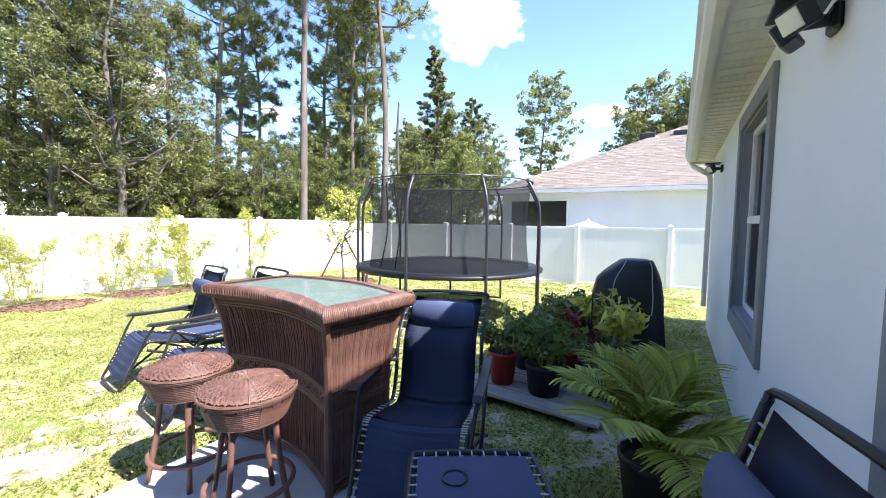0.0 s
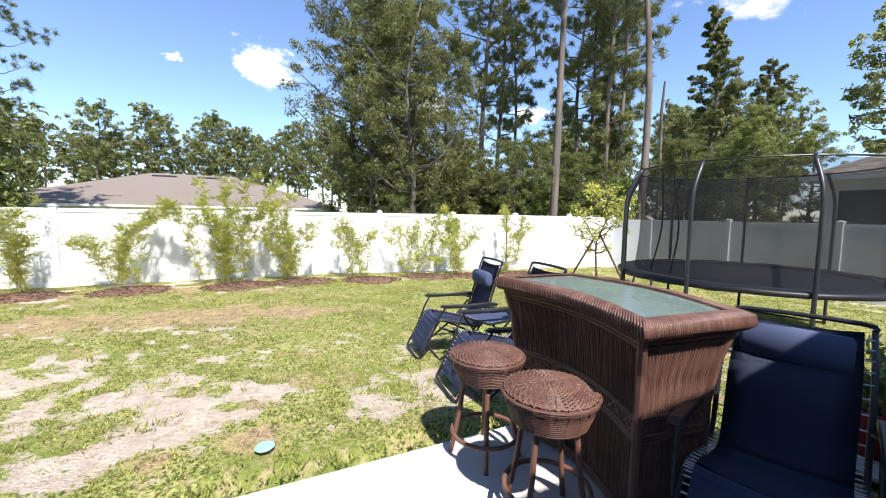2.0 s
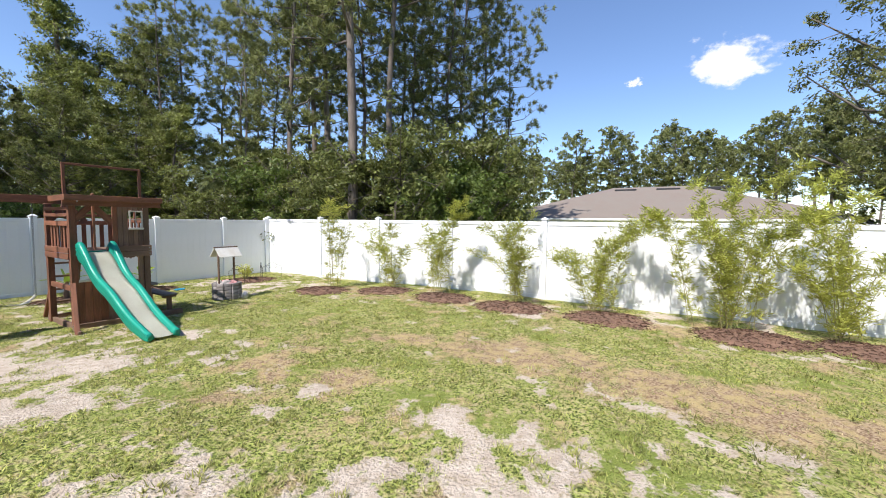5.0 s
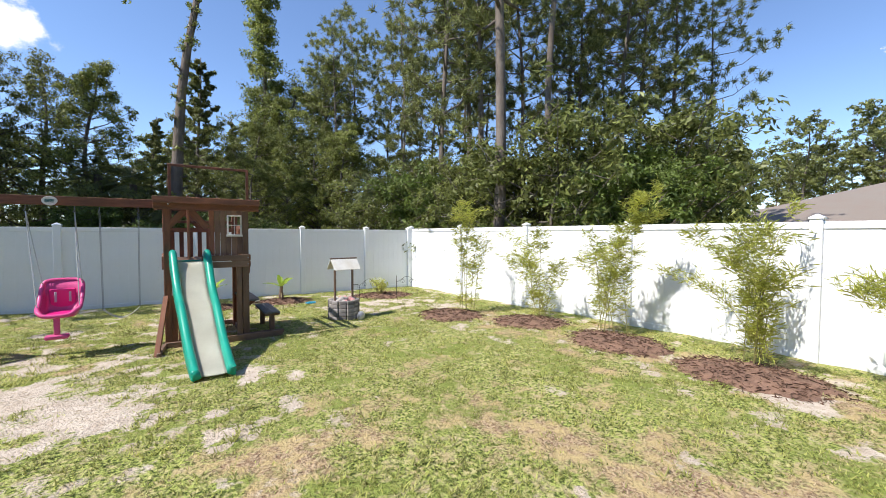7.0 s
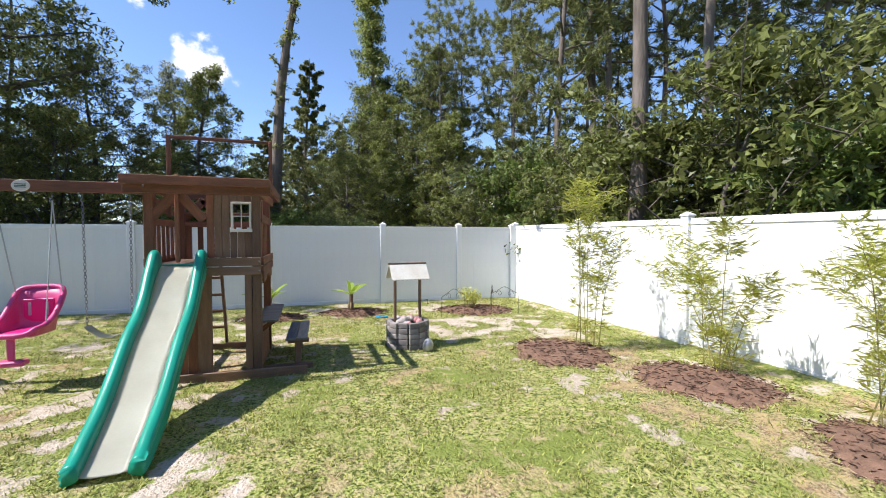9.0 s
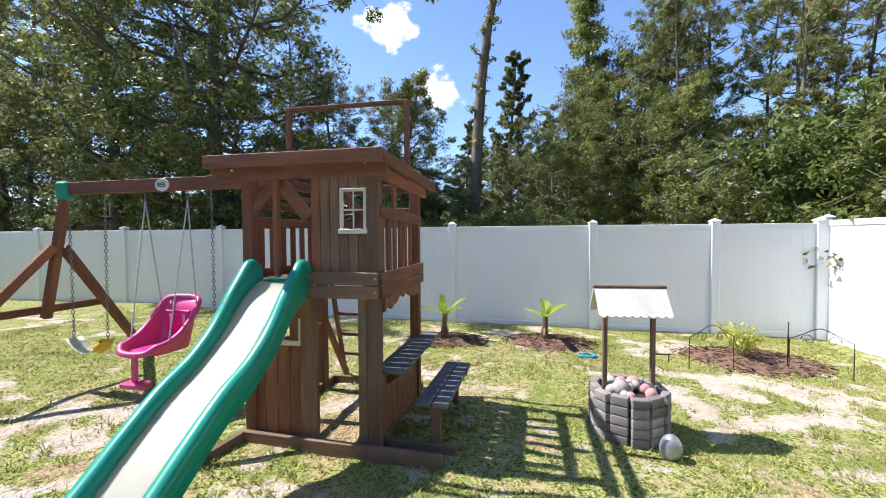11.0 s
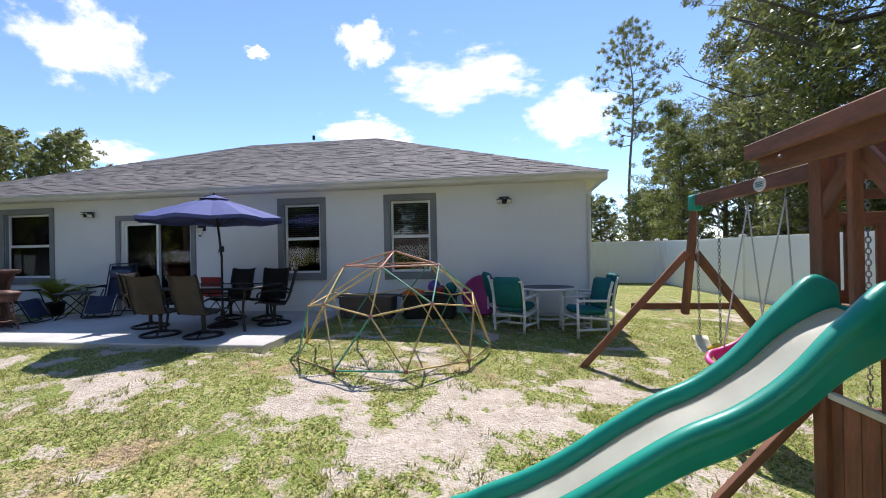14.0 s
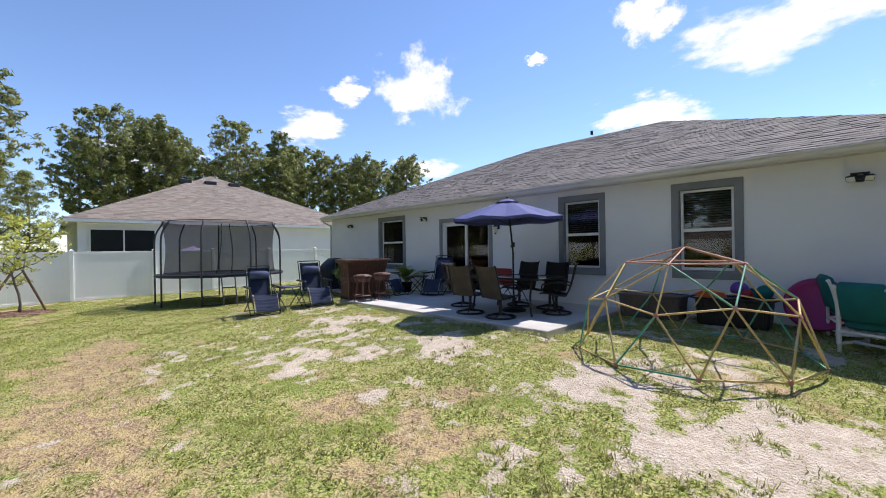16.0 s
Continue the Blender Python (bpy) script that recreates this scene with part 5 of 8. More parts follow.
# ---- slide ----
def slide():
    t = thing("wave_slide", "green wavy plastic slide with a cream bed", "slide")
    line = [(-2.80, 1.085), (-2.70, 1.06), (-2.52, 0.955), (-2.33, 0.785), (-2.12, 0.645), (-1.9, 0.545), (-1.68, 0.41), (-1.46, 0.265), (-1.25, 0.155), (-1.05, 0.075), (-0.95, 0.03), (-0.86, 0.005)]
    pts = smooth_path([(0, y, z) for y, z in line], 5)
    n = len(pts)
    def cx(y):
        return -6.13 - 0.11 * (y + 2.8) / 2.06
    bm = bmesh.new()
    rows = []
    def half_width(y):
        return 0.168 - 0.04 * (y + 2.8) / 2.0
    for p in pts:
        c = cx(p.y)
        hw = half_width(p.y)
        rows.append([bm.verts.new((c + s * hw, p.y, p.z + 0.012 * abs(s) ** 3)) for s in (-1, -0.6, -0.2, 0.2, 0.6, 1)])
    for a, b in zip(rows, rows[1:]):
        for k in range(5):
            bm.faces.new((a[k], a[k + 1], b[k + 1], b[k]))
    bmesh.ops.solidify(bm, geom=bm.faces[:], thickness=0.02)
    part("slide_bed", bm, M_CREAM, t, "cream slide bed, slightly scuffed", smooth=True)
    for s in (-1, 1):
        bm = bmesh.new()
        rows = []
        for i, p in enumerate(pts):
            u = i / (n - 1)
            hood = math.exp(-((p.y + 2.70) / 0.11) ** 2) * 0.075 + math.exp(-((p.y + 2.55) / 0.22) ** 2) * 0.05
            top = p.z + 0.085 + hood
            bot = p.z - 0.10 + 0.07 * max(0, u - 0.7) / 0.3
            if p.y < -2.72:
                bot = max(bot, p.z - 0.05)
            c = cx(p.y)
            hw = half_width(p.y)
            prof = ((hw - 0.012, p.z + 0.005), (hw - 0.004, top - 0.03), (hw + 0.012, top - 0.006), (hw + 0.035, top), (hw + 0.062, top - 0.008), (hw + 0.078, top - 0.03), (hw + 0.078, (top + bot) / 2 + 0.035), (hw + 0.066, (top + bot) / 2 + 0.02), (hw + 0.08, (top + bot) / 2), (hw + 0.066, (top + bot) / 2 - 0.025), (hw + 0.078, bot + 0.02), (hw + 0.06, bot), (hw, bot + 0.02))
            rows.append([bm.verts.new((c + s * a, p.y, z)) for a, z in prof])
        m = len(rows[0])
        for a, b in zip(rows, rows[1:]):
            for k in range(m):
                bm.faces.new((a[k], a[(k + 1) % m], b[(k + 1) % m], b[k]))
        bm.faces.new(rows[0])
        bm.faces.new(rows[-1][::-1])
        bmesh.ops.recalc_face_normals(bm, faces=bm.faces)
        part("side_rail", bm, M_GREENPLASTIC, t, smooth=True)
    part("mounting_lip", boxes((-6.30, -2.88, 1.07, -5.96, -2.78, 1.1), bevel=0.01), M_GREENPLASTIC, t)
    return t


slide()


# ---- swing beam, frame and swings ----
def swing_frame():
    t = thing("swing_frame", "cedar swing beam on a braced timber A-frame", "swing set")
    Y, Z = -3.27, 1.89
    wood(t, "beam", (-5.84, Y, Z + 0.01), (-3.42, Y, Z), 0.07, 0.115)
    gx = -3.5
    wood(t, "post", (-3.2, Y, 0.62), (gx, Y, 1.86), 0.07, 0.07)
    for y in (-2.13, -4.5):
        wood(t, "leg", (-3.06, y, gz(-3.06, y) - 0.03), (-3.38, Y + (0.04 if y > Y else -0.04), 1.33), 0.075, 0.075)
    wood(t, "cross_rail", (-3.15, -2.7, 0.7), (-3.15, -3.84, 0.7), 0.035, 0.075)
    bk = part("corner_bracket", boxes((gx - 0.07, Y - 0.05, Z - 0.11, gx + 0.08, Y + 0.05, Z + 0.07), bevel=0.02), M_GREENPLASTIC, t, "green plastic corner bracket")
    bm = bmesh.new()
    bmesh.ops.create_cone(bm, cap_ends=True, segments=24, radius1=0.076, radius2=0.072, depth=0.008)
    pl = part("plaque", bm, M_TIN, t, "oval white maker's plaque with teal bars")
    pl.matrix_basis = pose(-4.65, Y + 0.04, Z, -90, 0, 0) @ Matrix.Diagonal((1, 0.78, 1, 1))
    for dz in (-0.015, 0.0, 0.015):
        part("plaque_bar", boxes((-4.65 - 0.045, Y + 0.043, Z + dz - 0.004, -4.65 + 0.045, Y + 0.047, Z + dz + 0.004)), M_TEAL, t)
    return t


swing_frame()


def chain(parent, p, q, name="chain", link=0.042):
    """A chain of real links from p to q, joined: far more links than one could pick apart."""
    p, q = Vector(p), Vector(q)
    n = max(3, int((q - p).length / (link * 0.78)))
    bm = bmesh.new()
    d = (q - p).normalized()
    side = d.orthogonal().normalized()
    other = d.cross(side)
    for i in range(n):
        c = p.lerp(q, (i + 0.5) / n)
        s = side if i % 2 else other
        ring = [c + d * math.sin(k * math.tau / 8) * link * 0.5 + s * math.cos(k * math.tau / 8) * link * 0.27 for k in range(8)]
        tube(ring, 0.0035, 4, bm, closed=True)
    return tagged(part(name, bm, M_CHAIN, parent), kind="stuff")


def hook(parent, x, y, z):
    part("hook", tube([(x, y, z + 0.0), (x, y, z - 0.05), (x + 0.015, y, z - 0.07), (x, y, z - 0.09), (x - 0.012, y, z - 0.075)], 0.005, 6), M_CHAIN, parent)


YB, ZB = -3.27, 1.83
toddler = thing("toddler_swing", "pink bucket swing with a hot pink seat on ropes", "swing")
for x in (-4.88, -4.42):
    hook(toddler, x, YB, ZB)
    part("rope", tube([(x, YB, ZB - 0.08), (x + (0.045 if x < -4.6 else -0.025) - 0.1, YB + 0.28, 0.54)], 0.006, 6), M_CORD, toddler)
    part("rope", tube([(x, YB, ZB - 0.08), (x + (0.05 if x < -4.6 else -0.03) - 0.1, YB - 0.02, 0.81)], 0.006, 6), M_CORD, toddler)


def bucket_outline():
    """Plan of the bucket from the front on one side round the back to the front on the other: x, y and rim height."""
    half = [(0.17, 0.2, 0.48), (0.195, 0.1, 0.5), (0.2, -0.02, 0.56), (0.2, -0.13, 0.68), (0.19, -0.19, 0.78), (0.15, -0.22, 0.82), (0.07, -0.235, 0.83)]
    return smooth_path(half + [(-x, y, z) for x, y, z in half[::-1]], 3)


bm = bmesh.new()
ring = bucket_outline()
rows = []
for u in (0.0, 0.35, 0.7, 1.0):
    rows.append([bm.verts.new((p.x * (0.8 + 0.2 * u), p.y * (0.8 + 0.2 * u) - 0.05 * u * max(0, (p.z - 0.5) * 3), 0.40 + (p.z - 0.40) * u)) for p in ring])
for a, b in zip(rows, rows[1:]):
    for k in range(len(a) - 1):
        bm.faces.new((a[k], a[k + 1], b[k + 1], b[k]))
bm.faces.new(rows[0][::-1])
bmesh.ops.recalc_face_normals(bm, faces=bm.faces)
bmesh.ops.solidify(bm, geom=bm.faces[:], thickness=0.018)
shell = part("seat_shell", bm, M_PINK, toddler, smooth=True)
shell.matrix_basis = pose(-4.74, YB + 0.19, 0.03)
rim_path = [Vector((p.x, p.y - 0.05 * max(0, (p.z - 0.5) * 3), p.z)) for p in ring]
rim_path += smooth_path([rim_path[-1], Vector((-0.12, 0.245, 0.44)), Vector((0, 0.26, 0.43)), Vector((0.12, 0.245, 0.44)), rim_path[0]], 3)[1:-1]
rim = part("rim", tube(rim_path, 0.026, 8, closed=True), M_PINK, toddler, smooth=True)
rim.matrix_basis = pose(-4.74, YB + 0.19, 0.03)
pad = part("seat_pad", boxes((-0.13, -0.17, 0.41, 0.13, 0.17, 0.44), (-0.13, -0.215, 0.44, 0.13, -0.19, 0.72), bevel=0.01), M_HOTPINK, toddler, "hot pink inner seat")
pad.matrix_basis = pose(-4.74, YB + 0.19, 0.03)
for s in (-1, 1):
    slot = part("strap", boxes((s * 0.07 - 0.012, -0.2, 0.55, s * 0.07 + 0.012, -0.185, 0.68), bevel=0.003), M_CORD, toddler, "pale harness strap")
    slot.matrix_basis = pose(-4.74, YB + 0.19, 0.03)
foot = part("footrest", boxes((-0.03, 0.215, 0.2, 0.03, 0.245, 0.42), (-0.11, 0.17, 0.15, 0.11, 0.28, 0.2), bevel=0.012), M_PINK, toddler)
foot.matrix_basis = pose(-4.74, YB + 0.19, 0.03)
for nm, x0, x1, col, lab in (("belt_swing", -3.96, -3.53, M_CREAM, "cream belt swing seat on chains"), ("belt_swing", -5.55, -5.13, M_CREAM, "pale belt swing seat on chains beside the tower")):
    s = thing(nm, lab, "swing")
    for x in (x0, x1):
        hook(s, x, YB, ZB)
        chain(s, (x, YB, ZB - 0.09), ((x0 + x1) / 2 + (x - (x0 + x1) / 2) * 0.95, YB, 0.44))
    bm = bmesh.new()
    rows = []
    for i in range(13):
        u = i / 12
        xx = x0 + 0.01 + (x1 - x0 - 0.02) * u
        z = 0.44 - 0.13 * (1 - (2 * u - 1) ** 2)
        rows.append([bm.verts.new((xx, YB + yy, z)) for yy in (-0.075, -0.03, 0.03, 0.075)])
    for a, b in zip(rows, rows[1:]):
        for k in range(3):
            bm.faces.new((a[k], a[k + 1], b[k + 1], b[k]))
    bmesh.ops.solidify(bm, geom=bm.faces[:], thickness=0.012)
    part("seat", bm, col, s, smooth=True)
    if x0 < -4.5:
        continue
    part("grip", tube([(x0 - 0.03, YB, 0.43), (x0 + 0.02, YB + 0.02, 0.40), (x0 + 0.08, YB + 0.03, 0.36), (x0 + 0.12, YB + 0.03, 0.33)], [0.025, 0.06, 0.06, 0.02], 10), M_YELLOW, s, "yellow plastic end grip", True)


# ---- geodesic climber ----
def climber():
    t = thing("dome_climber", "geodesic climbing dome of faded red, yellow and green bars", "climber")
    c = Vector((-2.72, 0.3, 0.0))
    base = bmesh.new()
    bmesh.ops.create_icosphere(base, subdivisions=2, radius=1.31, matrix=Matrix.Rotation(math.radians(37), 4, "Z"))
    base.verts.ensure_lookup_table()
    g = gz(c.x, c.y)
    def at(v):
        return Vector((c.x + v.co.x, c.y + v.co.y, g + 0.02 + max(0, v.co.z) * 1.0))
    for e in base.edges:
        a, b = e.verts
        if min(a.co.z, b.co.z) < -0.05:
            continue
        hi, lo = max(a.co.z, b.co.z), min(a.co.z, b.co.z)
        if hi > 1.3:
            m = M_RED_STRUT
        elif lo > 1.0:
            m = M_RED_STRUT
        elif hi > 1.0:
            m = M_GRN_STRUT if (round(a.co.x * 9) + round(b.co.y * 7)) % 2 else M_YEL_STRUT
        elif lo > 0.4:
            m = M_YEL_STRUT
        elif hi > 0.4:
            m = M_GRN_STRUT if (round(a.co.x * 11) + round(b.co.x * 5)) % 2 else M_YEL_STRUT
        else:
            m = M_GRN_STRUT if (round((a.co.x + b.co.x) * 6)) % 2 else M_YEL_STRUT
        p, q = at(a), at(b)
        mid = (p + q) / 2
        part("bar", tube([p, p.lerp(q, 0.06), mid, p.lerp(q, 0.94), q], [0.009, 0.0108, 0.0108, 0.0108, 0.009], 8), m, t, smooth=True)
    for v in base.verts:
        if v.co.z < -0.05:
            continue
        bm = bmesh.new()
        nrm = v.co.normalized()
        bmesh.ops.create_cone(bm, cap_ends=True, segments=10, radius1=0.03, radius2=0.025, depth=0.02)
        j = part("joint", bm, M_NODE, t)
        j.matrix_basis = Matrix.Translation(at(v)) @ nrm.to_track_quat("Z", "Y").to_matrix().to_4x4()
    base.free()
    return t


climber()


# ---- trampoline ----
def trampoline():
    C = Vector((-4.45, 13.35, 0))
    t = thing("trampoline", "round trampoline with a dark safety net and bent steel poles", "trampoline")
    R, ZM = 1.80, 0.74
    g = gz(C.x, C.y)
    ring = lambda r, z, n=48: [(C.x + r * math.cos(k * math.tau / n), C.y + r * math.sin(k * math.tau / n), z) for k in range(n)]
    part("frame_ring", tube(ring(R, ZM), 0.025, 8, closed=True), M_DARKTUBE, t)
    bm = bmesh.new()
    prof = [(R + 0.05, ZM - 0.03), (R + 0.06, ZM + 0.02), (R + 0.02, ZM + 0.05), (R - 0.22, ZM + 0.045), (R - 0.25, ZM + 0.02)]
    lathe(prof, 64, bm, (C.x, C.y, 0))
    for v in bm.verts:
        v.co.z += 0.008 * math.sin(v.co.x * 23) * math.cos(v.co.y * 19)
    part("spring_pad", bm, M_COVER, t, "wrinkled black spring pad", smooth=True)
    bm = bmesh.new()
    vs = [bm.verts.new(p) for p in ring(R - 0.22, ZM + 0.012)]
    bm.faces.new(vs)
    part("jump_mat", bm, M_COVER, t)
    for k in range(9):
        a = math.radians(-82 + 40 * k)
        d = Vector((math.cos(a), math.sin(a), 0))
        gp = gz(*(C + d * R)[:2])
        pole = smooth_path([C + d * (R + 0.07) + Vector((0, 0, gp)), C + d * (R + 0.07) + Vector((0, 0, 0.7)), C + d * (R + 0.07) + Vector((0, 0, 1.6)), C + d * (R + 0.03) + Vector((0, 0, 2.02)), C + d * (R - 0.17) + Vector((0, 0, 2.4))], 5)
        part("pole", tube(pole, 0.026, 8), M_DARKTUBE, t, smooth=True)
        bm = bmesh.new()
        bmesh.ops.create_uvsphere(bm, u_segments=8, v_segments=6, radius=0.03)
        kb = part("pole_cap", bm, M_BLACKMETAL, t)
        kb.location = pole[-1]
        if k % 2 == 0:
            b = a + math.radians(40)
            e = Vector((math.cos(b), math.sin(b), 0))
            part("leg_bar", tube([C + d * (R + 0.06) + Vector((0, 0, gp + 0.03)), C + e * (R + 0.06) + Vector((0, 0, gz(*(C + e * R)[:2]) + 0.03))], 0.02, 7), M_DARKTUBE, t)
    part("top_rail", tube(ring(R - 0.17, 2.4), 0.013, 6, closed=True), M_BLACKMETAL, t)
    bm = bmesh.new()
    n = 72
    rows = []
    for u in (0, 0.12, 0.3, 0.5, 0.7, 0.9, 1.0):
        z = ZM + 0.05 + (2.38 - ZM - 0.05) * u
        rr = R - 0.2 - 0.07 * math.sin(u * math.pi) + 0.02 * u
        rows.append([bm.verts.new((C.x + rr * (1 + 0.012 * math.cos(9 * k * math.tau / n)) * math.cos(k * math.tau / n), C.y + rr * (1 + 0.012 * math.cos(9 * k * math.tau / n)) * math.sin(k * math.tau / n), z)) for k in range(n)])
    for a, b in zip(rows, rows[1:]):
        for k in range(n):
            bm.faces.new((a[k], a[(k + 1) % n], b[(k + 1) % n], b[k]))
    part("safety_net", bm, M_NET, t, "see-through dark net", smooth=True)
    a0 = math.radians(-106)
    for da in (0, 0.13):
        part("net_zip", tube(smooth_path([(C.x + (R - 0.25) * math.cos(a0 + da), C.y + (R - 0.25) * math.sin(a0 + da), 2.3), (C.x + (R - 0.3) * math.cos(a0 + da * 1.6 - 0.02), C.y + (R - 0.3) * math.sin(a0 + da * 1.6 - 0.02), 1.5), (C.x + (R - 0.24) * math.cos(a0 - 0.1 + da * 2), C.y + (R - 0.24) * math.sin(a0 - 0.1 + da * 2), 0.82)], 5), 0.012, 6), M_BLACKMETAL, t)
    # ladder
    lad = [(-5.0, 11.42), (-4.66, 11.36)]
    for x, y in lad:
        part("ladder_rail", tube([(x, y - 0.12, gz(x, y)), (x, y + 0.08, ZM)], 0.018, 7), M_DARKTUBE, t)
    for i in (0.3, 0.62):
        part("rung", tube([(lad[0][0], lad[0][1] - 0.12 + 0.2 * i, ZM * i - 0.03), (lad[1][0], lad[1][1] - 0.12 + 0.2 * i, ZM * i - 0.03)], 0.02, 7), M_DARKTUBE, t)
    return t


trampoline()


# ---- reclining loungers ----
def lounger(label, at, rz, recline=0.0):
    t = thing("lounge_chair", label, "chair", at, rz, "navy zero-gravity loungers")
    W = 0.275
    top = (0.32 + recline, 1.05 - recline * 0.5)
    side = smooth_path([(0, -0.62, 0.08), (0, -0.53, 0.25), (0, -0.44, 0.41), (0, -0.36, 0.445), (0, -0.08, 0.38), (0, 0.07, 0.36), (0, 0.14, 0.47), (0, 0.23, 0.76), (0, top[0], top[1])], 5)
    for s in (-1, 1):
        part("side_rail", tube([(s * W, p.y, p.z) for p in side], 0.0125, 8), M_BLACKMETAL, t, smooth=True)
        part("leg", tube(smooth_path([(s * (W + 0.025), -0.42, 0.38), (s * (W + 0.025), -0.02, 0.22), (s * (W + 0.025), 0.38, 0.02)], 4), 0.012, 8), M_BLACKMETAL, t)
        part("leg", tube(smooth_path([(s * (W + 0.04), 0.16, 0.54), (s * (W + 0.04), -0.1, 0.26), (s * (W + 0.04), -0.42, 0.02)], 4), 0.012, 8), M_BLACKMETAL, t)
        arm = extrude_outline([(-0.40, 0.02), (-0.36, 0.045), (-0.1, 0.035), (0.2, 0.05), (0.3, 0.03), (0.28, 0.0), (0.0, 0.005), (-0.3, 0.005)], 0.055)
        bmesh.ops.bevel(arm, geom=arm.edges[:], offset=0.006, segments=1, affect="EDGES")
        a = part("armrest", arm, M_BLACKMETAL, t)
        a.matrix_basis = pose(s * (W + 0.045), -0.03, 0.59, 0, 0, 90)
        part("arm_strut", tube([(s * (W + 0.04), -0.36, 0.60), (s * (W + 0.03), -0.42, 0.50), (s * W, -0.55, 0.2)], 0.011, 7), M_BLACKMETAL, t)
        part("arm_strut", tube([(s * (W + 0.04), 0.08, 0.60), (s * W, 0.17, 0.58)], 0.011, 7), M_BLACKMETAL, t)
        bm = bmesh.new()
        cords = side[2:-1]
        for i, p in enumerate(cords):
            tube([(s * W, p.y, p.z + 0.012), (s * (W - 0.035), p.y + 0.006, p.z + 0.008)], 0.0038, 5, bm)
        tagged(part("lacing", bm, M_CORD, t), "white elastic lacing", kind="stuff")
    for y, z in ((-0.42, 0.02), (0.38, 0.02)):
        part("ground_bar", tube([(-W - 0.04, y, z), (W + 0.04, y, z)], 0.012, 8), M_BLACKMETAL, t)
    part("head_bar", tube(smooth_path([(-W, top[0], top[1]), (-W + 0.04, top[0] + 0.02, top[1] + 0.035), (W - 0.04, top[0] + 0.02, top[1] + 0.035), (W, top[0], top[1])], 4), 0.0125, 8), M_BLACKMETAL, t)
    part("foot_bar", tube(smooth_path([(-W, -0.62, 0.08), (-W + 0.05, -0.65, 0.03), (W - 0.05, -0.65, 0.03), (W, -0.62, 0.08)], 4), 0.0125, 8), M_BLACKMETAL, t)
    def sling(name, path, ribs, material):
        bm = bmesh.new()
        rows = []
        for i, p in enumerate(path):
            dz = 0.008 * (1 if ribs and i % 2 else 0)
            rows.append([bm.verts.new((x * (W - 0.035), p.y, p.z - 0.018 * (1 - x * x) + dz)) for x in (-1, -0.6, -0.2, 0.2, 0.6, 1)])
        for a, b in zip(rows, rows[1:]):
            for k in range(5):
                bm.faces.new((a[k], a[k + 1], b[k + 1], b[k]))
        bmesh.ops.solidify(bm, geom=bm.faces[:], thickness=0.012)
        return part(name, bm, material, t, smooth=not ribs)
    leg_path = []
    for k in range(15):
        q = side[int(1 + k * 15 / 15)]
        leg_path.append(q)
    sling("leg_rest", leg_path, True, M_NAVYPAD)
    sling("seat", side[15:27], False, M_NAVY)
    sling("backrest", side[26:], False, M_NAVY)
    bm = bmesh.new()
    lathe([(0.0, -0.21), (0.05, -0.21), (0.07, -0.195), (0.074, 0.0), (0.07, 0.195), (0.05, 0.21), (0.0, 0.21)], 16, bm)
    pil = part("pillow", bm, M_NAVYPAD, t, smooth=True)
    by, bz = top[0] - 0.23, top[1] - 0.76
    bl = math.hypot(by, bz)
    pil.matrix_basis = pose(0, 0.23 + 0.32 * by - 0.055 * bz / bl, 0.76 + 0.32 * bz + 0.055 * by / bl, 0, 90, 0) @ Matrix.Diagonal((1.25, 0.7, 1, 1))
    return t


lounger("navy reclining lounger with a head pillow on the lawn", (-4.97, 8.54, gz(-5.0, 8.5)), -8)
lounger("navy reclining lounger beside the wicker bar", (-3.76, 8.36, gz(-3.76, 8.36)), -8)
lounger("navy reclining lounger on the patio beside a potted palm", (-1.7, 8.3, 0.15), 19, 0.22)
lounger("navy reclining lounger against the house wall by the door", (-0.47, 7.16, 0.15), -72)


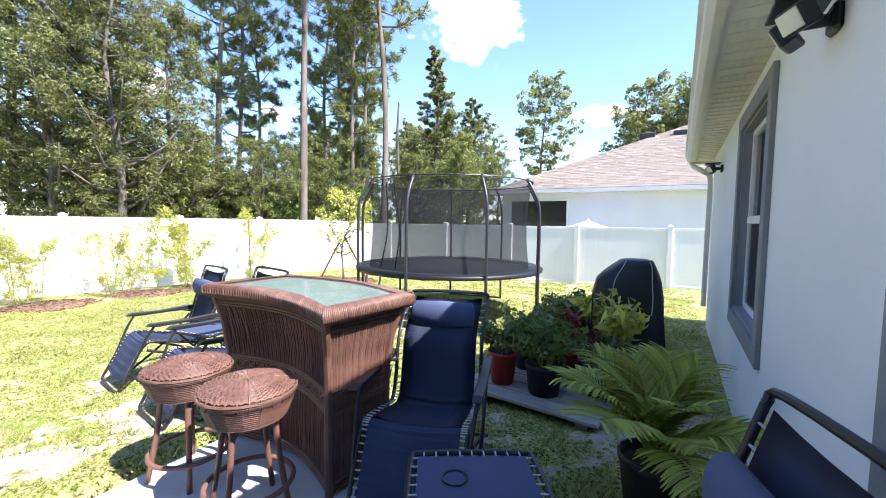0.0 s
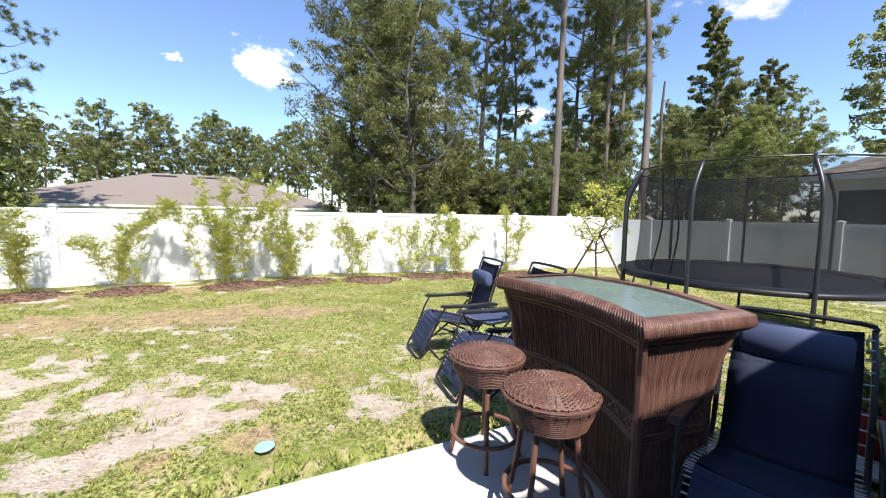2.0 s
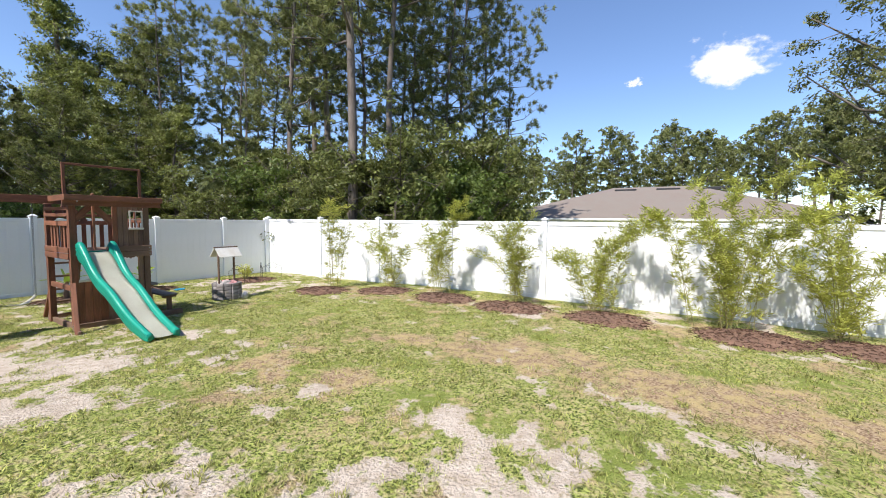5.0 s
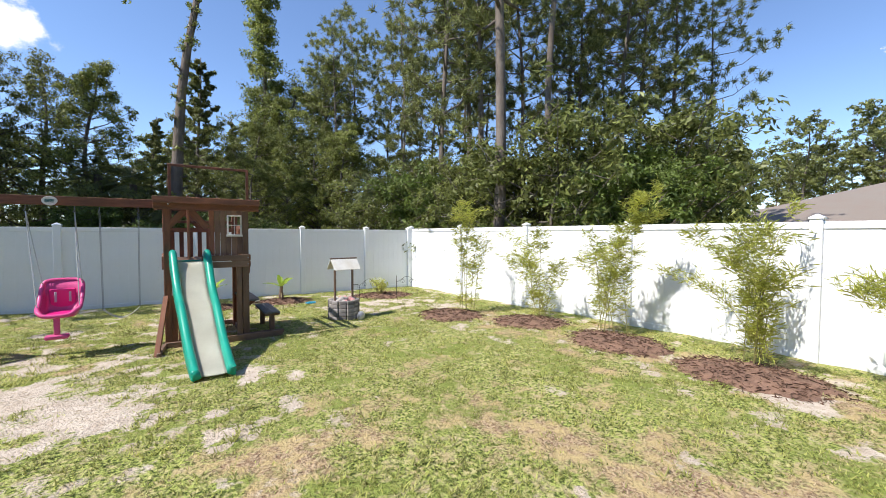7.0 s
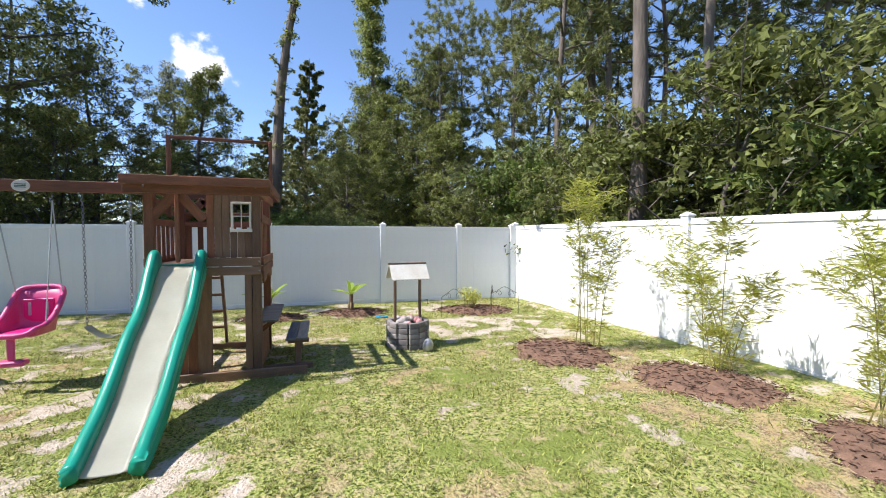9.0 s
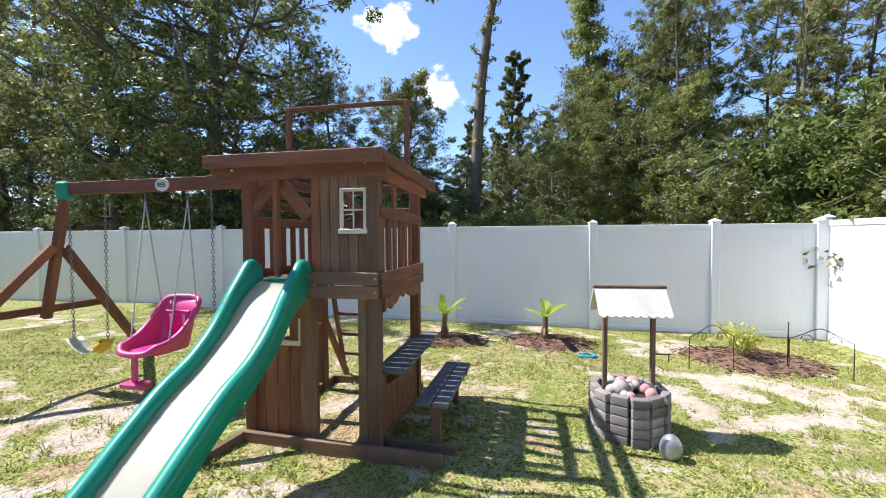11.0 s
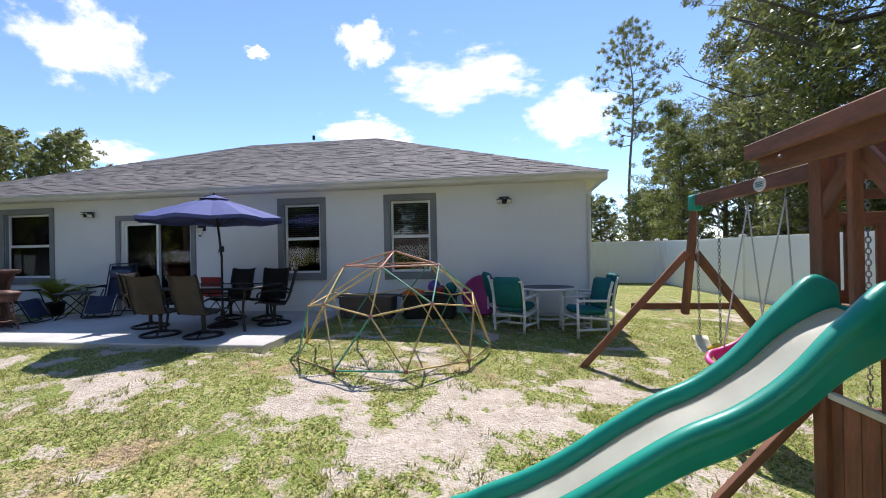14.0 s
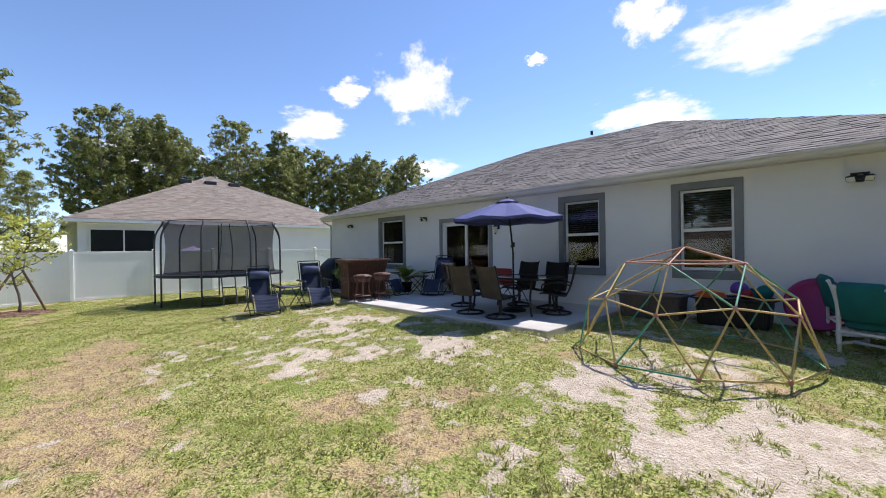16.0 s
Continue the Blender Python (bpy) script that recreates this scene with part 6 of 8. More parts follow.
def lounge_table(label, at, rz):
    t = thing("lounge_side_table", label, "table", at, rz, "folding sling tables")
    hw, hd, z = 0.25, 0.27, 0.52
    loop = smooth_path([(-hw, -hd + 0.06, z), (-hw, hd - 0.06, z), (-hw + 0.06, hd, z), (hw - 0.06, hd, z), (hw, hd - 0.06, z), (hw, -hd + 0.06, z), (hw - 0.06, -hd, z), (-hw + 0.06, -hd, z), (-hw, -hd + 0.06, z)], 4)[:-1]
    part("rim", tube(loop, 0.0125, 8, closed=True), M_BLACKMETAL, t)
    part("top", boxes((-hw + 0.025, -hd + 0.025, z - 0.004, hw - 0.025, hd - 0.025, z + 0.004), bevel=0.003), M_NAVY, t)
    part("cup_holder", lathe([(0.0, z - 0.05), (0.038, z - 0.05), (0.043, z + 0.008), (0.05, z + 0.01), (0.05, z + 0.006), (0.036, z + 0.002), (0.03, z - 0.03), (0.0, z - 0.03)], 18, None, (-0.08, 0.1, 0)), M_BLACKMETAL, t)
    bm = bmesh.new()
    for k in range(9):
        u = -hd + 0.05 + k * (2 * hd - 0.1) / 8
        for s in (-1, 1):
            tube([(s * hw, u, z + 0.008), (s * (hw - 0.03), u + 0.005, z + 0.006)], 0.0036, 5, bm)
            tube([(u * 0.9, s * hd, z + 0.008), (u * 0.9, s * (hd - 0.03), z + 0.006)], 0.0036, 5, bm)
    tagged(part("lacing", bm, M_CORD, t), "white elastic lacing", kind="stuff")
    for s in (-1, 1):
        for d in (-1, 1):
            part("leg", tube([(s * (hw - 0.02), d * (hd - 0.06), z - 0.01), (s * (hw - 0.02), -d * (hd - 0.02), 0.012)], 0.011, 7), M_BLACKMETAL, t)
    for d in (-1, 1):
        part("ground_bar", tube([(-hw + 0.02, d * (hd - 0.02), 0.012), (hw - 0.02, d * (hd - 0.02), 0.012)], 0.011, 7), M_BLACKMETAL, t)
    return t


lounge_table("folding navy sling side table between two loungers", (-4.35, 8.5, gz(-4.3, 8.5)), 12)
lounge_table("folding navy sling side table with a cup holder", (-1.02, 7.52, 0.15), 32)


# ---- wicker bar and stools ----
def wicker_bar():
    t = thing("wicker_bar", "brown woven wicker bar with a rippled glass top", "bar")
    z0 = 0.15
    n = 40
    def plan(u, grow):
        """Outline of the bar, counter-clockwise from the front right corner."""
        a = u * 4
        cx, cy = -2.50, 8.02
        hw, hd = 0.52 + grow, 0.21 + grow
        if a < 1:
            x, y = hw - 2 * hw * a, -hd + 0.12 * math.sin(math.pi * a)
        elif a < 2:
            x, y = -hw, -hd + 2 * hd * (a - 1)
        elif a < 3:
            x, y = -hw + 2 * hw * (a - 2), hd + 0.12 * math.sin(math.pi * (a - 2))
        else:
            x, y = hw, hd - 2 * hd * (a - 3)
        r = math.radians(-6)
        return cx + x * math.cos(r) - y * math.sin(r), cy + x * math.sin(r) + y * math.cos(r)
    def flare(z):
        return 0.0 + 0.07 * max(0, (z - 0.55) / 0.45) ** 2 * (1 if z > 0.55 else 0)
    zs = [0.02, 0.15, 0.3, 0.45, 0.6, 0.75, 0.88, 0.98]
    us = [i / 120 for i in range(120)]
    bm = bmesh.new()
    rows = [[bm.verts.new((*plan(u, flare(z) - 0.015), z0 + z)) for u in us] for z in zs]
    for a, b in zip(rows, rows[1:]):
        for k in range(len(us)):
            bm.faces.new((a[k], a[(k + 1) % len(us)], b[(k + 1) % len(us)], b[k]))
    # backing behind the strands, its colour darkened as shade
    part("core", bm, M_WICKERSHADE, t)
    bm = bmesh.new()
    for k in range(220):
        u = k / 220
        sway = 0.0009 * math.sin(k * 2.1)
        tube([(*plan((u + sway * (i % 2)) % 1, flare(z) + 0.004 * ((i + k) % 2)), z0 + z) for i, z in enumerate(zs)], 0.0058, 5, bm, caps=False)
    tagged(part("weave_panel", bm, M_WICKER, t, smooth=True), kind="stuff")
    bm = bmesh.new()
    for z in (0.03, 0.05, 0.07, 0.46, 0.475, 0.49, 0.56, 0.575, 0.92, 0.94, 0.96):
        tube([(*plan(u, flare(z) + 0.008), z0 + z) for u in us], 0.0085, 5, bm, closed=True)
    tagged(part("weave_band", bm, M_WICKER, t, smooth=True), kind="stuff")
    bm = bmesh.new()
    for k in range(60):
        u = k / 60
        tube([(*plan(u, 0.006), z0 + 0.495), (*plan((u + 1 / 60) % 1, 0.006), z0 + 0.555)], 0.006, 4, bm)
        tube([(*plan((u + 1 / 60) % 1, 0.006), z0 + 0.495), (*plan(u, 0.006), z0 + 0.555)], 0.006, 4, bm)
    tagged(part("lattice_band", bm, M_WICKER, t), kind="stuff")
    for u in (0.0, 0.25, 0.5, 0.75):
        part("corner_pole", tube([(*plan(u, flare(z) + 0.004), z0 + z * 1.0) for z in (0.0, 0.3, 0.6, 0.8, 0.97)], 0.022, 8), M_WICKER, t)
    bm = bmesh.new()
    prof = ((0.045, 0.98), (0.10, 0.975), (0.125, 1.0), (0.12, 1.035), (0.09, 1.05), (0.05, 1.048))
    rows = [[bm.verts.new((*plan(u, g + 0.005 * math.sin(u * 1500 + i * 2)), z0 + z)) for u in [j / 240 for j in range(240)]] for i, (g, z) in enumerate(prof)]
    rows.append(rows[0])
    for a, b in zip(rows, rows[1:]):
        for k in range(240):
            bm.faces.new((a[k], a[(k + 1) % 240], b[(k + 1) % 240], b[k]))
    rim = part("top_rim", bm, M_WICKER, t, "thick braided wicker rim")
    bm = bmesh.new()
    for k in range(230):
        tube([(*plan((k / 230 + 0.0016 * i) % 1, g + (0.004 if 0 < i < 5 else 0)), z0 + z + (0.004 if i > 2 else 0)) for i, (g, z) in enumerate(prof)], 0.0065, 5, bm, caps=False)
    tagged(part("braid", bm, M_WICKER, rim, smooth=True), kind="stuff")
    bm = bmesh.new()
    bm.faces.new([bm.verts.new((*plan(u, 0.055), z0 + 1.043)) for u in us][::-1])
    g = bmesh.ops.extrude_face_region(bm, geom=bm.faces[:])
    bmesh.ops.translate(bm, verts=[v for v in g["geom"] if isinstance(v, bmesh.types.BMVert)], vec=(0, 0, -0.006))
    bmesh.ops.recalc_face_normals(bm, faces=bm.faces)
    part("glass_top", bm, M_TABLEGLASS, t, "green rippled glass inset")
    return t


wicker_bar()


def bar_stool(label, at, rz):
    t = thing("bar_stool", label, "stool", at, rz, "wicker bar stools")
    zs = 0.63
    R = 0.215
    bm = bmesh.new()
    prof = [(0.005, zs + 0.055)] + [(R * i / 26, zs + 0.055 - 0.03 * (i / 26) ** 3 + 0.0035 * (i % 2)) for i in range(1, 27)] + [(R + 0.012, zs + 0.012), (R + 0.012, zs - 0.005), (R, zs - 0.015)]
    lathe(prof, 40, bm)
    # dome under the coils, in the wicker colour darkened for shade in the gaps
    st = part("seat", bm, M_WICKERSHADE, t, "round domed seat of woven wicker")
    bm = bmesh.new()
    for i in range(1, 25):
        r = R * i / 24
        n = 12 + 3 * i
        tube([(r * math.cos(j * math.tau / n), r * math.sin(j * math.tau / n), zs + 0.061 - 0.03 * (i / 24) ** 3 + 0.0045 * (-1) ** (j + i)) for j in range(n)], 0.0058, 5, bm, closed=True)
    tagged(part("seat_weave", bm, M_WICKER, st, smooth=True), kind="stuff")
    bm = bmesh.new()
    for k in range(28):
        a = k * math.tau / 28
        tube([(r * math.cos(a), r * math.sin(a), z) for r, z in ((0.01, zs + 0.064), (0.1, zs + 0.062), (0.17, zs + 0.052), (R + 0.01, zs + 0.03), (R + 0.014, zs - 0.01))], 0.0042, 4, bm)
    tagged(part("weave_spokes", bm, M_WICKER, st, smooth=True), kind="stuff")
    bm = bmesh.new()
    for k in range(13):
        u = k / 12
        r = R + 0.012 - 0.05 * u
        z = zs + 0.018 - 0.13 * u
        tube([(r * math.cos(j * math.tau / 36) * (1 + 0.006 * (-1) ** j), r * math.sin(j * math.tau / 36) * (1 + 0.006 * (-1) ** j), z) for j in range(36)], 0.0075, 5, bm, closed=True)
    tagged(part("apron", bm, M_WICKER, t), kind="stuff")
    for k in range(4):
        a = math.pi / 4 + k * math.pi / 2
        d = Vector((math.cos(a), math.sin(a), 0))
        part("leg", tube(smooth_path([d * 0.13 + Vector((0, 0, zs - 0.02)), d * 0.155 + Vector((0, 0, 0.33)), d * 0.215 + Vector((0, 0, 0.0))], 4), 0.0145, 8), M_CANE, t, smooth=True)
        p, q = d * 0.15 + Vector((0, 0, 0.43)), Vector((math.cos(a + 0.8), math.sin(a + 0.8), 0)) * 0.11 + Vector((0, 0, zs - 0.09))
        part("brace", tube(smooth_path([p, (p + q) / 2 + Vector((0, 0, 0.05)), q], 3), 0.009, 6), M_CANE, t)
    part("foot_ring", tube([(0.205 * math.cos(j * math.tau / 32), 0.205 * math.sin(j * math.tau / 32), 0.17) for j in range(32)], 0.0135, 8, closed=True), M_CANE, t, smooth=True)
    return t


bar_stool("wicker bar stool with a round woven seat", (-2.86, 7.50, 0.13), 15)
bar_stool("wicker bar stool with sun-lit woven seat", (-2.27, 7.48, 0.15), -20)


# ---- dining set and umbrella ----
dining = thing("dining_table", "dark bronze patio dining table with a glass top", "table", (-1.75, 3.68, 0.15))
part("tabletop", boxes((-0.5, -0.85, 0.69, 0.5, 0.85, 0.705), bevel=0.006), M_PANE, dining, "smoked glass top")
part("rim", tube(smooth_path([(-0.5, -0.75, 0.695), (-0.5, 0.75, 0.695), (-0.4, 0.86, 0.695), (0.4, 0.86, 0.695), (0.5, 0.75, 0.695), (0.5, -0.75, 0.695), (0.4, -0.86, 0.695), (-0.4, -0.86, 0.695), (-0.5, -0.75, 0.695)], 4)[:-1], 0.02, 8, closed=True), M_BRONZE, dining)
for sx in (-1, 1):
    for sy in (-1, 1):
        part("leg", tube(smooth_path([(sx * 0.43, sy * 0.74, 0.69), (sx * 0.40, sy * 0.68, 0.35), (sx * 0.42, sy * 0.72, 0.0)], 4), 0.02, 8), M_BRONZE, dining)
    part("stretcher", tube([(sx * 0.40, -0.7, 0.62), (sx * 0.40, 0.7, 0.62)], 0.014, 7), M_BRONZE, dining)


def sling_chair(label, at, rz, fabric, master=None):
    t = thing("swivel_chair", label, "chair", at, rz, "swivel chairs round the dining table")
    ring = [(0.27 * math.cos(k * math.tau / 32), 0.27 * math.sin(k * math.tau / 32), 0.018) for k in range(32)]
    part("base_ring", tube(ring, 0.018, 8, closed=True), M_BRONZE, t)
    for k in range(4):
        a = k * math.pi / 2 + 0.4
        part("base_spoke", tube([(0.27 * math.cos(a), 0.27 * math.sin(a), 0.02), (0.1 * math.cos(a), 0.1 * math.sin(a), 0.07), (0, 0, 0.09)], 0.013, 7), M_BRONZE, t)
    part("pedestal", lathe([(0.03, 0.07), (0.026, 0.3), (0.05, 0.34), (0.0, 0.35)], 12), M_BRONZE, t)
    side = smooth_path([(0, -0.28, 0.40), (0, -0.2, 0.42), (0, 0.14, 0.37), (0, 0.22, 0.41), (0, 0.30, 0.65), (0, 0.37, 0.93), (0, 0.41, 0.97)], 4)
    W = 0.255
    for s in (-1, 1):
        part("side_frame", tube([(s * W, p.y, p.z) for p in side], 0.014, 8), M_BRONZE, t)
        part("armrest", tube(smooth_path([(s * W, 0.27, 0.57), (s * (W + 0.04), 0.1, 0.62), (s * (W + 0.04), -0.16, 0.60), (s * (W + 0.03), -0.24, 0.54), (s * W, -0.2, 0.42)], 4), 0.015, 8), M_BRONZE, t)
    part("seat_support", tube([(-W, 0.0, 0.37), (0, 0, 0.34), (W, 0.0, 0.37)], 0.014, 7), M_BRONZE, t)
    bm = bmesh.new()
    rows = [[bm.verts.new((x * W, p.y, p.z - 0.02 * (1 - x * x))) for x in (-1, -0.5, 0, 0.5, 1)] for p in side]
    for a, b in zip(rows, rows[1:]):
        for k in range(4):
            bm.faces.new((a[k], a[k + 1], b[k + 1], b[k]))
    bmesh.ops.solidify(bm, geom=bm.faces[:], thickness=0.008)
    part("sling", bm, fabric, t, smooth=True)
    return t


SC = "brown mesh swivel patio chair drawn up to the dining table"
sling_chair("tan mesh swivel patio chair with its back to the lawn", (-2.5, 4.18, 0.15), 96, M_TANSLING)
sling_chair("tan mesh swivel patio chair with its back to the lawn", (-2.56, 3.38, 0.15), 84, M_TANSLING)
sling_chair("dark mesh swivel patio chair at the end of the table", (-1.5, 2.84, 0.15), 205, M_DARKSLING)
sling_chair("dark mesh swivel patio chair on the house side", (-1.0, 3.28, 0.15), -88, M_DARKSLING)
sling_chair("dark mesh swivel patio chair on the house side", (-0.98, 4.06, 0.15), -96, M_DARKSLING)
sling_chair("dark mesh swivel patio chair at the far end of the table", (-1.85, 4.98, 0.15), 10, M_DARKSLING)


def umbrella():
    t = thing("patio_umbrella", "blue canvas patio umbrella on a tilted dark pole", "umbrella", (-1.75, 3.66, 0.15))
    part("base", lathe([(0.0, 0.0), (0.24, 0.0), (0.25, 0.03), (0.2, 0.06), (0.04, 0.09), (0.035, 0.28), (0.0, 0.28)], 24), M_BRONZE, t)
    top = Vector((0.0, 0.12, 2.28))
    part("pole", tube([(0, 0, 0.05), (0.0, 0.0, 1.2), (0.0, 0.05, 1.65), top], 0.019, 10), M_BRONZE, t)
    crank = part("crank_box", boxes((-0.035, -0.03, 1.30, 0.035, 0.03, 1.40), bevel=0.01), M_BRONZE, t)
    part("crank_handle", tube([(-0.035, 0, 1.35), (-0.09, -0.01, 1.34), (-0.1, -0.02, 1.28)], 0.007, 6), M_CHAIN, crank)
    part("finial", lathe([(0.0, 2.36), (0.02, 2.34), (0.028, 2.31), (0.015, 2.28), (0.03, 2.26)], 12, None, (0, 0.12, 0)), M_BRONZE, t)
    k = 8
    bm = bmesh.new()
    cen = bm.verts.new(top)
    rings = []
    for u in (0.12, 0.4, 0.7, 1.0):
        row = []
        for i in range(k * 4):
            a = i * math.tau / (k * 4) + 0.2
            f = abs((i % 4) - 2) / 2
            r = 1.15 * u * (0.925 + 0.075 * f)
            z = 2.26 - 0.37 * u ** 1.15 - 0.035 * (1 - f) * u
            row.append(bm.verts.new((r * math.cos(a), 0.12 + r * math.sin(a), z)))
        rings.append(row)
    for i in range(k * 4):
        bm.faces.new((cen, rings[0][i], rings[0][(i + 1) % (k * 4)]))
        for a, b in zip(rings, rings[1:]):
            bm.faces.new((a[i], b[i], b[(i + 1) % (k * 4)], a[(i + 1) % (k * 4)]))
    val = [bm.verts.new(v.co + Vector((0, 0, -0.055))) for v in rings[-1]]
    for i in range(k * 4):
        bm.faces.new((rings[-1][i], val[i], val[(i + 1) % (k * 4)], rings[-1][(i + 1) % (k * 4)]))
    cn = part("canopy", bm, M_UMBRELLA, t)
    bm = bmesh.new()
    c2 = bm.verts.new(top + Vector((0, 0, 0.035)))
    row = [bm.verts.new((0.24 * math.cos(i * math.tau / 16), 0.12 + 0.24 * math.sin(i * math.tau / 16), 2.225)) for i in range(16)]
    for i in range(16):
        bm.faces.new((c2, row[i], row[(i + 1) % 16]))
    part("vent", bm, M_UMBRELLA, cn)
    for i in range(k):
        a = i * math.tau / k + 0.2
        e = Vector((1.14 * math.cos(a), 0.12 + 1.14 * math.sin(a), 1.87))
        rib = part("rib", tube([top + Vector((0, 0, -0.05)), e], 0.008, 5), M_BRONZE, t)
        part("strut", tube([(0, 0.06, 1.75), top.lerp(e, 0.5) + Vector((0, 0, -0.04))], 0.007, 5), M_BRONZE, rib)
    return t


umbrella()


# ---- white pipe chairs and table ----
def pipe_chair(label, at, rz):
    t = thing("pipe_chair", label, "chair", at, rz, "white pipe chairs round the table")
    W, r = 0.27, 0.021
    for s in (-1, 1):
        part("back_post", tube(smooth_path([(s * W, 0.24, 0.0), (s * W, 0.24, 0.45), (s * W, 0.28, 0.7), (s * W, 0.33, 0.86)], 4), r, 9), M_PVC, t, smooth=True)
        part("front_leg", tube([(s * W, -0.26, 0.0), (s * W, -0.26, 0.58)], r, 9), M_PVC, t, smooth=True)
        part("armrest", tube([(s * W, -0.26, 0.58), (s * W, 0.25, 0.56)], r, 9), M_PVC, t, smooth=True)
        part("side_rail", tube([(s * W, -0.26, 0.12), (s * W, 0.24, 0.12)], r * 0.9, 9), M_PVC, t, smooth=True)
        part("seat_rail", tube([(s * W, -0.26, 0.33), (s * W, 0.25, 0.27)], r * 0.9, 9), M_PVC, t, smooth=True)
        for y, z in ((-0.26, 0.58), (-0.26, 0.12), (0.24, 0.12)):
            bm = bmesh.new()
            bmesh.ops.create_uvsphere(bm, u_segments=10, v_segments=7, radius=0.028)
            e = part("elbow", bm, M_PVC, t, smooth=True)
            e.location = (s * W, y, z)
    for y, z in ((0.0, 0.12), (0.24, 0.28), (-0.26, 0.30), (0.33, 0.84)):
        part("cross_bar", tube([(-W, y, z), (W, y, z)], r * 0.9, 9), M_PVC, t, smooth=True)
    cu = part("seat_cushion", boxes((-W + 0.025, -0.27, 0.34, W - 0.025, 0.2, 0.45), bevel=0.04), M_TEAL, t, smooth=True)
    cu.matrix_basis = pose(0, 0, 0, 0, 0, 0) @ Matrix.Rotation(radians(-5), 4, "X")
    bm = boxes((-W + 0.02, -0.05, 0.0, W - 0.02, 0.06, 0.5), bevel=0.045)
    bc = part("back_cushion", bm, M_TEAL, t, smooth=True)
    bc.matrix_basis = pose(0, 0.22, 0.42, -12, 0, 0)
    return t


PCL = "white pvc pipe armchair with teal cushions in the house shade"
pipe_chair(PCL, (-1.32, -1.42, gz(-1.3, -1.4)), 60)
pipe_chair("white pvc pipe armchair seen from its side, teal cushions", (-1.42, -2.52, gz(-1.4, -2.5)), 196)
pipe_chair(PCL, (-0.62, -2.86, gz(-0.6, -2.8)), 182)
pipe_chair(PCL, (-0.58, -1.22, gz(-0.6, -1.2)), 12)
tb = thing("round_pipe_table", "round pvc table with a grey mesh top", "table", (-0.75, -2.0, gz(-0.75, -2.0)))
part("tabletop", lathe([(0.0, 0.655), (0.49, 0.655), (0.49, 0.665), (0.0, 0.665)], 36), M_OLDGREY, tb, "grey mesh top")
part("rim", tube([(0.5 * math.cos(k * math.tau / 40), 0.5 * math.sin(k * math.tau / 40), 0.655) for k in range(40)], 0.021, 8, closed=True), M_PVC, tb, smooth=True)
for k in range(4):
    a = k * math.pi / 2 + 0.5
    part("leg", tube([(0.4 * math.cos(a), 0.4 * math.sin(a), 0.65), (0.36 * math.cos(a), 0.36 * math.sin(a), 0.0)], 0.02, 9), M_PVC, tb, smooth=True)
part("foot_ring", tube([(0.37 * math.cos(k * math.tau / 32), 0.37 * math.sin(k * math.tau / 32), 0.14) for k in range(32)], 0.018, 8, closed=True), M_PVC, tb, smooth=True)

# things stored along the house wall
sled = part("saucer_sled", lathe([(0.0, 0.03), (0.2, 0.035), (0.33, 0.06), (0.37, 0.085), (0.4, 0.07), (0.38, 0.05), (0.2, 0.018), (0.0, 0.012)], 40), M_PURPLE, None, "", True)
sled.matrix_basis = pose(-0.26, -0.82, 0.5, 0, -74, 0)
tagged(sled, "round magenta plastic saucer leaning on the house wall", "sled")


def storage_bin(label, at, w, d, h, material, lid=True):
    t = thing("storage_bin", label, "bin", at)
    bm = bmesh.new()
    box(bm, -d / 2, -w / 2, 0, d / 2, w / 2, h, 0.025)
    for v in bm.verts:
        if v.co.z < h * 0.5:
            v.co.x *= 0.9
            v.co.y *= 0.95
    part("body", bm, material, t)
    part("rim", tube(smooth_path([(-d / 2, -w / 2, h), (-d / 2, w / 2, h), (d / 2, w / 2, h), (d / 2, -w / 2, h), (-d / 2, -w / 2, h)], 3)[:-1], 0.018, 6, closed=True), material, t)
    for k in range(5):
        y = -w / 2 + (k + 0.5) * w / 5
        part("rib", boxes((-d / 2 - 0.012, y - 0.012, h * 0.12, -d / 2 + 0.012, y + 0.012, h * 0.92), bevel=0.005), material, t)
    return t


M_TAUPE = mat("taupe_resin", (0.12, 0.09, 0.075), 0.6, var=0.12, bump=0.1)
storage_bin("brown resin storage box beside the patio", (-0.52, 1.42, gz(-0.5, 1.4)), 1.05, 0.5, 0.42, M_TAUPE)
storage_bin("black plastic toy box filled with outdoor toys", (-0.5, 0.18, gz(-0.5, 0.2)), 1.0, 0.5, 0.44, M_COVER)


def ball(name, label, at, r, material, squash=1.0):
    bm = bmesh.new()
    bmesh.ops.create_uvsphere(bm, u_segments=18, v_segments=12, radius=r)
    b = part(name, bm, material, None, "", True)
    b.matrix_basis = pose(*at) @ Matrix.Diagonal((1, 1, squash, 1))
    return tagged(b, label, "toy")


ball("toy_ball", "violet toy ball on the toy box", (-0.5, 0.1, 0.70), 0.13, M_VIOLET)
ball("toy_ball", "teal toy ball on the toy box", (-0.48, -0.22, 0.67), 0.115, M_TEAL)
ball("toy_ball", "red toy ball on the toy box", (-0.62, -0.02, 0.64), 0.08, M_RED)
fl = part("toy_scoop", extrude_outline([(-0.2, 0), (-0.14, 0.08), (0.1, 0.11), (0.22, 0.05), (0.2, 0.0)], 0.22), M_ORANGE)
fl.matrix_basis = pose(-0.55, 0.48, 0.555, 0, 0, 80)
tagged(fl, "orange plastic toy lying on the toy box", "toy")
fl = part("toy_bag", boxes((-0.12, -0.14, 0.0, 0.12, 0.14, 0.16), bevel=0.05), M_TEAL)
fl.matrix_basis = pose(-0.42, -0.02, 0.555, 0, 0, 10)
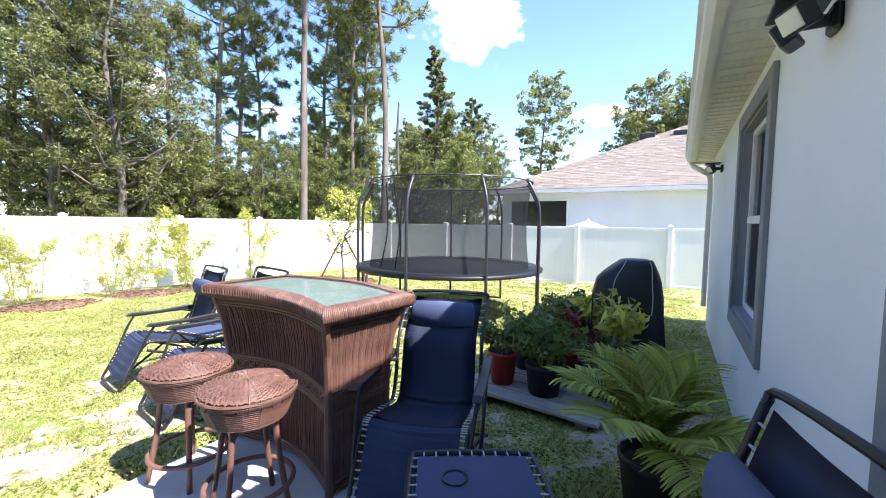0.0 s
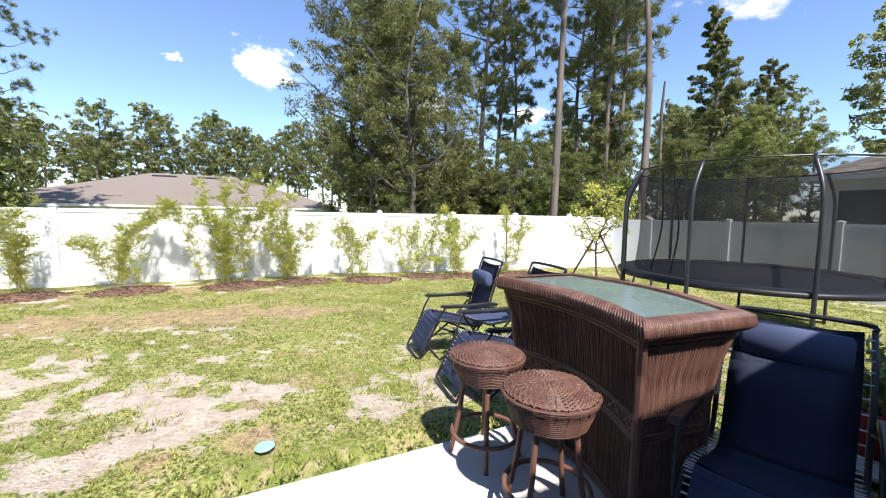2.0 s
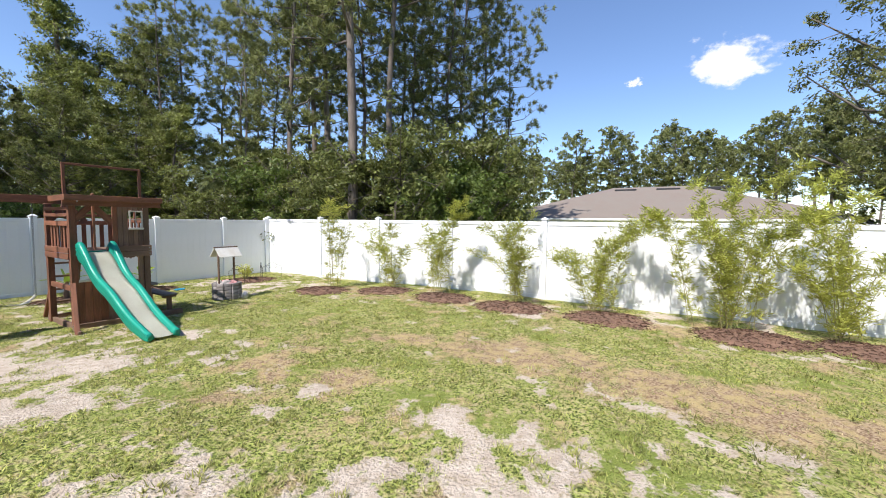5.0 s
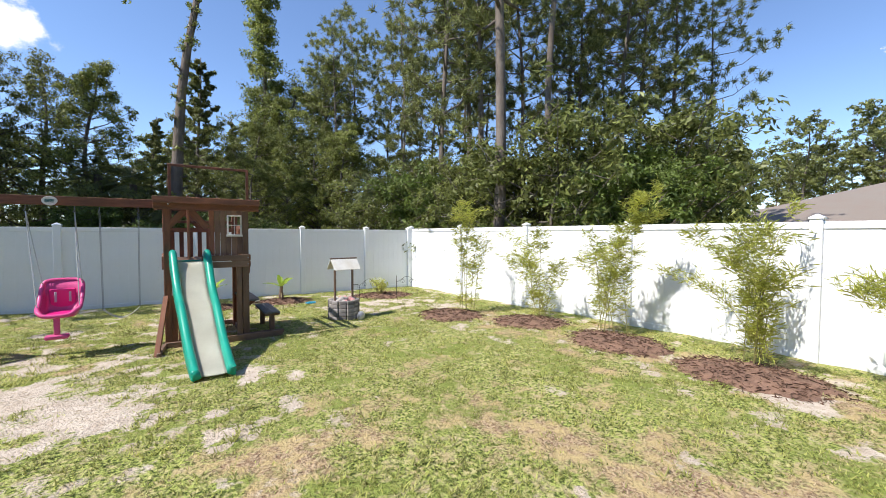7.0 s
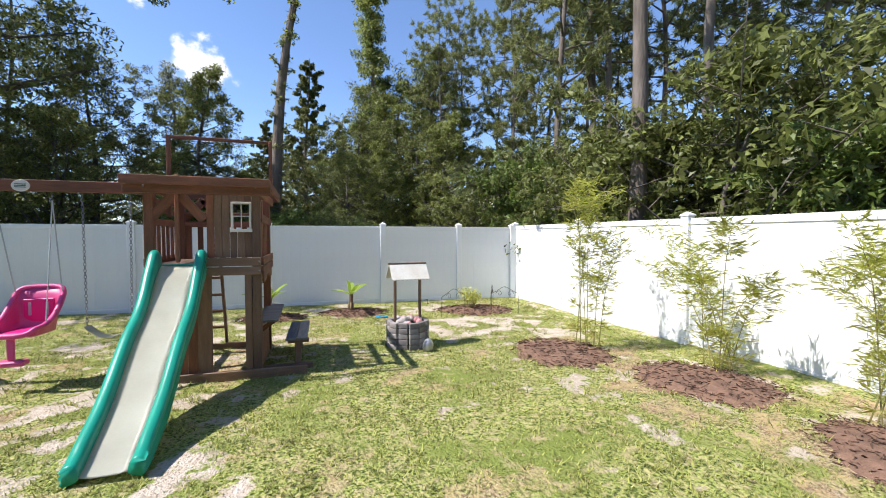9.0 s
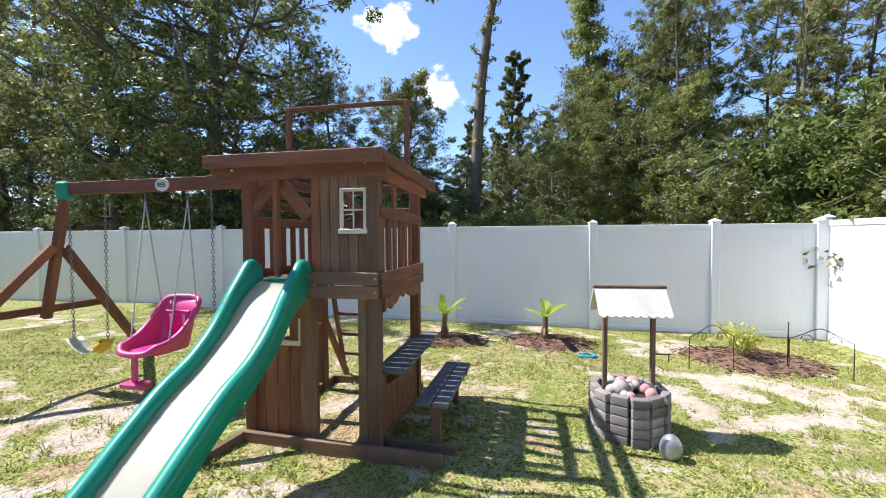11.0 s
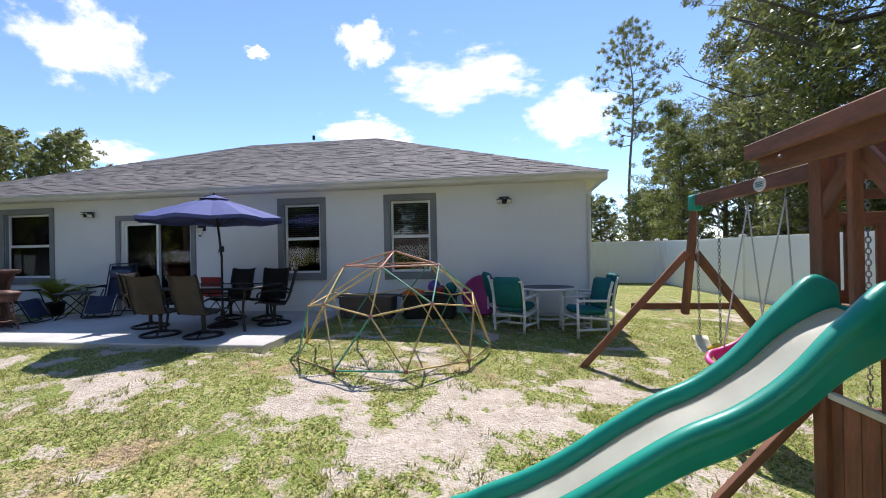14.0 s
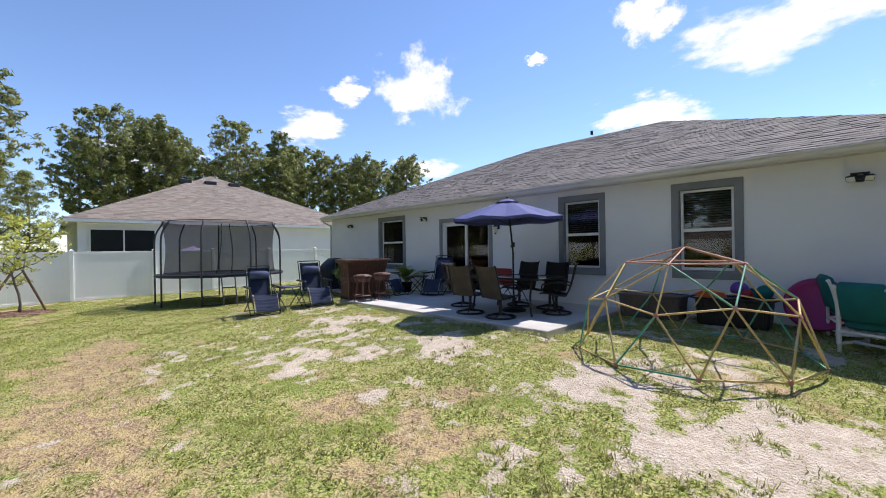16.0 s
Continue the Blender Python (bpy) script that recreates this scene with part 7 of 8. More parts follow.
tagged(fl, "teal bag among the toys", "toy")

# red folding chair by the door
rc = thing("folding_chair", "red folding camp chair by the patio door", "chair", (-0.55, 4.55, 0.15), 80)
for s in (-1, 1):
    part("leg", tube([(s * 0.24, -0.25, 0.0), (s * 0.24, 0.24, 0.75)], 0.011, 7), M_BLACKMETAL, rc)
    part("leg", tube([(s * 0.24, 0.25, 0.0), (s * 0.24, -0.22, 0.42)], 0.011, 7), M_BLACKMETAL, rc)
part("seat", boxes((-0.25, -0.22, 0.39, 0.25, 0.2, 0.405), bevel=0.004), M_RED, rc)
bk = part("backrest", boxes((-0.26, 0.0, 0.42, 0.26, 0.02, 0.82), bevel=0.006), M_RED, rc)
bk.matrix_basis = pose(0, 0.13, 0, -10, 0, 0)
for s in (-1, 1):
    part("armrest", boxes((s * 0.28 - 0.03, -0.2, 0.56, s * 0.28 + 0.03, 0.18, 0.58), bevel=0.006), M_BLACKMETAL, rc)


# ---- wall lamps ----
def flood_light(at):
    t = thing("flood_light", "black twin-head solar flood lamp on the stucco wall", "lamp", at, 0, "wall flood lamps")
    part("wall_plate", boxes((-0.03, -0.05, -0.05, 0.0, 0.05, 0.05), bevel=0.012), M_BLACKMETAL, t)
    part("neck", tube([(-0.02, 0, 0), (-0.1, 0, 0.0)], 0.022, 10), M_BLACKMETAL, t)
    part("solar_panel", boxes((-0.2, -0.1, 0.055, -0.03, 0.1, 0.07), bevel=0.004), M_BLACKMETAL, t)
    for s in (-1, 1):
        h = part("lamp_head", boxes((-0.03, -0.06, -0.045, 0.03, 0.06, 0.045), bevel=0.008), M_BLACKMETAL, t)
        h.matrix_basis = pose(-0.13, s * 0.085, -0.005, 0, -28, -s * 24)
        part("lens", boxes((-0.034, -0.05, -0.036, -0.028, 0.05, 0.036), bevel=0.002), M_LENS, h, "ribbed pale lens")
    return t


for y in (12.57, 8.24, -1.28):
    flood_light((0.0, y, 2.37))
lan = thing("wall_lantern", "black coach lantern beside the patio door", "lamp", (0.0, 5.38, 2.0))
part("wall_plate", boxes((-0.018, -0.05, -0.06, 0.0, 0.05, 0.08), bevel=0.008), M_BLACKMETAL, lan)
part("arm", tube(smooth_path([(-0.015, 0, 0.03), (-0.08, 0, 0.09), (-0.13, 0, 0.05)], 4), 0.009, 7), M_BLACKMETAL, lan)
part("glass_body", lathe([(0.035, -0.16), (0.062, 0.0), (0.0, 0.0)], 8, None, (-0.13, 0, 0)), M_LENS, lan)
part("cap", lathe([(0.075, 0.0), (0.05, 0.03), (0.012, 0.06), (0.0, 0.07)], 8, None, (-0.13, 0, 0)), M_BLACKMETAL, lan)
part("foot", lathe([(0.0, -0.2), (0.02, -0.185), (0.038, -0.16), (0.0, -0.155)], 8, None, (-0.13, 0, 0)), M_BLACKMETAL, lan)


# ---- covered grill ----
gr = thing("covered_grill", "barbecue grill under a black vinyl cover with grey piping", "grill", (-1.05, 12.3, gz(-1.05, 12.3)), 12)
bm = bmesh.new()
sect = [(0.0, 0.50, 0.40, 0.0), (0.34, 0.475, 0.39, 0.0), (0.7, 0.44, 0.37, 0.01), (0.9, 0.40, 0.34, 0.02), (1.0, 0.34, 0.3, 0.05), (1.1, 0.26, 0.25, 0.09), (1.17, 0.2, 0.2, 0.12), (1.185, 0.12, 0.12, 0.12)]
rows = []
for z, a, b, shift in sect:
    row = []
    for k in range(40):
        th = k * math.tau / 40
        cs, sn = math.cos(th), math.sin(th)
        px = a * math.copysign(abs(cs) ** 0.55, cs)
        py = b * math.copysign(abs(sn) ** 0.55, sn)
        fold = 1 + (0.035 * math.sin(th * 9 + z * 3) + 0.02 * math.sin(th * 17)) * max(0.1, 1.15 - z)
        row.append(bm.verts.new((px * fold + shift, py * fold, z + (0.02 if z == 0 else 0) * math.sin(th * 7))))
    rows.append(row)
for a, b in zip(rows, rows[1:]):
    for k in range(40):
        bm.faces.new((a[k], a[(k + 1) % 40], b[(k + 1) % 40], b[k]))
bm.faces.new(rows[-1])
part("cover", bm, M_COVER, gr, smooth=True)
for s in (-1, 1):
    part("piping", tube(smooth_path([(s * 0.24 + 0.03, -0.405, 0.5), (s * 0.24 + 0.04, -0.385, 0.7), (s * 0.22 + 0.05, -0.345, 0.92), (s * 0.17 + 0.1, -0.265, 1.1), (s * 0.14 + 0.11, -0.2, 1.17)], 5), 0.006, 5), M_PIPING, gr)


# ---- potted plants ----
def pot(t, r0, r1, h, material, at=(0, 0, 0)):
    part("pot", lathe([(0.0, 0.0), (r0, 0.0), (r1 * 0.97, h * 0.86), (r1, h * 0.87), (r1 * 1.03, h), (r1 * 0.95, h), (r1 * 0.9, h * 0.88), (0.0, h * 0.88)], 28, None, at), material, t, smooth=True)
    part("soil", lathe([(0.0, h * 0.9), (r1 * 0.93, h * 0.9), (r1 * 0.93, h * 0.86)], 20, None, at), M_SOIL, t)


def leaf_blade(verts, faces, base, d, length, width, droop, up=Vector((0, 0, 1)), folds=5):
    """One arching strap leaf."""
    d = d.normalized()
    side = d.cross(up)
    side = side.normalized() if side.length > 1e-3 else Vector((1, 0, 0))
    k0 = len(verts)
    for i in range(folds + 1):
        u = i / folds
        p = base + d * length * u + Vector((0, 0, -droop * length * u * u))
        w = width * (0.25 + 1.5 * u) * (1 - u) ** 0.6 if u < 0.999 else 0.002
        verts.append(p - side * w + Vector((0, 0, 0.25 * w)))
        verts.append(p)
        verts.append(p + side * w + Vector((0, 0, 0.25 * w)))
    for i in range(folds):
        a = k0 + 3 * i
        faces.append((a, a + 1, a + 4, a + 3))
        faces.append((a + 1, a + 2, a + 5, a + 4))


def feather_palm(label, at, h, fronds, seed):
    t = thing("potted_palm", label, "plant", at)
    rg = random.Random(seed)
    pot(t, 0.13, 0.17, 0.3, M_BLACKPOT)
    for k in range(fronds):
        a = k * 2.4 + rg.random() * 0.5
        el = rg.uniform(0.85, 1.5)
        L = h * rg.uniform(0.7, 1.15)
        d = Vector((math.cos(a) * math.cos(el), math.sin(a) * math.cos(el), math.sin(el)))
        spine = [Vector((0, 0, 0.26)) + d * L * u + Vector((math.cos(a), math.sin(a), 0)) * 0.2 * L * u * u + Vector((0, 0, -0.36 * L * u * u)) for u in [i / 14 for i in range(15)]]
        fr = part("stem", tube(spine, [0.008 * (1 - 0.8 * i / 14) + 0.0015 for i in range(15)], 5), M_PALM, t)
        vs, fs = [], []
        for i in range(3, 15):
            for s in (-1, 1):
                for half in (0, 0.5):
                    if i == 14 and half:
                        continue
                    p = spine[i].lerp(spine[min(14, i + 1)], half)
                    tang = (spine[min(14, i + 1)] - spine[i - 1]).normalized()
                    sd = tang.cross(Vector((0, 0, 1)))
                    sd = (sd.normalized() if sd.length > 1e-3 else Vector((1, 0, 0))) * s
                    ln = L * 0.42 * (1 - 0.5 * abs((i - 8) / 7)) * rg.uniform(0.85, 1.15)
                    leaf_blade(vs, fs, p, tang * 0.75 + sd * 0.8 + Vector((0, 0, 0.22)), ln * 0.95, 0.013, 0.3, folds=4)
        raw("frond", [tuple(v) for v in vs], fs, M_PALM, fr)
    return t


feather_palm("green areca palm in a black nursery pot", (-0.52, 8.62, 0.12), 0.72, 24, 4)


def leafy_plant(name, label, at, pot_spec, h, spread, leaves, size, material, seed, stems=7):
    t = thing(name, label, "plant", at)
    rg = random.Random(seed)
    rng = np.random.default_rng(seed)
    base = 0.0
    if pot_spec:
        pot(t, *pot_spec)
        base = pot_spec[2] * 0.88
    bm = bmesh.new()
    cen = []
    for k in range(stems):
        a = k * 2.4 + rg.random()
        e = Vector((math.cos(a) * spread * rg.uniform(0.3, 0.95), math.sin(a) * spread * rg.uniform(0.3, 0.95), base + h * rg.uniform(0.6, 1.0)))
        o = Vector((math.cos(a) * 0.04, math.sin(a) * 0.04, base))
        m = o.lerp(e, 0.5) + Vector((0, 0, 0.1 * h))
        tube([o, m, e], [0.007, 0.005, 0.002], 5, bm)
        for u in (0.45, 0.65, 0.85, 1.0):
            cen.append(np.array(o.lerp(m, u * 2) if u < 0.5 else m.lerp(e, u * 2 - 1)))
    part("stems", bm, M_CULM, t)
    p, d = clumps(cen, [spread * 0.3] * len(cen), max(4, leaves // len(cen)), rng, 0.7)
    v, f = leaf_cloud(p, d, size, rng, 0.6, 0.2)
    numpy_part("foliage", v, f, material, t)
    return t


M_CROTON = leafy("croton_leaves", (0.6, 0.56, 0.09), 0.35, rough=0.4)
M_DKLEAF = leafy("dark_pot_leaves", (0.17, 0.23, 0.065), 0.35)
M_REDLEAF = leafy("reddish_leaves", (0.3, 0.07, 0.05), 0.5)
plat = thing("plank_platform", "low platform of weathered planks under plant pots", "platform", (-1.42, 10.35, 0.0), -6)
for k in range(8):
    y = -0.85 + k * 0.2
    wood(plat, "plank", (-0.62, y, 0.135), (0.62, y, 0.135), 0.185, 0.03, M_PLANK)
for x in (-0.5, 0.5):
    wood(plat, "bearer", (x, -0.95, 0.075), (x, 0.65, 0.075), 0.09, 0.09, M_GREYWOOD)
pz = 0.15
leafy_plant("potted_plant", "feathery plant in a red plastic pot", (-1.82, 9.75, pz), (0.1, 0.14, 0.3, M_RED), 0.3, 0.28, 420, 0.045, M_DKLEAF, 71)
leafy_plant("potted_plant", "green plant in a large black nursery pot", (-1.42, 9.72, pz), (0.13, 0.165, 0.26, M_BLACKPOT), 0.42, 0.36, 900, 0.04, M_BUSH, 72, 11)
leafy_plant("potted_plant", "green plant in a blue glazed pot", (-0.98, 9.98, pz), (0.16, 0.23, 0.2, M_BLUEPOT), 0.3, 0.28, 300, 0.05, M_DKLEAF, 73)
leafy_plant("potted_plant", "yellow-green croton in a clay pot", (-0.98, 10.45, pz), (0.12, 0.16, 0.28, M_CLAY), 0.5, 0.34, 480, 0.065, M_CROTON, 74, 12)
leafy_plant("potted_plant", "bushy plant in a black pot", (-1.75, 10.25, pz), (0.11, 0.14, 0.24, M_BLACKPOT), 0.4, 0.34, 700, 0.045, M_DKLEAF, 75, 9)
leafy_plant("potted_plant", "red-leaved plant in a red pot", (-1.35, 10.35, pz), (0.11, 0.14, 0.24, M_RED), 0.42, 0.3, 420, 0.05, M_REDLEAF, 76, 9)
leafy_plant("potted_plant", "bushy green plant in a dark pot", (-1.5, 10.8, pz), (0.12, 0.15, 0.26, M_BLACKPOT), 0.45, 0.4, 800, 0.045, M_DKLEAF, 77, 10)
stk = part("plant_stake", tube([(-1.13, 10.2, 0.2), (-1.12, 10.2, 1.0)], 0.007, 6), M_BLACKMETAL)
tagged(stk, "thin black plant stake in a pot", "stake")


# ---- bamboo clumps and mulch beds ----
def mulch_bed(x, y, r, seed, stretch=1.4):
    rg = random.Random(seed)
    t = thing("mulch_bed", "low mound of reddish bark mulch", "mulch", (x, y, gz(x, y)), 0, "mulch beds")
    bm = bmesh.new()
    n = 26
    c = bm.verts.new((0, 0, 0.07))
    rings = []
    for u in (0.35, 0.7, 1.0):
        rings.append([bm.verts.new((r * u * math.cos(k * math.tau / n) * (1 + 0.12 * math.sin(3 * k + seed)), r * u * stretch * math.sin(k * math.tau / n) * (1 + 0.1 * math.cos(2 * k + seed)), 0.075 * (1 - u ** 1.6) + rg.uniform(-0.006, 0.008) - (0.015 if u == 1 else 0))) for k in range(n)])
    for k in range(n):
        bm.faces.new((c, rings[0][k], rings[0][(k + 1) % n]))
        for a, b in zip(rings, rings[1:]):
            bm.faces.new((a[k], b[k], b[(k + 1) % n], a[(k + 1) % n]))
    part("mound", bm, M_MULCH, t, smooth=True)
    vs, fs = [], []
    for k in range(int(1100 * r)):
        a, q = rg.uniform(0, math.tau), math.sqrt(rg.random()) * 1.06
        px, py = r * q * math.cos(a), r * stretch * q * math.sin(a)
        pz_ = 0.075 * max(0, 1 - q ** 1.6) + 0.006
        d = Vector((rg.uniform(-1, 1), rg.uniform(-1, 1), rg.uniform(-0.25, 0.35))).normalized()
        s = d.orthogonal().normalized()
        ln, w = rg.uniform(0.012, 0.042), rg.uniform(0.003, 0.008)
        o = Vector((px, py, pz_))
        i = len(vs)
        vs += [o - d * ln - s * w, o + d * ln - s * w, o + d * ln + s * w, o - d * ln + s * w, o + Vector((0, 0, 0.008))]
        fs += [(i, i + 1, i + 4), (i + 1, i + 2, i + 4), (i + 2, i + 3, i + 4), (i + 3, i, i + 4)]
    ch = raw("mulch_litter", [tuple(v) for v in vs], fs, M_MULCH, t)
    tagged(ch, kind="stuff")
    return t


def bamboo(label, x, y, h, culms, spread, seed, leaves=900, lean=(0, 0)):
    """A loose clump of bamboo: thin arching culms with small strap leaves."""
    t = thing("bamboo", label, "plant", (x, y, gz(x, y)), 0, "young bamboo along the fence")
    rg = random.Random(seed)
    vs, fs = [], []
    twigs = bmesh.new()
    per = max(60, 5 * leaves // culms)
    for k in range(culms):
        a = rg.uniform(0, math.tau)
        r = 1.9 * spread * rg.uniform(0.25, 1.0)
        hh = 1.08 * h * rg.uniform(0.55, 1.0)
        o = Vector((rg.uniform(-0.16, 0.16), rg.uniform(-0.26, 0.26), 0))
        e = o + Vector((0.5 * r * math.cos(a) + lean[0] * hh, r * math.sin(a) + lean[1] * hh, hh))
        m = o.lerp(e, 0.55) + Vector((0, 0, 0.14 * hh)) - Vector(((e - o).x, (e - o).y, 0)) * 0.18
        path = smooth_path([o, m, e], 6)
        part("culm", tube(path, [0.0065 * (1 - 0.85 * i / (len(path) - 1)) for i in range(len(path))], 5), M_CULM, t)
        sprays = []
        for j in range(26):
            q = path[int(rg.uniform(0.12, 1.0) * (len(path) - 1))]
            out = Vector((rg.gauss(0, 1), rg.gauss(0, 1), rg.uniform(0.2, 1.4))).normalized()
            reach = rg.uniform(0.06, 0.26)
            sprays.append((q, out, reach))
            tube([q, q + out * reach], 0.0018, 3, twigs, caps=False)
        for j in range(per):
            q, out, reach = sprays[j % 26]
            p = q + out * reach * rg.uniform(0.15, 1.05) + Vector((rg.gauss(0, 0.03), rg.gauss(0, 0.03), rg.gauss(0, 0.03)))
            d = out + Vector((rg.gauss(0, 0.8), rg.gauss(0, 0.8), rg.uniform(-0.9, 0.6)))
            d.normalize()
            s = d.orthogonal().normalized()
            ln, w = rg.uniform(0.07, 0.135), rg.uniform(0.006, 0.011)
            i = len(vs)
            vs += [p, p + d * ln * 0.4 + s * w, p + d * ln, p + d * ln * 0.4 - s * w]
            fs.append((i, i + 1, i + 2, i + 3))
    raw("foliage", [tuple(v) for v in vs], fs, M_BAMBOO, t)
    tagged(part("twig_spray", twigs, M_CULM, t), kind="stuff")
    return t


CL = "young bamboo clump in a mulch bed by the white fence"
CLUMPS = ((-10.95, -2.72, 2.25, 6, 0.3, 620), (-11.6, -1.2, 1.6, 8, 0.7, 700), (-11.55, 0.35, 1.5, 7, 0.6, 560), (-11.5, 2.05, 1.8, 9, 0.75, 950), (-11.55, 3.85, 1.6, 11, 0.85, 1100), (-11.45, 5.85, 2.5, 14, 0.85, 1900), (-11.5, 7.25, 1.8, 10, 0.7, 1200), (-11.35, 8.85, 1.5, 8, 0.6, 700), (-11.55, 10.5, 1.6, 8, 0.6, 650), (-11.4, 11.9, 1.9, 10, 0.75, 900), (-11.45, 13.8, 2.1, 5, 0.4, 620))
for i, (x, y, h, c, s, n) in enumerate(CLUMPS):
    mulch_bed(x + 0.42, y + 0.2, 0.64, 20 + i, 1.2)
    bamboo(CL if h < 2 else "tall young bamboo reaching over the white fence", x, y, h, c, s, 40 + i, n)
bamboo("long arching bamboo culm leaning over the fence", -11.5, -0.2, 2.45, 2, 0.2, 91, 420, (0.02, 0.42))
bamboo("long arching bamboo culm leaning over the fence", -11.45, 5.1, 2.3, 2, 0.2, 92, 380, (0.0, -0.4))
bamboo("long arching bamboo culm leaning over the fence", -11.4, 11.1, 2.2, 2, 0.2, 93, 420, (0.0, 0.35))
sk = part("stake", tube([(-11.45, 13.68, -0.1), (-11.45, 13.66, 1.62)], 0.018, 7), M_GREYWOOD)
tagged(sk, "dark wooden stake beside young bamboo", "stake")

# young tree propped with two stakes near the far corner
yt = broadleaf("young_tree", "young light-leaved tree propped up by wooden stakes", 2.7, 0.035, 83, M_BAMBOO, 0.3, 0.75, 2200, 0.05, 20, 0.26, M_BARK, 0.5)
yt.matrix_basis = pose(-9.15, 15.2, gz(-9.15, 15.2))
for dx, dy in ((-0.75, -0.3), (0.55, 0.5)):
    sp = part("prop_stake", tube([(-9.15 + dx, 15.2 + dy, gz(-9.15, 15.2) - 0.03), (-9.15 + dx * 0.05, 15.2 + dy * 0.05, 1.15)], 0.03, 7), M_GREYWOOD)
    tagged(sp, "leaning wooden prop stake of a young tree", "stake")
mulch_bed(-9.15, 15.2, 0.8, 77)


# ---- banana plants ----
def banana(label, x, y, h, turn, seed):
    t = thing("banana_plant", label, "plant", (x, y, gz(x, y)), turn)
    rg = random.Random(seed)
    part("stem", tube(smooth_path([(0, 0, 0), (0.01, 0, 0.16), (0, 0.01, 0.36 * h)], 4), [0.055] * 5 + [0.04] * 3 + [0.03], 9), M_GREYWOOD, t, "fibrous brown stem")
    for k in range(6):
        a = k * 1.05 + rg.uniform(-0.2, 0.2)
        el = (0.55, 1.0, 0.7, 0.9, 0.45, 1.4)[k]
        vs, fs = [], []
        d = Vector((math.cos(a) * math.cos(el), math.sin(a) * math.cos(el), math.sin(el)))
        leaf_blade(vs, fs, Vector((0, 0, 0.3 * h)), d, 0.42 * h * rg.uniform(0.85, 1.15), 0.082 * h, 0.3, folds=8)
        raw("leaf", [tuple(v) for v in vs], fs, M_BANANA, t)
    for k in range(3):
        vs, fs = [], []
        leaf_blade(vs, fs, Vector((0, 0, 0.25 * h)), Vector((math.cos(k * 2.1), math.sin(k * 2.1), -1.6)), 0.2, 0.02, 0.1, folds=4)
        raw("dry_leaf", [tuple(v) for v in vs], fs, M_STRAW, t, "withered brown leaf")
    return t


mulch_bed(-6.7, -6.15, 0.62, 61, 0.75)
mulch_bed(-8.2, -6.35, 0.68, 62, 0.75)
banana("young banana plant with bright upright leaves", -6.67, -6.15, 1.2, 20, 1)
banana("young banana plant with drooping leaves", -8.16, -6.35, 1.2, 80, 2)
mulch_bed(-10.65, -5.95, 0.85, 63, 0.8)
leafy_plant("shrub", "small yellow-green bush in a mulch bed", (-10.6, -5.95, gz(-10.6, -5.95)), None, 0.5, 0.33, 620, 0.03, M_BAMBOO, 78, 14)


def wire_border(x, y, rz):
    t = thing("wire_border", "rusty curled wire garden border", "border", (x, y, gz(x, y) - 0.02), rz, "wire garden borders")
    for s in (0, 1):
        part("stake", tube([(s * 0.55, 0, 0), (s * 0.55, 0, 0.42)], 0.005, 5), M_BRONZE, t)
    part("arch", tube(smooth_path([(0, 0, 0.42), (0.1, 0, 0.47), (0.27, 0, 0.56), (0.45, 0, 0.47), (0.55, 0, 0.42)], 5), 0.005, 5), M_BRONZE, t)
    for s in (-1, 1):
        part("scroll", tube([(0.275 + s * (0.11 + 0.07 * math.cos(k * 0.6) * (1 - k / 14)), 0, 0.42 + 0.07 * math.sin(k * 0.6) * (1 - k / 14)) for k in range(13)], 0.004, 5), M_BRONZE, t)
    return t


wire_border(-10.9, -5.55, 160)
wire_border(-10.3, -5.5, 15)
wire_border(-11.2, -6.1, 60)


# ---- wishing well ----
def wishing_well():
    x, y = -8.67, -3.55
    t = thing("wishing_well", "small block wishing well planter with a white scalloped roof", "garden ornament", (x, y, gz(x, y)), 4)
    me = None
    for row in range(5):
        for k in range(12):
            a = k * math.tau / 12
            if me is None:
                b = part("brick", boxes((-0.062, -0.032, 0.0, 0.062, 0.032, 0.068), bevel=0.006), M_BRICK, t)
                me = b.data
            else:
                b = new("brick", me)
                b.parent = t
            out = 0.262 if k % 2 else 0.245
            b.matrix_basis = pose(out * math.cos(a), out * math.sin(a), row * 0.073, 0, 0, math.degrees(a) + 90 + ((row * 7 + k * 5) % 5 - 2))
    part("soil", lathe([(0.0, 0.32), (0.22, 0.32), (0.22, 0.0)], 20), M_SOIL, t)
    for s in (-1, 1):
        wood(t, "post", (s * 0.18, 0.0, 0.05), (s * 0.18, 0.0, 1.1), 0.035, 0.035, M_GREYWOOD)
        bm = bmesh.new()
        sc = 9
        w = 0.53
        top = [(-w / 2 + w * i / (sc * 4), 0.0) for i in range(sc * 4 + 1)]
        low = [(-w / 2 + w * i / (sc * 4), -0.25 - 0.02 * abs(math.sin(math.pi * i / 4))) for i in range(sc * 4 + 1)]
        extrude_outline(top + low[::-1], 0.014, bm)
        r = part("roof_panel", bm, M_TIN, t, "white scalloped roof board")
        r.matrix_basis = pose(0, s * 0.006, 1.14, s * 40, 0, 0)
    part("ridge_board", boxes((-0.275, -0.02, 1.135, 0.275, 0.02, 1.16), bevel=0.005), M_GREYWOOD, t)
    part("crank", tube([(-0.18, 0, 0.62), (-0.3, 0, 0.62), (-0.3, 0, 0.56)], 0.006, 6), M_BRONZE, t)
    return t


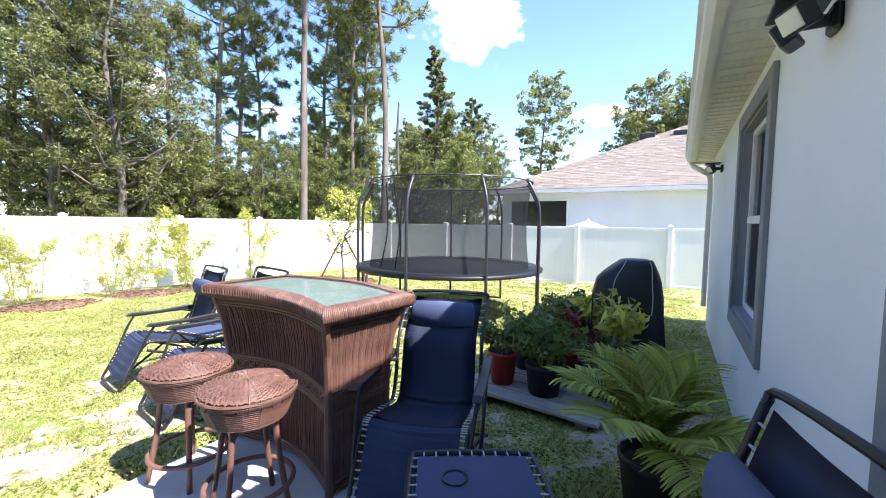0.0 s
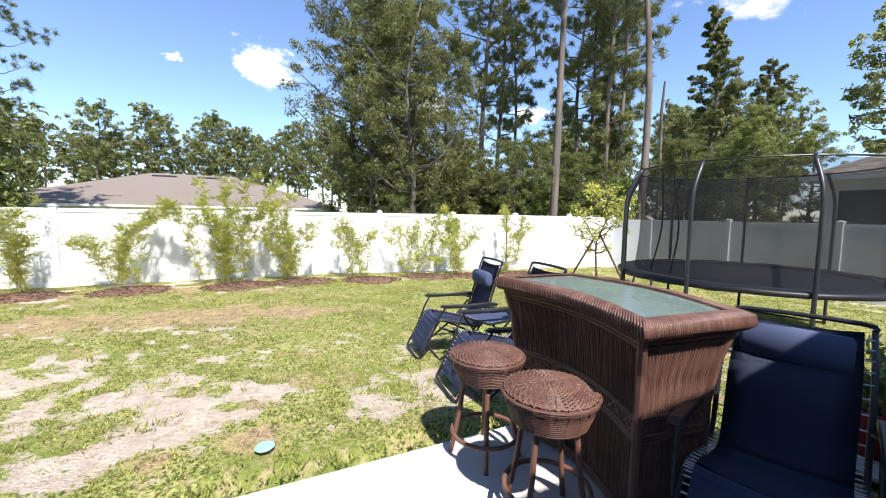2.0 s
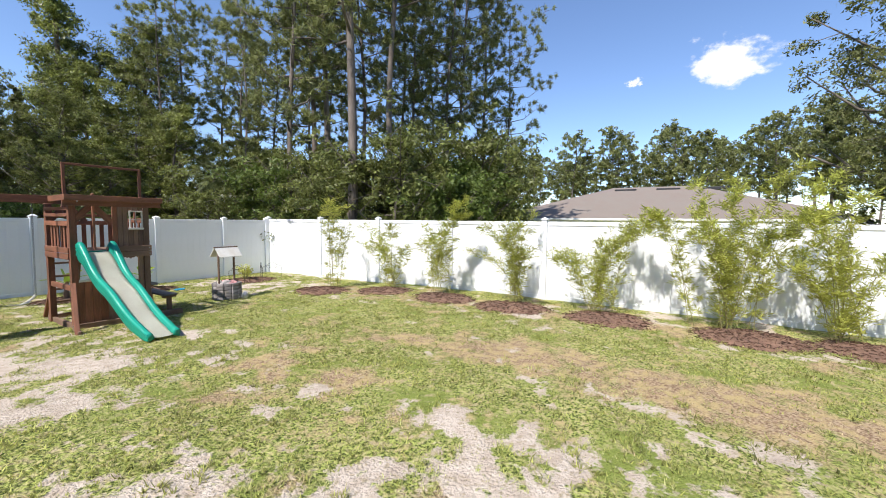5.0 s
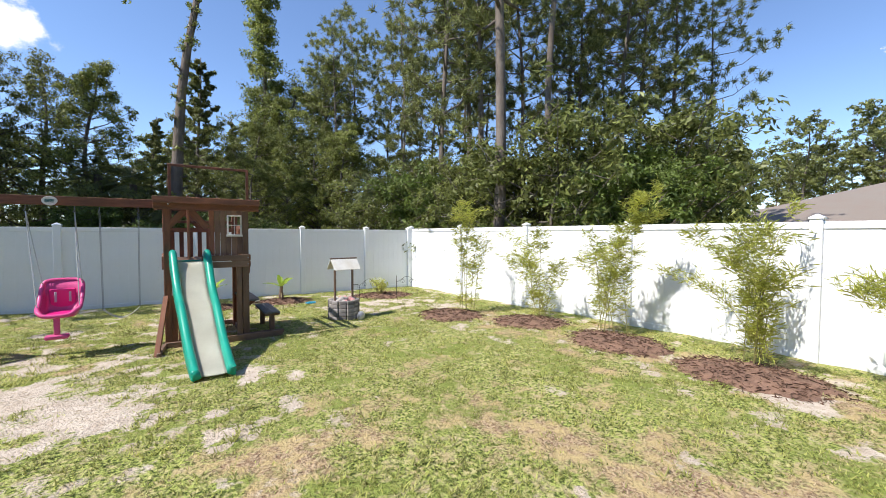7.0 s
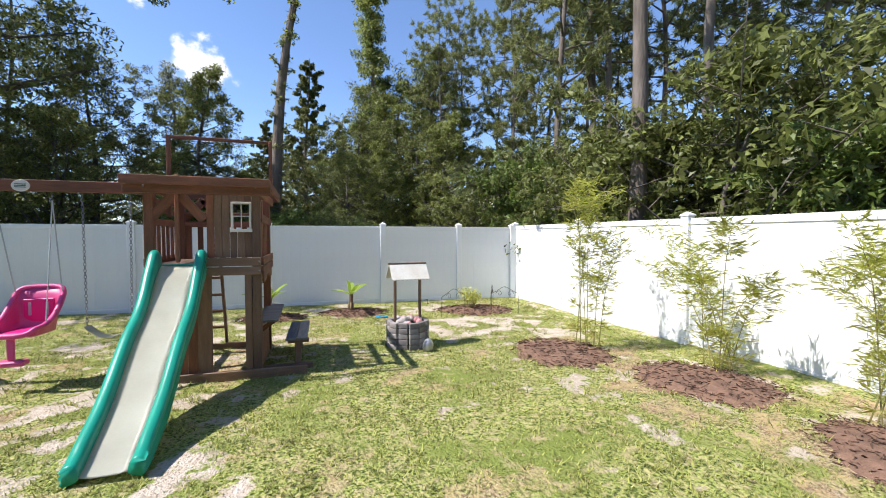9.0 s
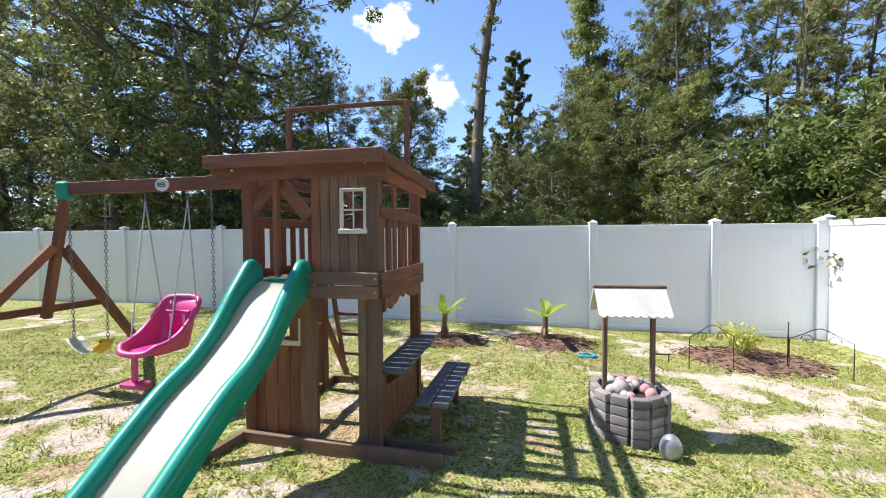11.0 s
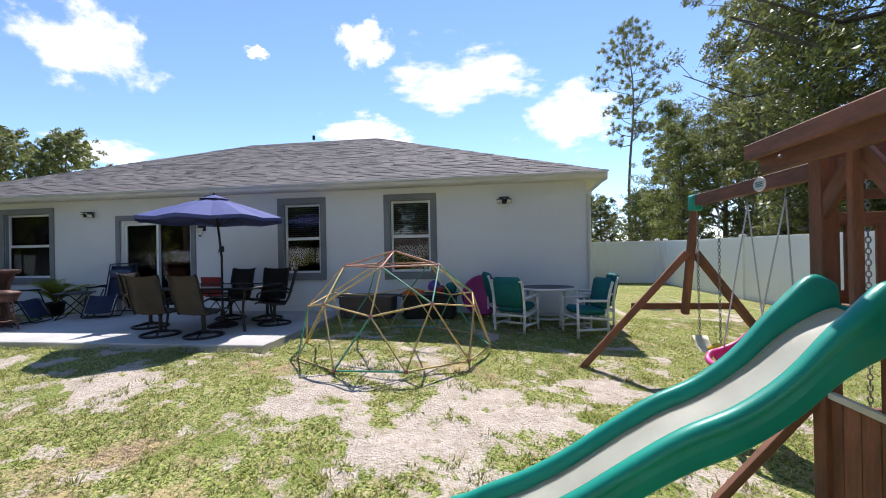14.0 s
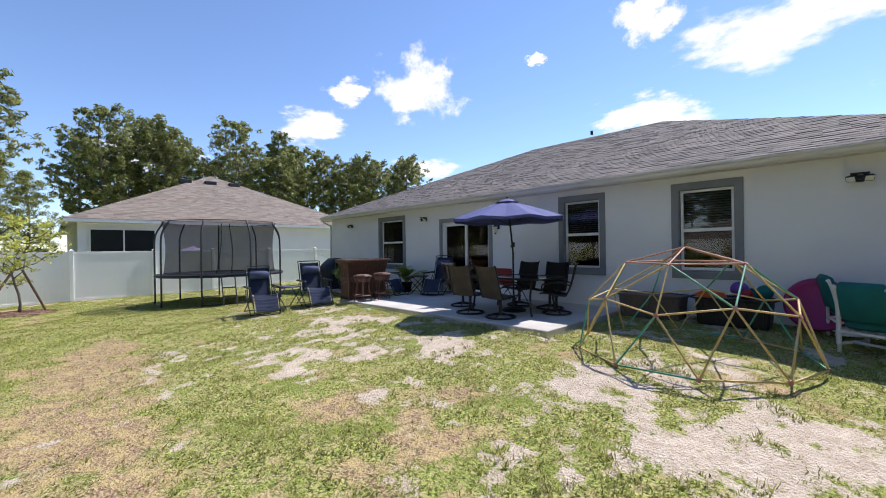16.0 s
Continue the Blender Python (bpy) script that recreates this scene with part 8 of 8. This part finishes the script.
wishing_well()
rs = random.Random(8)
for k in range(16):
    a, r = rs.uniform(0, math.tau), 0.18 * math.sqrt(rs.random())
    bm = bmesh.new()
    bmesh.ops.create_icosphere(bm, subdivisions=2, radius=rs.uniform(0.035, 0.065))
    for v in bm.verts:
        v.co *= 1 + 0.22 * noise.noise(v.co * 30 + Vector((k, 0, 0)))
    s = part("stone", bm, M_PINKSTONE if k % 3 == 0 else M_STONE, None, "", True)
    s.location = (-8.67 + r * math.cos(a), -3.55 + r * math.sin(a), gz(-8.76, -3.55) + 0.34 + 0.02 * (k % 2))
    tagged(s, "pinkish shell stone heaped in the well" if k % 3 == 0 else "pale stone heaped in the well", "stone", "stones in the well")
bm = bmesh.new()
bmesh.ops.create_icosphere(bm, subdivisions=3, radius=0.085)
for v in bm.verts:
    v.co *= 1 + 0.12 * noise.noise(v.co * 14)
s = part("stone", bm, M_SILVERSTONE, None, "", True)
s.matrix_basis = pose(-8.86, -3.18, gz(-8.95, -3.2) + 0.07) @ Matrix.Diagonal((0.85, 0.8, 1.1, 1))
tagged(s, "silver-painted round stone leaning on the well", "stone")
ro = part("rope_coil", tube([(-8.67 + 0.1 * math.cos(k * 0.7) * (1 + 0.3 * math.sin(k)), -5.66 + 0.08 * math.sin(k * 0.7), gz(-8.67, -5.66) + 0.02 + 0.003 * (k % 5)) for k in range(40)], 0.009, 5), M_BLUEROPE)
tagged(ro, "tangled blue rope on the grass", "rope")
hs = part("garden_hose", tube([(1.4 + (0.45 + 0.04 * math.sin(k)) * math.cos(k * 0.45), -4.6 + 0.35 * math.sin(k * 0.45), gz(1.4, -4.6) + 0.03 + 0.004 * (k % 4)) for k in range(60)], 0.011, 6), M_HOSE)
tagged(hs, "coiled green garden hose on the grass", "hose")
M_PALEDISC = mat("pale_green_plastic", (0.3, 0.58, 0.46), 0.45, var=0.1, bump=0.04)
fr = part("flying_disc", lathe([(0.0, 0.012), (0.05, 0.013), (0.06, 0.007), (0.057, 0.0), (0.05, 0.007), (0.0, 0.007)], 20), M_PALEDISC)
fr.matrix_basis = pose(-3.52, 6.27, gz(-3.52, 6.27) + 0.03, 4, 3, 0)
tagged(fr, "pale green flying disc on the lawn", "toy")

# gate latch on the side fence
gl = thing("gate_latch", "black gate latch and hinges on the white gate", "latch")
for y, z in ((-4.85, 1.35), (-4.85, 0.5)):
    part("hinge", boxes((8.93, y - 0.05, z - 0.05, 8.97, y + 0.05, z + 0.05), bevel=0.006), M_BLACKMETAL, gl)
part("latch", boxes((8.92, -3.75, 1.2, 8.97, -3.62, 1.3), bevel=0.008), M_BLACKMETAL, gl)
# neighbour's lilac parasol beyond the north fence
lp = thing("parasol", "faded lilac parasol in the neighbour garden", "umbrella", (-3.4, 22.0, gz(-3.4, 22.0)))
part("pole", tube([(0, 0, 0), (0, 0, 2.05)], 0.02, 8), M_WHITE, lp)
M_LILAC = mat("lilac_canvas", (0.5, 0.42, 0.68), 0.85, var=0.08, bump=0.1)
part("canopy", lathe([(1.0, 1.72), (0.5, 1.86), (0.12, 2.0), (0.02, 2.1)], 8), M_LILAC, lp)


# ---- clouds: thin veils far beyond the place ----
def cloud_material():
    m = bpy.data.materials.new("cumulus")
    m.use_nodes = True
    n, link = m.node_tree.nodes, m.node_tree.links.new
    tc = n.new("ShaderNodeTexCoord")
    info = n.new("ShaderNodeObjectInfo")
    nz, add, em, tr, mx = (n.new(k) for k in ("ShaderNodeTexNoise", "ShaderNodeVectorMath", "ShaderNodeEmission", "ShaderNodeBsdfTransparent", "ShaderNodeMixShader"))
    nz.inputs["Scale"].default_value, nz.inputs["Detail"].default_value, nz.inputs["Roughness"].default_value = 2.3, 7, 0.58
    link(tc.outputs["Object"], add.inputs[0])
    sc = n.new("ShaderNodeVectorMath")
    sc.operation = "SCALE"
    sc.inputs["Scale"].default_value = 3
    link(info.outputs["Location"], sc.inputs[0])
    link(sc.outputs[0], add.inputs[1])
    link(add.outputs[0], nz.inputs["Vector"])
    ln = n.new("ShaderNodeVectorMath")
    ln.operation = "LENGTH"
    link(tc.outputs["Object"], ln.inputs[0])
    a = n.new("ShaderNodeMath")
    a.operation = "MULTIPLY_ADD"
    link(ln.outputs["Value"], a.inputs[0])
    a.inputs[1].default_value = -0.62
    link(nz.outputs[0], a.inputs[2])
    r = n.new("ShaderNodeMapRange")
    r.inputs[1].default_value, r.inputs[2].default_value = 0.12, 0.33
    r.interpolation_type = "SMOOTHSTEP"
    link(a.outputs[0], r.inputs[0])
    em.inputs[0].default_value = (1, 1, 1, 1)
    em.inputs[1].default_value = CLOUD
    link(r.outputs[0], mx.inputs[0])
    link(tr.outputs[0], mx.inputs[1])
    link(em.outputs[0], mx.inputs[2])
    link(mx.outputs[0], n["Material Output"].inputs[0])
    return m


CLOUD = 0.62
CLOUDS = ((26.4, 25.6, 303, 206), (66.0, 14.8, 121, 91), (8.7, 13.8, 168, 60), (51.9, 13.3, 112, 60), (87.3, 18.0, 174, 123), (96.8, 17.2, 44, 25), (-100.3, 17.3, 300, 197), (-167.8, 19.8, 158, 141), (-84.8, 22.8, 426, 179))
CLOUDS += ((-26.5, 16.6, 238, 104), (-40.9, 22.1, 229, 203), (-31.7, 21.1, 137, 73), (-57.8, 24.6, 56, 36), (-72.1, 27.2, 141, 136), (-71.9, 16.1, 274, 114), (-161.2, 27.3, 165, 117), (-8.6, 11.9, 201, 94), (-41.8, 11.3, 217, 83))
M_CLOUD = cloud_material()
cloud_me = None
for yaw, el, w, h in CLOUDS:
    a = radians(yaw)
    e = radians(el)
    d = Vector((-math.sin(a) * math.cos(e), math.cos(a) * math.cos(e), math.sin(e)))
    if cloud_me is None:
        c = raw("cloud", [(-1, -1, 0), (1, -1, 0), (1, 1, 0), (-1, 1, 0)], [(0, 1, 2, 3)], M_CLOUD)
        cloud_me = c.data
    else:
        c = new("cloud", cloud_me)
    pos = Vector((-5, 2, 1)) + d * 1500
    up = Vector((0, 0, 1))
    right = d.cross(up).normalized()
    upv = right.cross(d)
    m = Matrix((right, upv, -d)).transposed().to_4x4()
    m.translation = pos
    c.matrix_basis = m @ Matrix.Diagonal((w, h, 1, 1))
    tagged(c, "small white fair-weather cloud in the sky", "cloud", kind="structure")
